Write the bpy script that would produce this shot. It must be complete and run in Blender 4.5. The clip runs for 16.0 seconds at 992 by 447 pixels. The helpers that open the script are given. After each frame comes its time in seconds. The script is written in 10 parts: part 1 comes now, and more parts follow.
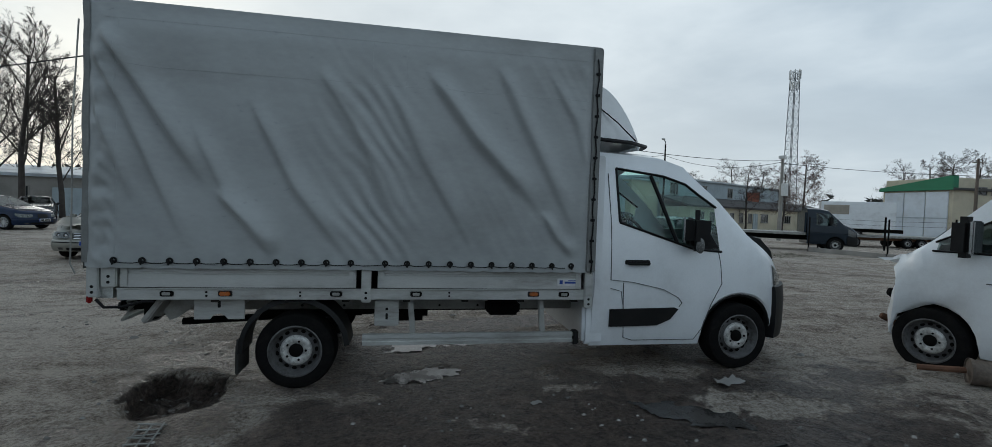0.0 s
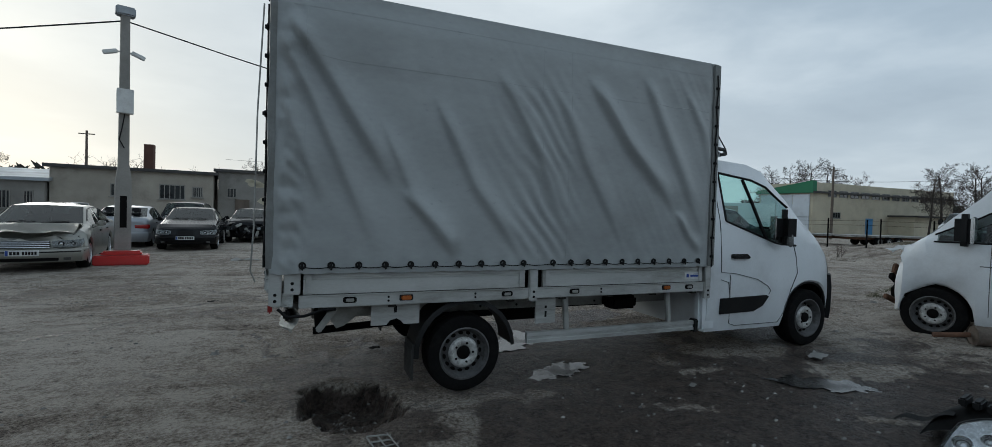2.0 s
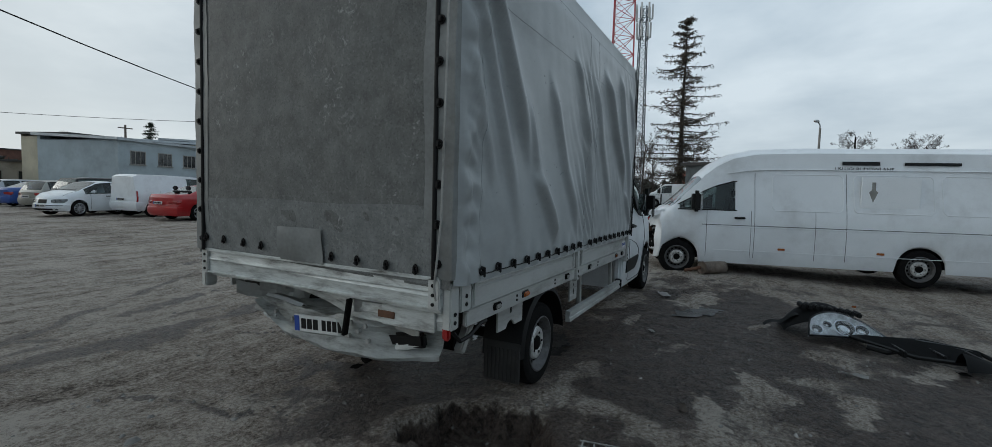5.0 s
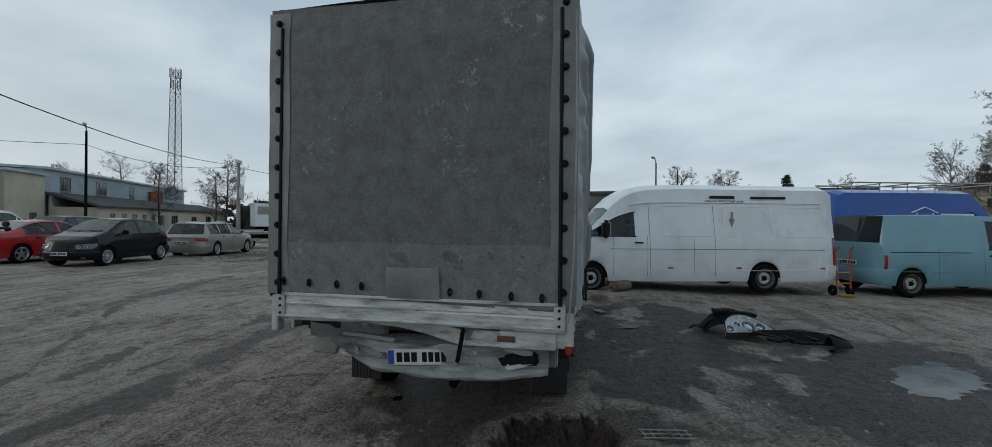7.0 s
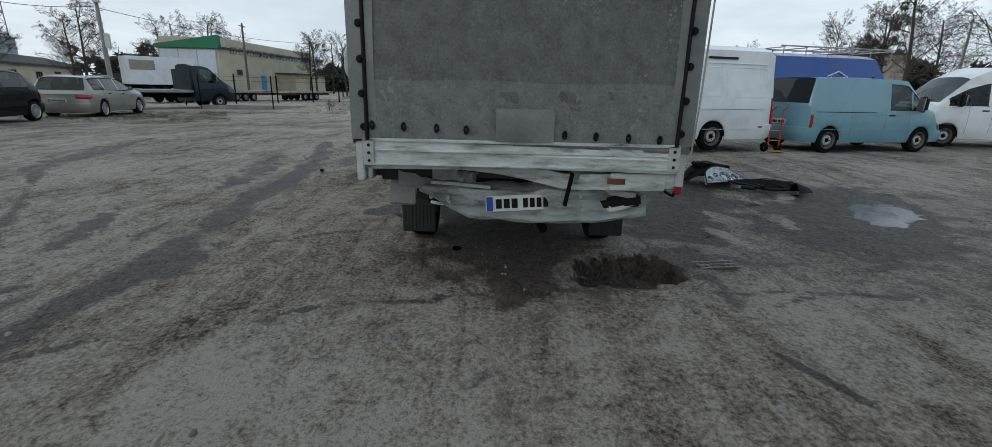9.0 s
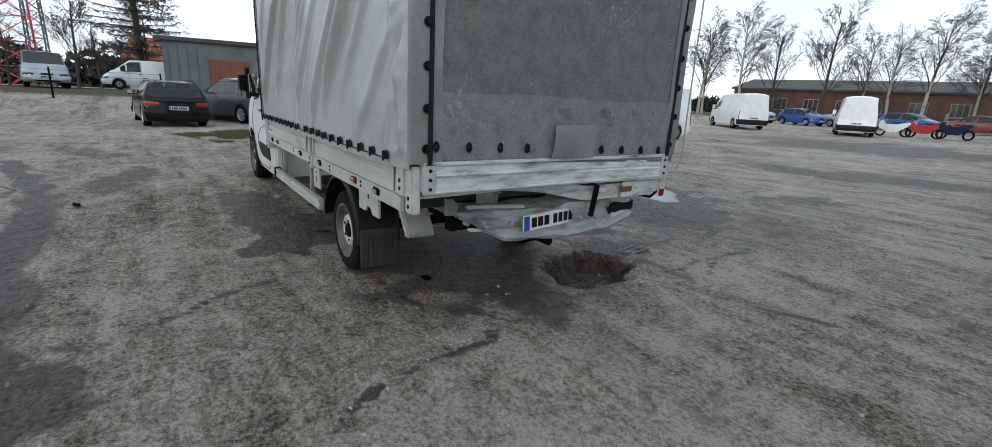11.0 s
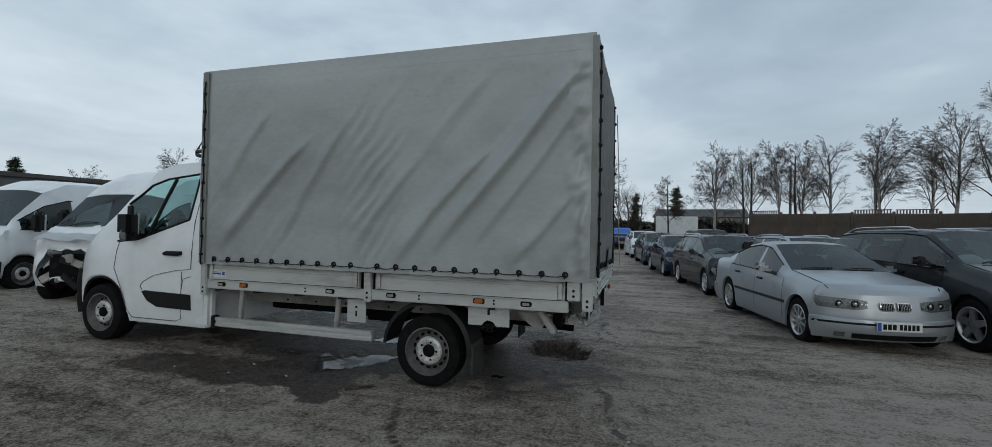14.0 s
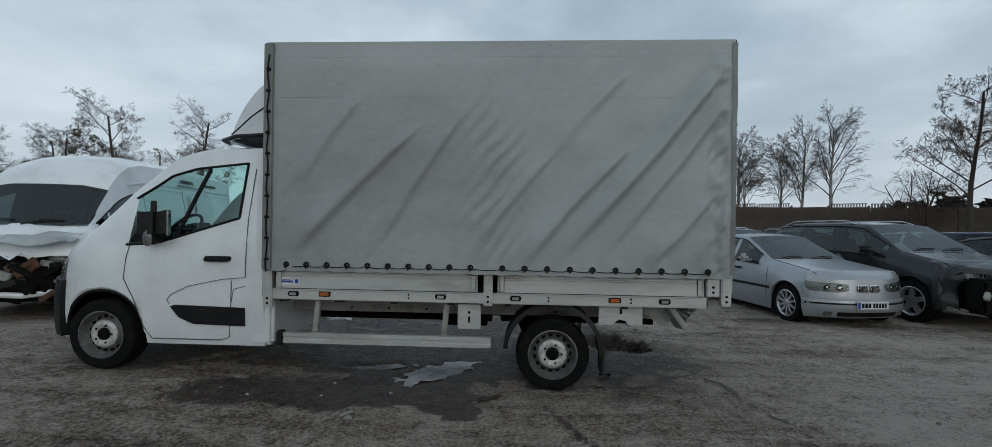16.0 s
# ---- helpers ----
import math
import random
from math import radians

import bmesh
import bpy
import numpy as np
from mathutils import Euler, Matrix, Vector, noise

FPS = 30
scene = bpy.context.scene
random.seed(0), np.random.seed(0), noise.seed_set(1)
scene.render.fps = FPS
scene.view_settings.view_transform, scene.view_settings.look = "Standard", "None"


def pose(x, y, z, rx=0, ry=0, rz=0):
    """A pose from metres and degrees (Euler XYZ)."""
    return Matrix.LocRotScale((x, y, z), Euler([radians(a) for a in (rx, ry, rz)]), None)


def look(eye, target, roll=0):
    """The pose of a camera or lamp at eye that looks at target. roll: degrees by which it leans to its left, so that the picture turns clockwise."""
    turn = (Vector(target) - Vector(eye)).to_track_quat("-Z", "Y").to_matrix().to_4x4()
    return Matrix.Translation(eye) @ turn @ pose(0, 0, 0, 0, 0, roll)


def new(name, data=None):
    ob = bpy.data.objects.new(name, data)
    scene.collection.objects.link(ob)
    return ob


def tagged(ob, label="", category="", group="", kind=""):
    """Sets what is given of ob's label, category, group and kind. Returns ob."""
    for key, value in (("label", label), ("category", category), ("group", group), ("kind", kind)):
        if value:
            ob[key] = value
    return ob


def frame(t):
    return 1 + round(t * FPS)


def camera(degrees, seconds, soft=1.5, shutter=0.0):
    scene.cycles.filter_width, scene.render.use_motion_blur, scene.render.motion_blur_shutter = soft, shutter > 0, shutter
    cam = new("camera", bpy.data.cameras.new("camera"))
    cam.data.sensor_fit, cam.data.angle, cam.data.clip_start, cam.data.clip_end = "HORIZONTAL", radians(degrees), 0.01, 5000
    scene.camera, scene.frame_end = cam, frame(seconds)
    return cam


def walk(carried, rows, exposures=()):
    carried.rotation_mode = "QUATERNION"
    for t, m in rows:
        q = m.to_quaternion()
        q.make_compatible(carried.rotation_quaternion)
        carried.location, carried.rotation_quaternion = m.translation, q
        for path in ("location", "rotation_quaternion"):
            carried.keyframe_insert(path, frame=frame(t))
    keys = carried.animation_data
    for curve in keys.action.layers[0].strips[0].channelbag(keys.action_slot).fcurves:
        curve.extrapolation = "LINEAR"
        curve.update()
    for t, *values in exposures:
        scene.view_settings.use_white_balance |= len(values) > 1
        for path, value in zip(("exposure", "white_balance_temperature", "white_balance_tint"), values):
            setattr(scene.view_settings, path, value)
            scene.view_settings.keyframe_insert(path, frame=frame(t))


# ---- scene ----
cam = camera(92.4, 16.0, 0.75)
PATH = [
    (0, (0.928, -4.938, 1.618), (1.289, -2.972, 1.556), 2.0),
    (0.5, (0.44, -5.01, 1.605), (0.802, -3.044, 1.579), 1.9),
    (1, (-0.118, -4.922, 1.574), (0.27, -2.96, 1.568), 1.7),
    (1.5, (-0.737, -4.757, 1.566), (-0.22, -2.824, 1.551), 1.6),
    (2, (-1.298, -4.484, 1.535), (-0.548, -2.631, 1.493), 1.7),
    (2.5, (-1.844, -4.126, 1.542), (-0.807, -2.417, 1.472), 1.9),
    (3, (-2.295, -3.813, 1.549), (-1.044, -2.256, 1.447), 2.3),
    (3.5, (-2.737, -3.392, 1.552), (-1.323, -1.982, 1.438), 2.3),
    (4, (-3.098, -2.985, 1.544), (-1.545, -1.731, 1.426), 2.1),
    (4.2, (-3.195, -2.795, 1.525), (-1.594, -1.601, 1.408), 2.0),
    (6.3, (-4.217, -1.225, 1.601), (-2.291, -0.697, 1.49), 1.0),
    (6.5, (-4.326, -1.119, 1.599), (-2.387, -0.637, 1.508), 0.9),
    (7, (-4.592, -0.847, 1.616), (-2.628, -0.465, 1.613), 0.6),
    (7.5, (-4.834, -0.585, 1.628), (-2.854, -0.315, 1.701), 0.2),
    (8, (-4.804, -0.296, 1.56), (-2.814, -0.137, 1.668), 0.1),
    (8.5, (-4.739, 0.099, 1.443), (-2.754, 0.253, 1.253), 0.4),
    (8.7, (-4.707, 0.253, 1.436), (-2.757, 0.418, 1.023), 0.5),
    (10.8, (-3.876, 2.212, 1.406), (-2.257, 1.185, 0.839), 3.1),
    (11, (-3.785, 2.455, 1.448), (-2.207, 1.336, 0.939), 3.0),
    (11.5, (-3.555, 3.021, 1.448), (-2.088, 1.707, 1.102), 2.9),
    (12, (-3.397, 3.617, 1.466), (-2.057, 2.143, 1.287), 2.3),
    (12.5, (-3.161, 4.16, 1.464), (-1.992, 2.54, 1.379), 1.8),
    (13, (-2.827, 4.654, 1.488), (-1.842, 2.914, 1.466), 1.5),
    (13.5, (-2.418, 5.027, 1.485), (-1.635, 3.187, 1.498), 1.2),
    (14, (-1.905, 5.362, 1.479), (-1.315, 3.451, 1.506), 1.1),
    (14.5, (-1.361, 5.608, 1.473), (-0.957, 3.649, 1.501), 1.0),
    (15, (-0.742, 5.67, 1.471), (-0.471, 3.688, 1.495), 0.9),
    (15.5, (-0.183, 5.683, 1.497), (-0.021, 3.69, 1.514), 0.9),
    (16, (0.297, 5.605, 1.511), (0.404, 3.608, 1.511), 0.8),
]
EXPOSURES = [(0, 0.22, 6000, 4), (0.6, 0.13, 5950, 4), (1.5, 0.13, 5950, 4), (3.0, 0.20, 6000, 4), (4.2, 0.20, 6050, 4), (6.5, 0.14, 6000, 4), (7.2, 0.11, 6000, 4), (8.0, 0.03, 5950, 4), (8.7, 0.35, 6050, 5), (10.8, 1.12, 6150, 7), (11.0, 1.08, 6150, 7),
             (11.5, 0.82, 6120, 6), (12.0, 0.50, 6100, 5), (12.5, 0.26, 6050, 4), (13.5, 0.17, 6000, 4), (16, 0.15, 6000, 4)]
walk(cam, [(t, look(eye, target, roll)) for t, eye, target, roll in PATH], EXPOSURES)

# ---- world and sun ----
SUN_AZ, SUN_EL = radians(116), radians(14)
world = bpy.data.worlds.new("world")
scene.world = world
world.use_nodes = True
wn, wl = world.node_tree.nodes, world.node_tree.links
wn.clear()


def wnode(kind, **inputs):
    n = wn.new(kind)
    for k, v in inputs.items():
        n.inputs[k.replace("_", " ")].default_value = v
    return n


sky = wn.new("ShaderNodeTexSky")
sky.sky_type, sky.sun_disc = "NISHITA", False
sky.sun_elevation, sky.sun_rotation = SUN_EL, radians(90) - SUN_AZ
sky.air_density, sky.dust_density = 1.0, 2.0
tc = wn.new("ShaderNodeTexCoord")
sep = wn.new("ShaderNodeSeparateXYZ")
wl.new(tc.outputs["Generated"], sep.inputs[0])
# clouds lie on a flat layer: the direction is divided by its height
up = wn.new("ShaderNodeMath"); up.operation = "MAXIMUM"; up.inputs[1].default_value = 0.0
wl.new(sep.outputs["Z"], up.inputs[0])
add = wn.new("ShaderNodeMath"); add.operation = "ADD"; add.inputs[1].default_value = 0.16
wl.new(up.outputs[0], add.inputs[0])
div = wn.new("ShaderNodeVectorMath"); div.operation = "DIVIDE"
comb = wn.new("ShaderNodeCombineXYZ")
for k in range(3):
    wl.new(add.outputs[0], comb.inputs[k])
wl.new(tc.outputs["Generated"], div.inputs[0])
wl.new(comb.outputs[0], div.inputs[1])
n1 = wnode("ShaderNodeTexNoise", Scale=0.62, Detail=6.0, Roughness=0.52, Distortion=0.25)
n2 = wnode("ShaderNodeTexNoise", Scale=2.3, Detail=5.0, Roughness=0.55, Distortion=0.2)
wl.new(div.outputs[0], n1.inputs["Vector"])
wl.new(div.outputs[0], n2.inputs["Vector"])
mixn = wn.new("ShaderNodeMath"); mixn.operation = "MULTIPLY_ADD"; mixn.inputs[1].default_value = 0.26
wl.new(n2.outputs["Fac"], mixn.inputs[0])
wl.new(n1.outputs["Fac"], mixn.inputs[2])
ramp = wn.new("ShaderNodeValToRGB")
ramp.color_ramp.elements[0].position, ramp.color_ramp.elements[0].color = 0.44, (0.335, 0.40, 0.475, 1)
ramp.color_ramp.elements[1].position, ramp.color_ramp.elements[1].color = 0.84, (0.76, 0.80, 0.84, 1)
e = ramp.color_ramp.elements.new(0.62); e.color = (0.465, 0.53, 0.60, 1)
wl.new(mixn.outputs[0], ramp.inputs[0])
# a paler veil towards the horizon
veil = wn.new("ShaderNodeMapRange")
veil.inputs["From Min"].default_value, veil.inputs["From Max"].default_value = 0.0, 0.35
veil.inputs["To Min"].default_value, veil.inputs["To Max"].default_value = 0.75, 0.0
wl.new(sep.outputs["Z"], veil.inputs["Value"])
vmix = wn.new("ShaderNodeMix"); vmix.data_type = "RGBA"
vmix.inputs["B"].default_value = (0.66, 0.68, 0.70, 1)
wl.new(veil.outputs[0], vmix.inputs["Factor"])
wl.new(ramp.outputs[0], vmix.inputs["A"])
# warm light where the sun stands behind the cloud
dot = wn.new("ShaderNodeVectorMath"); dot.operation = "DOT_PRODUCT"
dot.inputs[1].default_value = (math.cos(SUN_AZ) * math.cos(SUN_EL), math.sin(SUN_AZ) * math.cos(SUN_EL), math.sin(SUN_EL))
wl.new(tc.outputs["Generated"], dot.inputs[0])
glow = wn.new("ShaderNodeMapRange"); glow.interpolation_type = "SMOOTHSTEP"
glow.inputs["From Min"].default_value, glow.inputs["From Max"].default_value = 0.0, 1.0
glow.inputs["To Min"].default_value, glow.inputs["To Max"].default_value = 0.0, 0.33
wl.new(dot.outputs["Value"], glow.inputs["Value"])
gmix = wn.new("ShaderNodeMix"); gmix.data_type = "RGBA"
gmix.inputs["B"].default_value = (0.98, 0.90, 0.80, 1)
wl.new(glow.outputs[0], gmix.inputs["Factor"])
wl.new(vmix.outputs["Result"], gmix.inputs["A"])
bg1 = wnode("ShaderNodeBackground", Strength=0.06)
bg2 = wnode("ShaderNodeBackground", Strength=0.92)
wl.new(sky.outputs[0], bg1.inputs["Color"])
wl.new(gmix.outputs["Result"], bg2.inputs["Color"])
addw = wn.new("ShaderNodeMixShader"); addw.inputs[0].default_value = 0.9
wl.new(bg1.outputs[0], addw.inputs[1])
wl.new(bg2.outputs[0], addw.inputs[2])
wout = wn.new("ShaderNodeOutputWorld")
wl.new(addw.outputs[0], wout.inputs["Surface"])

sun_data = bpy.data.lights.new("sun", "SUN")
sun_data.energy, sun_data.angle, sun_data.color = 0.32, radians(25), (1.0, 0.93, 0.85)
sun = new("sun", sun_data)
sun.matrix_world = look((30 * math.cos(SUN_AZ), 30 * math.sin(SUN_AZ), 30 * math.tan(SUN_EL)), (0, 0, 0))


# ---- materials ----
MATS = {}


def material(name, col, rough=0.6, metal=0.0, var=0.25, scale=3.0, fine=40.0, bump=0.15, dirt=None, dirt_amount=0.0,
             coat=0.0, stretch=(1, 1, 1), island=0.0, spec=0.5, dist=0.01):
    """A surface with coarse and fine variation, relief and blotches of dirt, at real-world size."""
    if name in MATS:
        return MATS[name]
    m = bpy.data.materials.new(name)
    m.use_nodes = True
    nt = m.node_tree
    nd, ln = nt.nodes, nt.links
    p = nd["Principled BSDF"]
    p.inputs["Metallic"].default_value = metal
    p.inputs["Coat Weight"].default_value = coat
    p.inputs["Coat Roughness"].default_value = 0.08
    p.inputs["Specular IOR Level"].default_value = spec
    t = nd.new("ShaderNodeTexCoord")
    mp = nd.new("ShaderNodeMapping")
    mp.inputs["Scale"].default_value = stretch
    ln.new(t.outputs["Object"], mp.inputs[0])
    a = nd.new("ShaderNodeTexNoise"); a.inputs["Scale"].default_value = scale; a.inputs["Detail"].default_value = 5
    b = nd.new("ShaderNodeTexNoise"); b.inputs["Scale"].default_value = fine; b.inputs["Detail"].default_value = 4
    for n in (a, b):
        ln.new(mp.outputs[0], n.inputs["Vector"])
    av = nd.new("ShaderNodeMath"); av.operation = "MULTIPLY_ADD"; av.inputs[1].default_value = 0.45
    ln.new(b.outputs["Fac"], av.inputs[0])
    ln.new(a.outputs["Fac"], av.inputs[2])
    mr = nd.new("ShaderNodeMapRange")
    mr.inputs["From Min"].default_value, mr.inputs["From Max"].default_value = 0.45, 1.0
    mr.inputs["To Min"].default_value, mr.inputs["To Max"].default_value = 1 - var, 1 + var
    ln.new(av.outputs[0], mr.inputs["Value"])
    val = mr.outputs[0]
    if island:
        g = nd.new("ShaderNodeNewGeometry")
        r = nd.new("ShaderNodeMapRange")
        r.inputs["To Min"].default_value, r.inputs["To Max"].default_value = 1 - island, 1 + island
        ln.new(g.outputs["Random Per Island"], r.inputs["Value"])
        mu = nd.new("ShaderNodeMath"); mu.operation = "MULTIPLY"
        ln.new(val, mu.inputs[0]); ln.new(r.outputs[0], mu.inputs[1])
        val = mu.outputs[0]
    sc = nd.new("ShaderNodeVectorMath"); sc.operation = "SCALE"
    sc.inputs[0].default_value = col
    ln.new(val, sc.inputs["Scale"])
    colour = sc.outputs[0]
    rr = nd.new("ShaderNodeMapRange")
    rr.inputs["To Min"].default_value, rr.inputs["To Max"].default_value = max(0.02, rough - 0.12), min(1, rough + 0.12)
    ln.new(b.outputs["Fac"], rr.inputs["Value"])
    rough_out = rr.outputs[0]
    if dirt:
        d = nd.new("ShaderNodeTexNoise"); d.inputs["Scale"].default_value = scale * 0.9; d.inputs["Detail"].default_value = 9
        d.inputs["Roughness"].default_value = 0.68
        off = nd.new("ShaderNodeVectorMath"); off.operation = "ADD"; off.inputs[1].default_value = (7.3, 2.1, 4.4)
        ln.new(mp.outputs[0], off.inputs[0]); ln.new(off.outputs[0], d.inputs["Vector"])
        dm = nd.new("ShaderNodeMapRange"); dm.interpolation_type = "SMOOTHSTEP"
        dm.inputs["From Min"].default_value, dm.inputs["From Max"].default_value = 0.42, 0.78
        dm.inputs["To Max"].default_value = dirt_amount
        ln.new(d.outputs["Fac"], dm.inputs["Value"])
        mx = nd.new("ShaderNodeMix"); mx.data_type = "RGBA"
        mx.inputs["B"].default_value = (*dirt, 1)
        ln.new(dm.outputs[0], mx.inputs["Factor"]); ln.new(colour, mx.inputs["A"])
        colour = mx.outputs["Result"]
        ra = nd.new("ShaderNodeMath"); ra.operation = "MULTIPLY_ADD"; ra.inputs[1].default_value = 0.5; ra.use_clamp = True
        ln.new(dm.outputs[0], ra.inputs[0]); ln.new(rough_out, ra.inputs[2])
        rough_out = ra.outputs[0]
    ln.new(colour, p.inputs["Base Color"])
    ln.new(rough_out, p.inputs["Roughness"])
    if bump:
        bp = nd.new("ShaderNodeBump"); bp.inputs["Strength"].default_value = bump; bp.inputs["Distance"].default_value = dist
        ln.new(av.outputs[0], bp.inputs["Height"]); ln.new(bp.outputs[0], p.inputs["Normal"])
    MATS[name] = m
    return m


def glass(name, tint=(0.55, 0.6, 0.6), rough=0.02):
    """A thin pane: lets light through, mirrors more at grazing angles."""
    if name in MATS:
        return MATS[name]
    m = bpy.data.materials.new(name)
    m.use_nodes = True
    nd, ln = m.node_tree.nodes, m.node_tree.links
    nd.clear()
    tr = nd.new("ShaderNodeBsdfTransparent"); tr.inputs[0].default_value = (*tint, 1)
    gl = nd.new("ShaderNodeBsdfGlossy"); gl.inputs["Roughness"].default_value = rough
    gl.inputs["Color"].default_value = (0.95, 0.97, 0.97, 1)
    lw = nd.new("ShaderNodeLayerWeight"); lw.inputs["Blend"].default_value = 0.5
    pw = nd.new("ShaderNodeMath"); pw.operation = "POWER"; pw.inputs[1].default_value = 4.0
    fr = nd.new("ShaderNodeMath"); fr.operation = "MULTIPLY_ADD"; fr.inputs[1].default_value, fr.inputs[2].default_value = 0.75, 0.045
    ln.new(lw.outputs["Facing"], pw.inputs[0]); ln.new(pw.outputs[0], fr.inputs[0])
    mix = nd.new("ShaderNodeMixShader")
    ln.new(fr.outputs[0], mix.inputs[0]); ln.new(tr.outputs[0], mix.inputs[1]); ln.new(gl.outputs[0], mix.inputs[2])
    out = nd.new("ShaderNodeOutputMaterial")
    ln.new(mix.outputs[0], out.inputs["Surface"])
    MATS[name] = m
    return m


DUST = (0.16, 0.14, 0.12)


def paint(name, col, dirt=0.25, metal=0.0, rough=0.32):
    if max(col) < 0.12:
        return material("paint_" + name, col, 0.12, metal, 0.10, 1.7, 60, 0.0, (0.035, 0.031, 0.027), dirt * 0.4, coat=0.0, spec=0.24)
    return material("paint_" + name, col, rough, metal, 0.06, 1.7, 60, 0.0, DUST, dirt, coat=0.5)


WHITE = paint("white", (0.74, 0.77, 0.79), 0.30)
BLACKP = material("black_plastic", (0.0085, 0.009, 0.0095), 0.5, 0, 0.3, 4, 90, 0.1, DUST, 0.05, spec=0.25)
RUBBER = material("rubber", (0.0062, 0.0062, 0.0064), 0.85, 0, 0.3, 6, 60, 0.3, (0.045, 0.040, 0.034), 0.22, spec=0.12)
STEEL = material("wheel_steel", (0.13, 0.13, 0.13), 0.5, 0.3, 0.35, 6, 60, 0.08, (0.055, 0.047, 0.04), 0.95)
ALLOY = material("alloy", (0.55, 0.56, 0.58), 0.3, 0.8, 0.1, 8, 60, 0.05, DUST, 0.3)
ALU = material("aluminium", (0.50, 0.51, 0.495), 0.45, 0.30, 0.16, 2.6, 70, 0.06, (0.13, 0.115, 0.09), 0.8, stretch=(0.4, 1, 1.6))
CHASSIS = material("chassis_grey", (0.33, 0.33, 0.31), 0.6, 0.1, 0.25, 3, 40, 0.15, (0.06, 0.052, 0.043), 0.6)
# near-black: shade beneath and inside vehicles is put into this colour; also dark parts
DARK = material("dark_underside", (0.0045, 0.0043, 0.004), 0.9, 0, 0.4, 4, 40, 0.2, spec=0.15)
RUST = material("rust", (0.12, 0.06, 0.035), 0.85, 0.1, 0.5, 6, 50, 0.4)
GLASS = glass("car_glass", (0.34, 0.40, 0.39))
GLASSC = glass("cab_glass", (0.70, 0.88, 0.85))
LENS = glass("lamp_lens", (0.9, 0.92, 0.93), 0.05)
LAMPG = material("lamp_reflector", (0.125, 0.128, 0.125), 0.25, 0.2, 0.35, 14, 60, 0.25)
REDL = material("red_lens", (0.28, 0.012, 0.012), 0.15, 0, 0.2, 10, 60, 0.05, coat=0.6)
AMBER = material("amber_lens", (0.36, 0.10, 0.02), 0.18, 0, 0.2, 10, 60, 0.05, coat=0.6)
SEAT = material("seat_fabric", (0.012, 0.0125, 0.014), 0.9, 0, 0.3, 5, 120, 0.2)
PLATE = material("plate_white", (0.62, 0.63, 0.62), 0.4, 0, 0.08, 8, 60, 0, DUST, 0.3)
PBLUE = material("plate_blue", (0.02, 0.06, 0.3), 0.4, 0, 0.1, 8, 60, 0)
INK = material("ink_black", (0.0055, 0.0055, 0.006), 0.55, 0, 0.1, 8, 60, 0, spec=0.2)
SEAM = material("panel_gap", (0.10, 0.105, 0.11), 0.8, 0, 0.2, 8, 60, 0)
CHROME = material("chrome", (0.6, 0.61, 0.62), 0.15, 1.0, 0.1, 8, 60, 0)


# ---- building helpers ----
def link_bm(name, bm, mat, smooth=35):
    me = bpy.data.meshes.new(name)
    bm.to_mesh(me)
    bm.free()
    for m in (mat if isinstance(mat, (list, tuple)) else [mat]):
        me.materials.append(m)
    if smooth:
        me.shade_smooth()
        me.set_sharp_from_angle(angle=radians(smooth))
    return new(name, me)


def part(name, bm, mat, parent=None, label="", smooth=35, at=None):
    ob = link_bm(name, bm, mat, smooth)
    if parent:
        ob.parent = parent
    if at is not None:
        ob.matrix_basis = at
    if label:
        ob["label"] = label
    return ob


def twin(ob, at, parent=None):
    """The same mesh once more, as a part of its own."""
    o = new(ob.name.split(".")[0], ob.data)
    o.parent = parent or ob.parent
    o.matrix_basis = at
    if "label" in ob:
        o["label"] = ob["label"]
    for c in ob.children:
        twin(c, c.matrix_basis.copy(), o)
    return o


def thing(name, at, label, category, group="", kind=""):
    e = new(name)
    e.empty_display_size = 0.2
    e.matrix_basis = at
    return tagged(e, label, category, group, kind)


def box(bm, a, b, bevel=0.0, m=None):
    """A box from corner a to corner b."""
    c = [(a[k] + b[k]) / 2 for k in range(3)]
    s = [abs(b[k] - a[k]) for k in range(3)]
    mat4 = Matrix.Translation(c) @ Matrix.Diagonal((*s, 1))
    if m is not None:
        mat4 = m @ mat4
    r = bmesh.ops.create_cube(bm, size=1, matrix=mat4)
    if bevel:
        es = {e for v in r["verts"] for e in v.link_edges}
        bmesh.ops.bevel(bm, geom=list(es), offset=bevel, segments=2, affect="EDGES", clamp_overlap=True)
    return r["verts"]


def rod(bm, p, q, r0, r1=None, n=8, caps=True):
    p, q = Vector(p), Vector(q)
    d = q - p
    if d.length < 1e-6:
        return
    m = Matrix.Translation((p + q) / 2) @ d.to_track_quat("Z", "Y").to_matrix().to_4x4()
    bmesh.ops.create_cone(bm, cap_ends=caps, segments=n, radius1=r0, radius2=r0 if r1 is None else r1, depth=d.length, matrix=m)


def tube(bm, pts, rad, n=6):
    """A round tube along points; rad is a number or one for each point."""
    pts = [Vector(p) for p in pts]
    rings = []
    for i, p in enumerate(pts):
        d = (pts[min(i + 1, len(pts) - 1)] - pts[max(i - 1, 0)]).normalized()
        u = d.orthogonal().normalized() if i == 0 else (u - d * u.dot(d)).normalized()
        w = d.cross(u)
        r = rad if isinstance(rad, (int, float)) else rad[i]
        rings.append([bm.verts.new(p + (u * math.cos(2 * math.pi * k / n) + w * math.sin(2 * math.pi * k / n)) * r) for k in range(n)])
    for a, b in zip(rings, rings[1:]):
        for k in range(n):
            bm.faces.new((a[k], a[(k + 1) % n], b[(k + 1) % n], b[k]))
    bm.faces.new(rings[0][::-1])
    bm.faces.new(rings[-1])


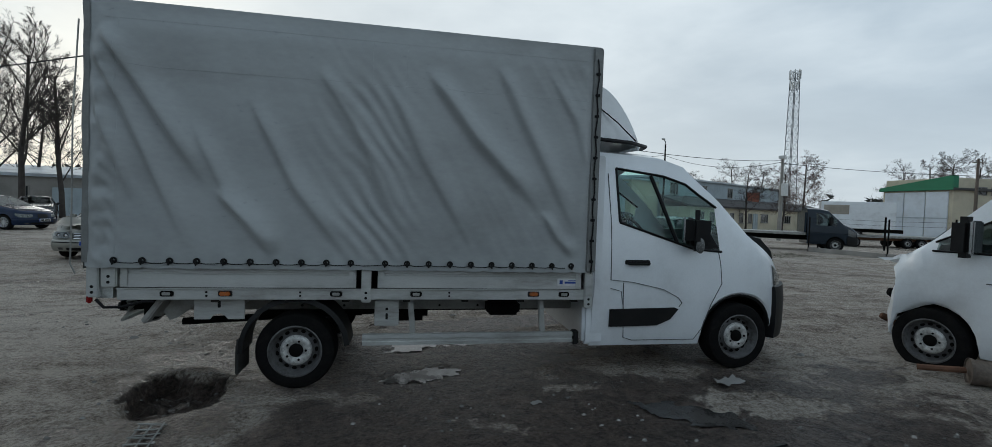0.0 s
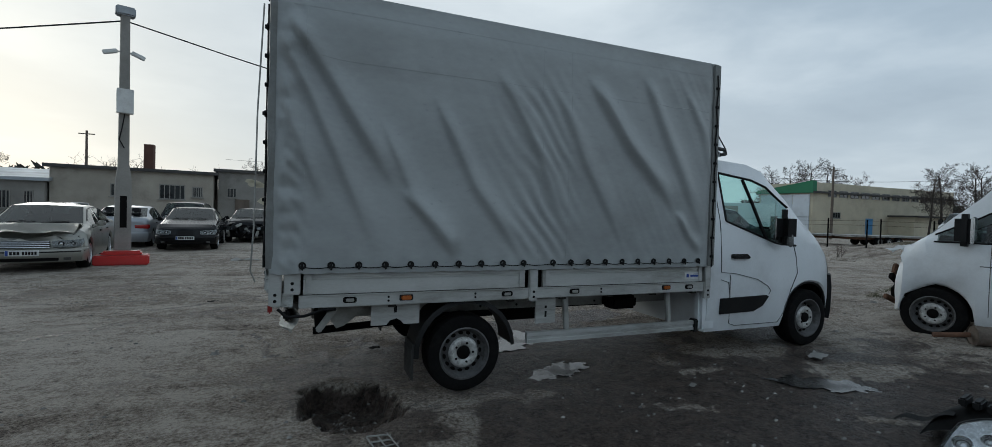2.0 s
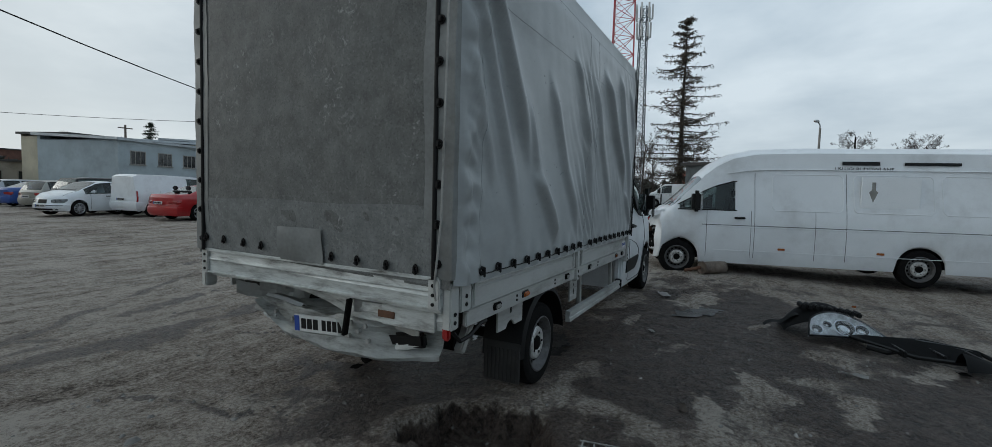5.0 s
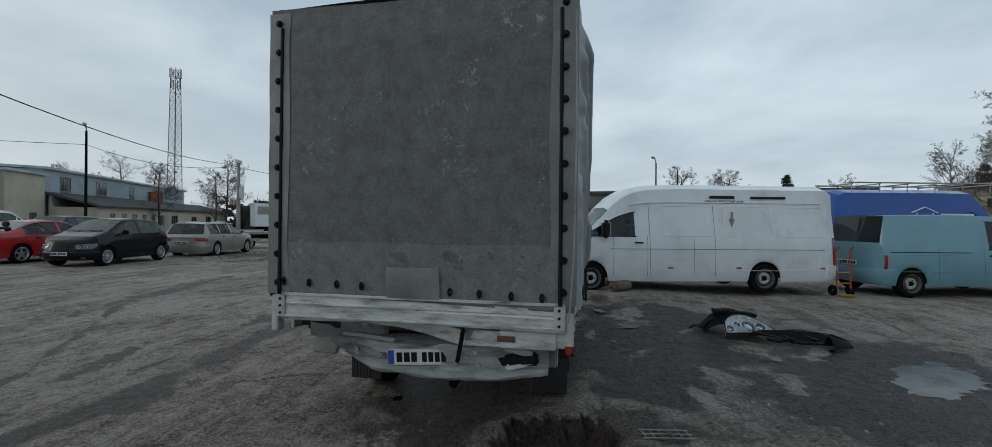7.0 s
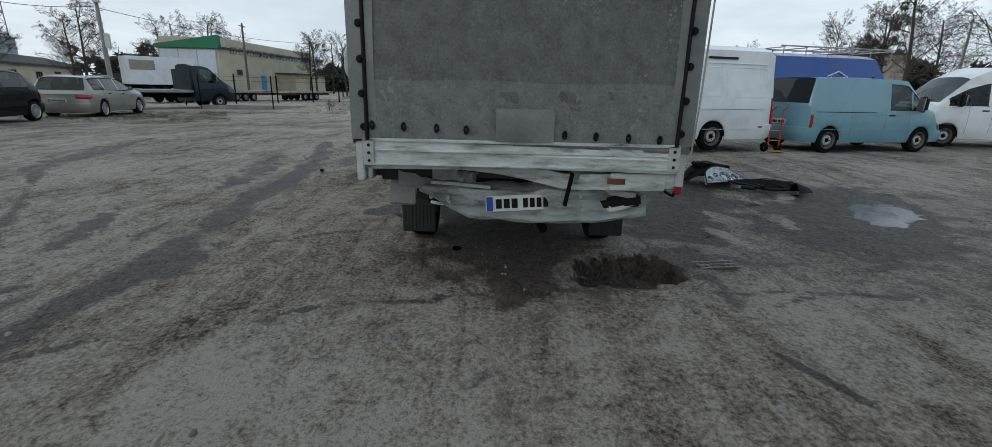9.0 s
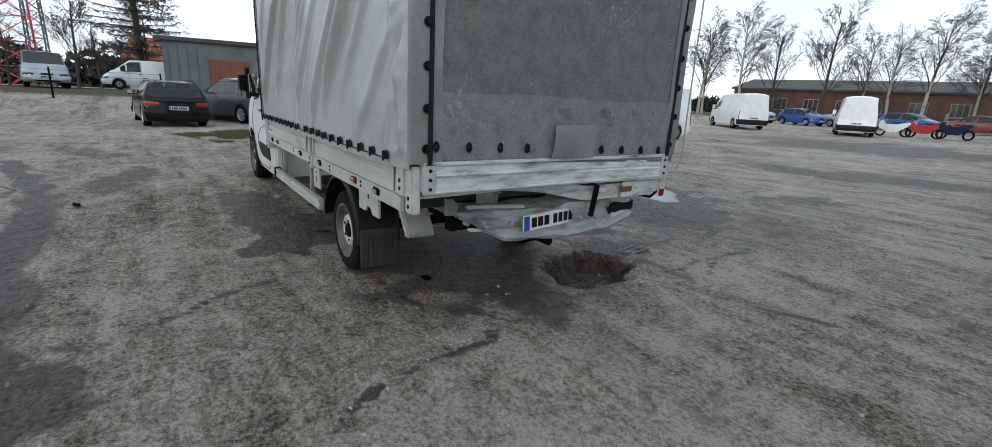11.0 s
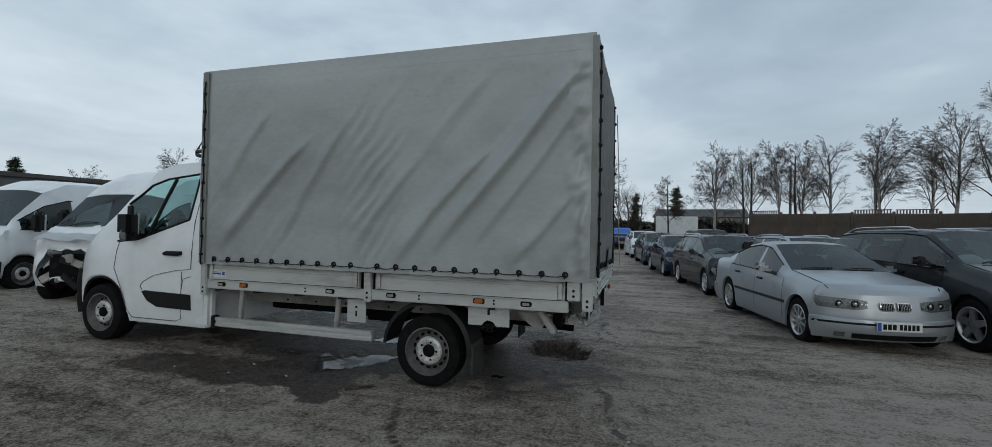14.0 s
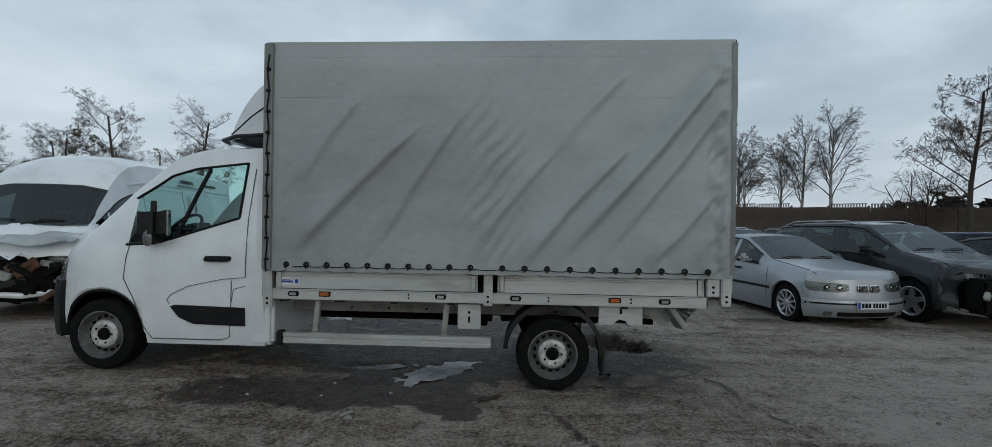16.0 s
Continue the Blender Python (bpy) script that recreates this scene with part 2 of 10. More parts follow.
def lathe(bm, prof, n=32, axis="Y", close=False):
    """Turns a profile of (radius, along) about an axis."""
    rings = []
    for r, h in prof:
        ring = []
        for k in range(n):
            a = 2 * math.pi * k / n
            c, s = r * math.cos(a), r * math.sin(a)
            ring.append(bm.verts.new({"Y": (c, h, s), "Z": (c, s, h), "X": (h, c, s)}[axis]))
        rings.append(ring)
    pairs = list(zip(rings, rings[1:])) + ([(rings[-1], rings[0])] if close else [])
    for a, b in pairs:
        for k in range(n):
            bm.faces.new((a[k], a[(k + 1) % n], b[(k + 1) % n], b[k]))
    return rings


def prism(bm, outline, a, b, axis="Y"):
    """An outline of (u, v) drawn out from a to b along an axis: Y takes (x, z), X takes (y, z), Z takes (x, y)."""
    def at(u, v, h):
        return {"Y": (u, h, v), "X": (h, u, v), "Z": (u, v, h)}[axis]
    va = [bm.verts.new(at(u, v, a)) for u, v in outline]
    vb = [bm.verts.new(at(u, v, b)) for u, v in outline]
    n = len(outline)
    fs = [bm.faces.new(va[::-1]), bm.faces.new(vb)]
    fs += [bm.faces.new((va[k], va[(k + 1) % n], vb[(k + 1) % n], vb[k])) for k in range(n)]
    bmesh.ops.recalc_face_normals(bm, faces=fs)


def lerp(table, s):
    """Reads a table of (s, value) by straight lines."""
    if s <= table[0][0]:
        return table[0][1]
    for (a, u), (b, v) in zip(table, table[1:]):
        if s <= b:
            return u + (v - u) * (s - a) / max(1e-9, b - a)
    return table[-1][1]


def sstep(a, b, x):
    t = min(1.0, max(0.0, (x - a) / (b - a)))
    return t * t * (3 - 2 * t)


# ---- ground ----
FENCE_A, FENCE_B = Vector((-2.0, -38.5)), Vector((-45.0, -9.0))
FENCE_DIR = (FENCE_B - FENCE_A).normalized()
FENCE_OUT = Vector((FENCE_DIR.y, -FENCE_DIR.x))
if FENCE_OUT.y > 0:
    FENCE_OUT = -FENCE_OUT
# puddles: x, y, half lengths, turn
PUDDLES = [(3.25, -1.62, 0.42, 0.2, -30), (1.15, 0.80, 0.50, 0.20, 50), (1.75, 0.70, 0.35, 0.10, 10), (1.35, -4.55, 0.75, 0.38, -35),
           (1.1, -0.35, 0.4, 0.16, 20), (-9.0, 25.0, 1.6, 0.28, 8), (-2.0, 22.0, 1.8, 0.3, 4), (4.0, -24.0, 1.2, 0.3, 20),
           (7.0, -27.0, 1.6, 0.35, 25), (2.5, -20.5, 1.0, 0.25, 20), (-6.2, 3.6, 0.5, 0.12, 15)]
# dark, damp ground, and ovals that paint the shade under the truck: x, y, half lengths, turn, strength
DAMP_SHADE = [(1.5, -3.6, 5.5, 3.4, 0, 0.46), (1.0, -3.9, 2.2, 1.3, -20, 0.72), (0.6, 0.3, 3.2, 1.5, 0, 0.42), (2.4, -1.9, 2.6, 1.3, -8, 1.0), (1.3, 1.15, 0.85, 0.75, 4, 1.2), (2.4, 1.55, 0.9, 0.35, 8, 1.0), (1.8, -4.4, 1.7, 0.9, -30, 0.9),
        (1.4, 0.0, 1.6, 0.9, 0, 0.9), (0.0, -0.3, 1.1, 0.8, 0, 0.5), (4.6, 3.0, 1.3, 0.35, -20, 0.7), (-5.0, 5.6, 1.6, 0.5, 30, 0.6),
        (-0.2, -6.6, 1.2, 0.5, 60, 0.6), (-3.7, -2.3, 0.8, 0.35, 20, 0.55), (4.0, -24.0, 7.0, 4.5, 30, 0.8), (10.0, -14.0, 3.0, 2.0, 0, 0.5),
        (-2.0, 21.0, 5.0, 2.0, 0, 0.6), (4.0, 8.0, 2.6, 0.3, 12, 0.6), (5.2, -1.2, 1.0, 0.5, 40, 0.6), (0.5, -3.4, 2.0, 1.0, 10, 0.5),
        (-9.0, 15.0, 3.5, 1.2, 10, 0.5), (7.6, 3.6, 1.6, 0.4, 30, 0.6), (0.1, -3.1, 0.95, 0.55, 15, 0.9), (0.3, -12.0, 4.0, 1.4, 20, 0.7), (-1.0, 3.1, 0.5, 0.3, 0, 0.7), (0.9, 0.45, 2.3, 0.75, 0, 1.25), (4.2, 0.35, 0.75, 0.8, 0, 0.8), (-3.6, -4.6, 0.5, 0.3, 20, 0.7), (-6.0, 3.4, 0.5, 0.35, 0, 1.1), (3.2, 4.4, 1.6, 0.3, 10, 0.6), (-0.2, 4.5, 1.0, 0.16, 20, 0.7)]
# seams and cracks of the old slab: x0, y0, x1, y1, half width
CRACKS = [(-1.30, -3.2, -1.30, -0.2, 0.03), (-1.30, -0.2, -1.75, 1.6, 0.035), (-1.75, 1.6, -2.6, 3.4, 0.03), (-3.9, 6.4, -0.4, 2.6, 0.05),
          (-0.4, 2.6, 0.6, 0.9, 0.03), (-4.2, 2.2, 3.0, 7.8, 0.07), (-6.5, -0.6, -4.2, 2.2, 0.06), (3.0, 7.8, 12.0, 9.5, 0.06),
          (-1.9, -1.0, 0.3, -4.6, 0.03), (-5.5, 4.4, -1.8, 4.6, 0.04), (1.2, 3.1, 4.6, 4.2, 0.03), (-6.5, -2.4, -2.2, -1.2, 0.03),
          (4.4, 2.2, 8.6, 2.9, 0.04), (0.2, -4.9, 5.5, -6.0, 0.04), (-2.2, 0.3, -1.2, 0.75, 0.03), (-3.3, 3.6, -1.9, 4.6, 0.035),
          (-2.7, 3.25, -0.8, 3.3, 0.13), (-0.8, 3.3, 1.4, 3.6, 0.15), (1.4, 3.6, 3.6, 3.65, 0.15), (3.6, 3.65, 6.5, 4.4, 0.13), (-2.0, 3.6, 0.6, 3.95, 0.07)]
# pale dry crusts of concrete within the damp ground: x, y, half lengths, turn
DRY = [(1.6, -1.5, 0.34, 0.10, -25), (3.9, -1.5, 0.6, 0.24, -20), (0.95, -2.25, 0.34, 0.10, 30), (0.7, -2.9, 0.36, 0.12, -10), (2.9, -2.3, 0.3, 0.08, -30), (2.1, -3.7, 0.45, 0.12, -30), (0.2, -1.9, 0.4, 0.09, 10), (2.4, -0.9, 0.3, 0.08, 0)]


def oval(x, y, o, wob=0.35):
    """1 in the middle of an uneven oval, 0 at its rim, negative outside."""
    cx, cy, rx, ry, turn = o[:5]
    dx, dy = x - cx, y - cy
    if abs(dx) > 2.2 * (rx + ry) or abs(dy) > 2.2 * (rx + ry):
        return -9.0
    c, s = math.cos(radians(turn)), math.sin(radians(turn))
    u, v = (dx * c + dy * s) / rx, (-dx * s + dy * c) / ry
    k = 1.6 / min(rx, ry)
    return 1 - math.hypot(u, v) + wob * noise.noise((x * k, y * k, cx)) + 0.6 * wob * noise.noise((x * 3 * k, y * 3 * k, cy))


def pit(x, y):
    """The broken hole in the slab behind the truck: straight along one seam, ragged elsewhere."""
    if x < -1.9 or x > 0 or y < -1.7 or y > 0.4:
        return 0.0
    e = min((x + 1.30) / 0.05, oval(x, y, (-0.95, -0.62, 0.42, 0.5, 20), 0.3) / 0.16)
    return sstep(0, 1, e)


def coarse(x, y):
    """The lie of the land, without the fine bumps."""
    z = (0.08 * sstep(1.2, 4.2, x) + 0.045 * sstep(4.8, 6.4, x)) * sstep(-4.2, -1.6, y) * (1 - sstep(9, 18, x))
    z += 0.016 * max(0.0, min(60.0, -y - 16.0)) * sstep(-40, -10, x)
    z += 0.80 * sstep(20.5, 24.0, x) * sstep(-4, 0, y) * (1 - sstep(9, 13, y)) * (1 - sstep(36, 42, x))
    d = (Vector((x, y)) - FENCE_A).dot(FENCE_OUT)
    z += 0.80 * sstep(-9.0, -2.0, d) * (1 - sstep(-12, 10, x))
    return z


def ground_height(x, y):
    z = coarse(x, y)
    r = math.hypot(x, y)
    if r < 40:
        z += 0.016 * noise.noise((x * 1.3, y * 1.3, 0)) + 0.012 * noise.noise((x * 4.2, y * 4.2, 3))
    if r < 12:
        z += 0.007 * noise.noise((x * 11, y * 11, 1))
        z -= 0.19 * pit(x, y) * (1 + 0.35 * noise.noise((x * 9, y * 9, 5)))
    for p in PUDDLES:
        f = oval(x, y, p)
        if f > -0.5:
            z -= 0.03 * sstep(-0.5, 0.7, f)
    return z


def seg_dist(x, y, s):
    x0, y0, x1, y1 = s[:4]
    dx, dy = x1 - x0, y1 - y0
    t = max(0.0, min(1.0, ((x - x0) * dx + (y - y0) * dy) / (dx * dx + dy * dy)))
    return math.hypot(x - x0 - t * dx, y - y0 - t * dy)


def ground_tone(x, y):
    """How dark the ground is: damp, darker cracks and pit, and shade painted under the truck."""
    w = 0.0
    for d in DAMP_SHADE:
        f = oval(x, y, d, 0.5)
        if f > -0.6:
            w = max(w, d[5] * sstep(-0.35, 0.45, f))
    if math.hypot(x, y) < 14:
        jx = x + 0.10 * noise.noise((x * 2.5, y * 2.5, 8)) + 0.03 * noise.noise((x * 11, y * 11, 8))
        jy = y + 0.10 * noise.noise((x * 2.5, y * 2.5, 9)) + 0.03 * noise.noise((x * 11, y * 11, 9))
        for s in CRACKS:
            f = seg_dist(jx, jy, s)
            if f < s[4] * 2.2:
                w = max(w, (1.25 if s[4] > 0.1 else 0.8) * (1 - f / (s[4] * 2.2)) * (0.5 + 0.9 * max(0, 0.4 + noise.noise((x * 1.5, y * 1.5, 4)))))
        w = max(w, 1.9 * pit(x, y))
        for d in DRY:
            f = oval(x, y, d, 0.6)
            if f > -0.6:
                w -= 0.62 * sstep(-0.3, 0.4, f)
    return w


def graded(lo, hi, step, far):
    fine = list(np.arange(lo, hi + 1e-6, step))
    out, d = [], step
    p = hi
    while p < far:
        d *= 1.22
        p += d
        out.append(p)
    back, d = [], step
    p = lo
    while p > -far:
        d *= 1.22
        p -= d
        back.append(p)
    return back[::-1] + fine + out


def build_ground():
    xs, ys = graded(-6.0, 7.4, 0.052, 2500), graded(-6.2, 8.0, 0.052, 2500)
    nx, ny = len(xs), len(ys)
    co, tone = [], []
    for y in ys:
        for x in xs:
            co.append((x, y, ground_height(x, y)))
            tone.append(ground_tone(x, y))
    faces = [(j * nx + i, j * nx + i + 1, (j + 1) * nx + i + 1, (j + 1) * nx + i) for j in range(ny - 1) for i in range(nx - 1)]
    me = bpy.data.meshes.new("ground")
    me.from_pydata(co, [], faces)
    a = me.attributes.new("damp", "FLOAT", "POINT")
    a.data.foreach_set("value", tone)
    me.shade_smooth()
    m = bpy.data.materials.new("yard_ground")
    m.use_nodes = True
    nd, ln = m.node_tree.nodes, m.node_tree.links
    p = nd["Principled BSDF"]
    t = nd.new("ShaderNodeTexCoord")

    def nz(scale, detail, rough=0.6, dist=0.0):
        n = nd.new("ShaderNodeTexNoise")
        n.inputs["Scale"].default_value, n.inputs["Detail"].default_value = scale, detail
        n.inputs["Roughness"].default_value, n.inputs["Distortion"].default_value = rough, dist
        ln.new(t.outputs["Object"], n.inputs["Vector"])
        return n.outputs["Fac"]

    def rng(v, a, b, c, d, smooth=False):
        r = nd.new("ShaderNodeMapRange")
        if smooth:
            r.interpolation_type = "SMOOTHSTEP"
        for k, q in zip(("From Min", "From Max", "To Min", "To Max"), (a, b, c, d)):
            r.inputs[k].default_value = q
        ln.new(v, r.inputs["Value"])
        return r.outputs[0]

    def math2(op, a, b):
        n = nd.new("ShaderNodeMath"); n.operation = op
        for k, q in enumerate((a, b)):
            if isinstance(q, (int, float)):
                n.inputs[k].default_value = q
            else:
                ln.new(q, n.inputs[k])
        return n.outputs[0]

    def mixc(f, a, b):
        n = nd.new("ShaderNodeMix"); n.data_type = "RGBA"
        ln.new(f, n.inputs["Factor"])
        for k, q in (("A", a), ("B", b)):
            if isinstance(q, tuple):
                n.inputs[k].default_value = (*q, 1)
            else:
                ln.new(q, n.inputs[k])
        return n.outputs["Result"]

    big, patch_, mid = nz(0.13, 6, 0.6, 0.6), nz(0.5, 9, 0.72, 0.5), nz(1.7, 9, 0.7, 0.6)
    small, grit, sand = nz(8, 8, 0.7, 0.4), nz(34, 5, 0.72), nz(120, 3, 0.7)

    def vor(scale, feature, wob):
        n = nd.new("ShaderNodeTexVoronoi"); n.inputs["Scale"].default_value = scale; n.feature = feature
        fs = nd.new("ShaderNodeTexNoise"); fs.inputs["Scale"].default_value = scale * 1.5; fs.inputs["Detail"].default_value = 3
        sc = nd.new("ShaderNodeVectorMath"); sc.operation = "SCALE"; sc.inputs["Scale"].default_value = wob
        ad = nd.new("ShaderNodeVectorMath"); ad.operation = "ADD"
        ln.new(t.outputs["Object"], fs.inputs["Vector"]); ln.new(fs.outputs["Color"], sc.inputs[0])
        ln.new(t.outputs["Object"], ad.inputs[0]); ln.new(sc.outputs[0], ad.inputs[1]); ln.new(ad.outputs[0], n.inputs["Vector"])
        return n.outputs["Distance"]

    mpr = nd.new("ShaderNodeMapping")
    mpr.inputs["Rotation"].default_value, mpr.inputs["Scale"].default_value = (0, 0, radians(-18)), (0.28, 2.4, 1)
    ln.new(t.outputs["Object"], mpr.inputs[0])
    rut = nd.new("ShaderNodeTexNoise")
    rut.inputs["Scale"].default_value, rut.inputs["Detail"].default_value, rut.inputs["Roughness"].default_value, rut.inputs["Distortion"].default_value = 1.4, 8, 0.68, 0.8
    ln.new(mpr.outputs[0], rut.inputs["Vector"])
    # uneven tone; its strong fine contrast also paints shade among bumps and grit
    tone_ = 0.73
    for f, k in ((big, 1.0), (rut.outputs["Fac"], 1.5), (patch_, 1.4), (mid, 1.5), (small, 1.5), (grit, 2.6), (sand, 1.3)):
        tone_ = math2("ADD", tone_, math2("MULTIPLY", math2("SUBTRACT", f, 0.5), k))
    cr = nd.new("ShaderNodeValToRGB")
    cr.color_ramp.elements[0].position, cr.color_ramp.elements[0].color = 0.0, (0.070, 0.055, 0.043, 1)
    cr.color_ramp.elements[1].position, cr.color_ramp.elements[1].color = 1.0, (0.60, 0.545, 0.475, 1)
    for q, col in ((0.25, (0.185, 0.150, 0.120)), (0.5, (0.320, 0.272, 0.226)), (0.75, (0.43, 0.376, 0.32))):
        cr.color_ramp.elements.new(q).color = (*col, 1)
    ln.new(tone_, cr.inputs[0])
    c = cr.outputs[0]
    # loose pebbles, hairline cracks, and small shade painted into the hollows between flakes
    peb = vor(30, "F1", 0.02)
    c = mixc(rng(peb, 0.20, 0.10, 0, 0.5), c, (0.46, 0.41, 0.355))
    peb2 = vor(75, "F1", 0.01)
    c = mixc(math2("MULTIPLY", rng(peb2, 0.26, 0.12, 0, 0.6), rng(mid, 0.42, 0.60, 0.25, 1)), c, (0.085, 0.074, 0.064))
    flake = vor(6.5, "DISTANCE_TO_EDGE", 0.20)
    crack = math2("MULTIPLY", rng(flake, 0.07, 0.0, 0, 1), rng(mid, 0.56, 0.66, 0, 1))
    c = mixc(math2("MULTIPLY", crack, 0.45), c, (0.060, 0.049, 0.040))
    hollow_shade = math2("MULTIPLY", rng(small, 0.45, 0.34, 0, 1, True), rng(patch_, 0.62, 0.42, 0.25, 1, True))
    c = mixc(math2("MULTIPLY", hollow_shade, 0.30), c, (0.095, 0.081, 0.070))
    # damp ground and the painted shade under the truck share one dark colour
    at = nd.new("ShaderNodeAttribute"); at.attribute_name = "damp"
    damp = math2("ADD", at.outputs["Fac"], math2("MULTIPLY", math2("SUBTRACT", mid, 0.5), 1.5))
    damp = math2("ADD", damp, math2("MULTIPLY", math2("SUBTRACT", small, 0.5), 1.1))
    wet_shade = rng(damp, 0.36, 0.66, 0, 0.92, True)
    c = mixc(wet_shade, c, mixc(rng(math2("ADD", math2("MULTIPLY", small, 0.5), math2("MULTIPLY", grit, 0.5)), 0.42, 0.62, 0, 1), (0.018, 0.0130, 0.0110), (0.155, 0.112, 0.091)))
    # thin grass and moss away from the yard
    pos = nd.new("ShaderNodeSeparateXYZ"); ln.new(t.outputs["Object"], pos.inputs[0])
    turf = math2("ADD", rng(pos.outputs["Z"], 0.40, 0.85, 0, 1), math2("MULTIPLY", math2("SUBTRACT", small, 0.5), 1.2))
    c = mixc(rng(turf, 0.45, 0.65, 0, 1, True), c, mixc(small, (0.05, 0.055, 0.025), (0.13, 0.10, 0.06)))
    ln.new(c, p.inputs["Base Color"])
    p.inputs["Specular IOR Level"].default_value = 0.3
    rw = rng(wet_shade, 0, 1, 0.92, 0.42)
    ln.new(math2("SUBTRACT", rw, rng(grit, 0.3, 0.7, 0, 0.12)), p.inputs["Roughness"])
    bp = nd.new("ShaderNodeBump"); bp.inputs["Strength"].default_value, bp.inputs["Distance"].default_value = 1.0, 0.10
    h = math2("ADD", math2("MULTIPLY", small, 1.5), math2("MULTIPLY", grit, 0.62))
    h = math2("ADD", h, math2("MULTIPLY", mid, 1.6))
    h = math2("ADD", h, math2("MULTIPLY", sand, 0.16))
    h = math2("SUBTRACT", h, math2("MULTIPLY", peb, 0.15))
    h = math2("SUBTRACT", h, math2("MULTIPLY", crack, 0.35))
    ln.new(h, bp.inputs["Height"])
    ln.new(bp.outputs[0], p.inputs["Normal"])
    me.materials.append(m)
    return tagged(new("ground", me), "broken grey concrete and packed dirt yard with damp stains and painted shade", "ground", kind="structure")


build_ground()
WATER = material("puddle_water", (0.030, 0.029, 0.028), 0.14, 0, 0.3, 3, 14, 0.04, (0.06, 0.052, 0.045), 0.7, spec=0.4)


def build_puddle(o):
    bm = bmesh.new()
    cx, cy, rx, ry = o[:4]
    r = max(rx, ry) * 1.5
    n = 44
    vs = {}
    for i in range(n + 1):
        for j in range(n + 1):
            x, y = cx - r + 2 * r * i / n, cy - r + 2 * r * j / n
            if oval(x, y, o, 0.55) > -0.10:
                vs[i, j] = bm.verts.new((x - cx, y - cy, 0))
    for i, j in vs:
        q = [(i, j), (i + 1, j), (i + 1, j + 1), (i, j + 1)]
        if all(k in vs for k in q):
            bm.faces.new([vs[k] for k in q])
    ob = part("water", bm, WATER, smooth=0)
    ob.location = (cx, cy, coarse(cx, cy) - 0.011)
    tagged(ob, "shallow dirty puddle lying on the yard", "puddle", kind="structure")


for o in PUDDLES:
    build_puddle(o)


# ---- vehicles ----
def make_tyre():
    bm = bmesh.new()
    r, w = 1.0, 0.33
    lathe(bm, [(0.64, -w), (0.70, -w * 1.06), (0.86, -w * 1.10), (0.955, -w * 0.98), (0.995, -w * 0.72), (1.0, -w * 0.3), (0.985, -w * 0.28), (0.985, -w * 0.22), (1.0, -w * 0.2),
               (1.0, w * 0.2), (0.985, w * 0.22), (0.985, w * 0.28), (1.0, w * 0.3), (0.995, w * 0.72), (0.955, w * 0.98), (0.86, w * 1.10), (0.70, w * 1.06), (0.64, w)], 40, close=True)
    return bm


def make_rim(kind):
    """A wheel disc; its outer face looks along -Y."""
    bm = bmesh.new()
    w = 0.33
    if kind == "steel":
        lathe(bm, [(0.655, -w), (0.675, -w * 1.10), (0.64, -w * 1.12), (0.61, -w * 0.9), (0.58, -w * 0.45), (0.52, -w * 0.30), (0.44, -w * 0.42), (0.38, -w * 0.72),
                   (0.33, -w * 0.80), (0.22, -w * 0.74), (0.17, -w * 0.66)], 40)
    else:
        lathe(bm, [(0.655, -w), (0.69, -w * 1.08), (0.66, -w * 1.12), (0.61, -w * 0.95), (0.58, -w * 0.2)], 40)
        n = 5 if kind == "five" else 10
        for k in range(n):
            a = 2 * math.pi * k / n
            s = 0.13 if kind == "five" else 0.055
            m = Matrix.Rotation(a, 4, "Y")
            v = [(-s * 1.2, -w * 0.92, 0.10), (s * 1.2, -w * 0.92, 0.10), (s * 0.8, -w * 1.0, 0.64), (-s * 0.8, -w * 1.0, 0.64),
                 (-s * 1.0, -w * 0.5, 0.10), (s * 1.0, -w * 0.5, 0.10), (s * 0.6, -w * 0.5, 0.64), (-s * 0.6, -w * 0.5, 0.64)]
            q = [bm.verts.new(m @ Vector(p)) for p in v]
            for f in ((0, 1, 2, 3), (5, 4, 7, 6), (1, 5, 6, 2), (4, 0, 3, 7)):
                bm.faces.new([q[i] for i in f])
        lathe(bm, [(0.17, -w * 0.55), (0.17, -w * 0.95), (0.10, -w * 1.02), (0.001, -w * 1.02)], 20)
    return bm


def make_hub(kind):
    bm = bmesh.new()
    w = 0.33
    if kind == "steel":
        lathe(bm, [(0.175, -w * 0.60), (0.165, -w * 0.86), (0.11, -w * 0.95), (0.001, -w * 0.95)], 20)
    else:
        lathe(bm, [(0.57, -w * 0.25), (0.40, -w * 0.22), (0.10, -w * 0.2)], 28)
        for k in range(5):
            a = 2 * math.pi * (k + 0.5) / 5
            rod(bm, (0.13 * math.cos(a), -w * 0.8, 0.13 * math.sin(a)), (0.13 * math.cos(a), -w * 1.0, 0.13 * math.sin(a)), 0.02, n=6)
    return bm


def mesh_of(bm, mat, name):
    ob = link_bm(name, bm, mat, 40)
    me = ob.data
    bpy.data.objects.remove(ob)
    return me


TYRE = mesh_of(make_tyre(), RUBBER, "tyre")
RIMS = {k: (mesh_of(make_rim(k), STEEL if k == "steel" else ALLOY, "rim"), mesh_of(make_hub(k), DARK, "hub")) for k in ("steel", "five", "ten")}


def make_disc():
    bm = bmesh.new()
    w = 0.33
    lathe(bm, [(0.40, -w * 0.66), (0.375, -w * 0.80), (0.33, -w * 0.86), (0.22, -w * 0.80), (0.18, -w * 0.72)], 32)
    return bm


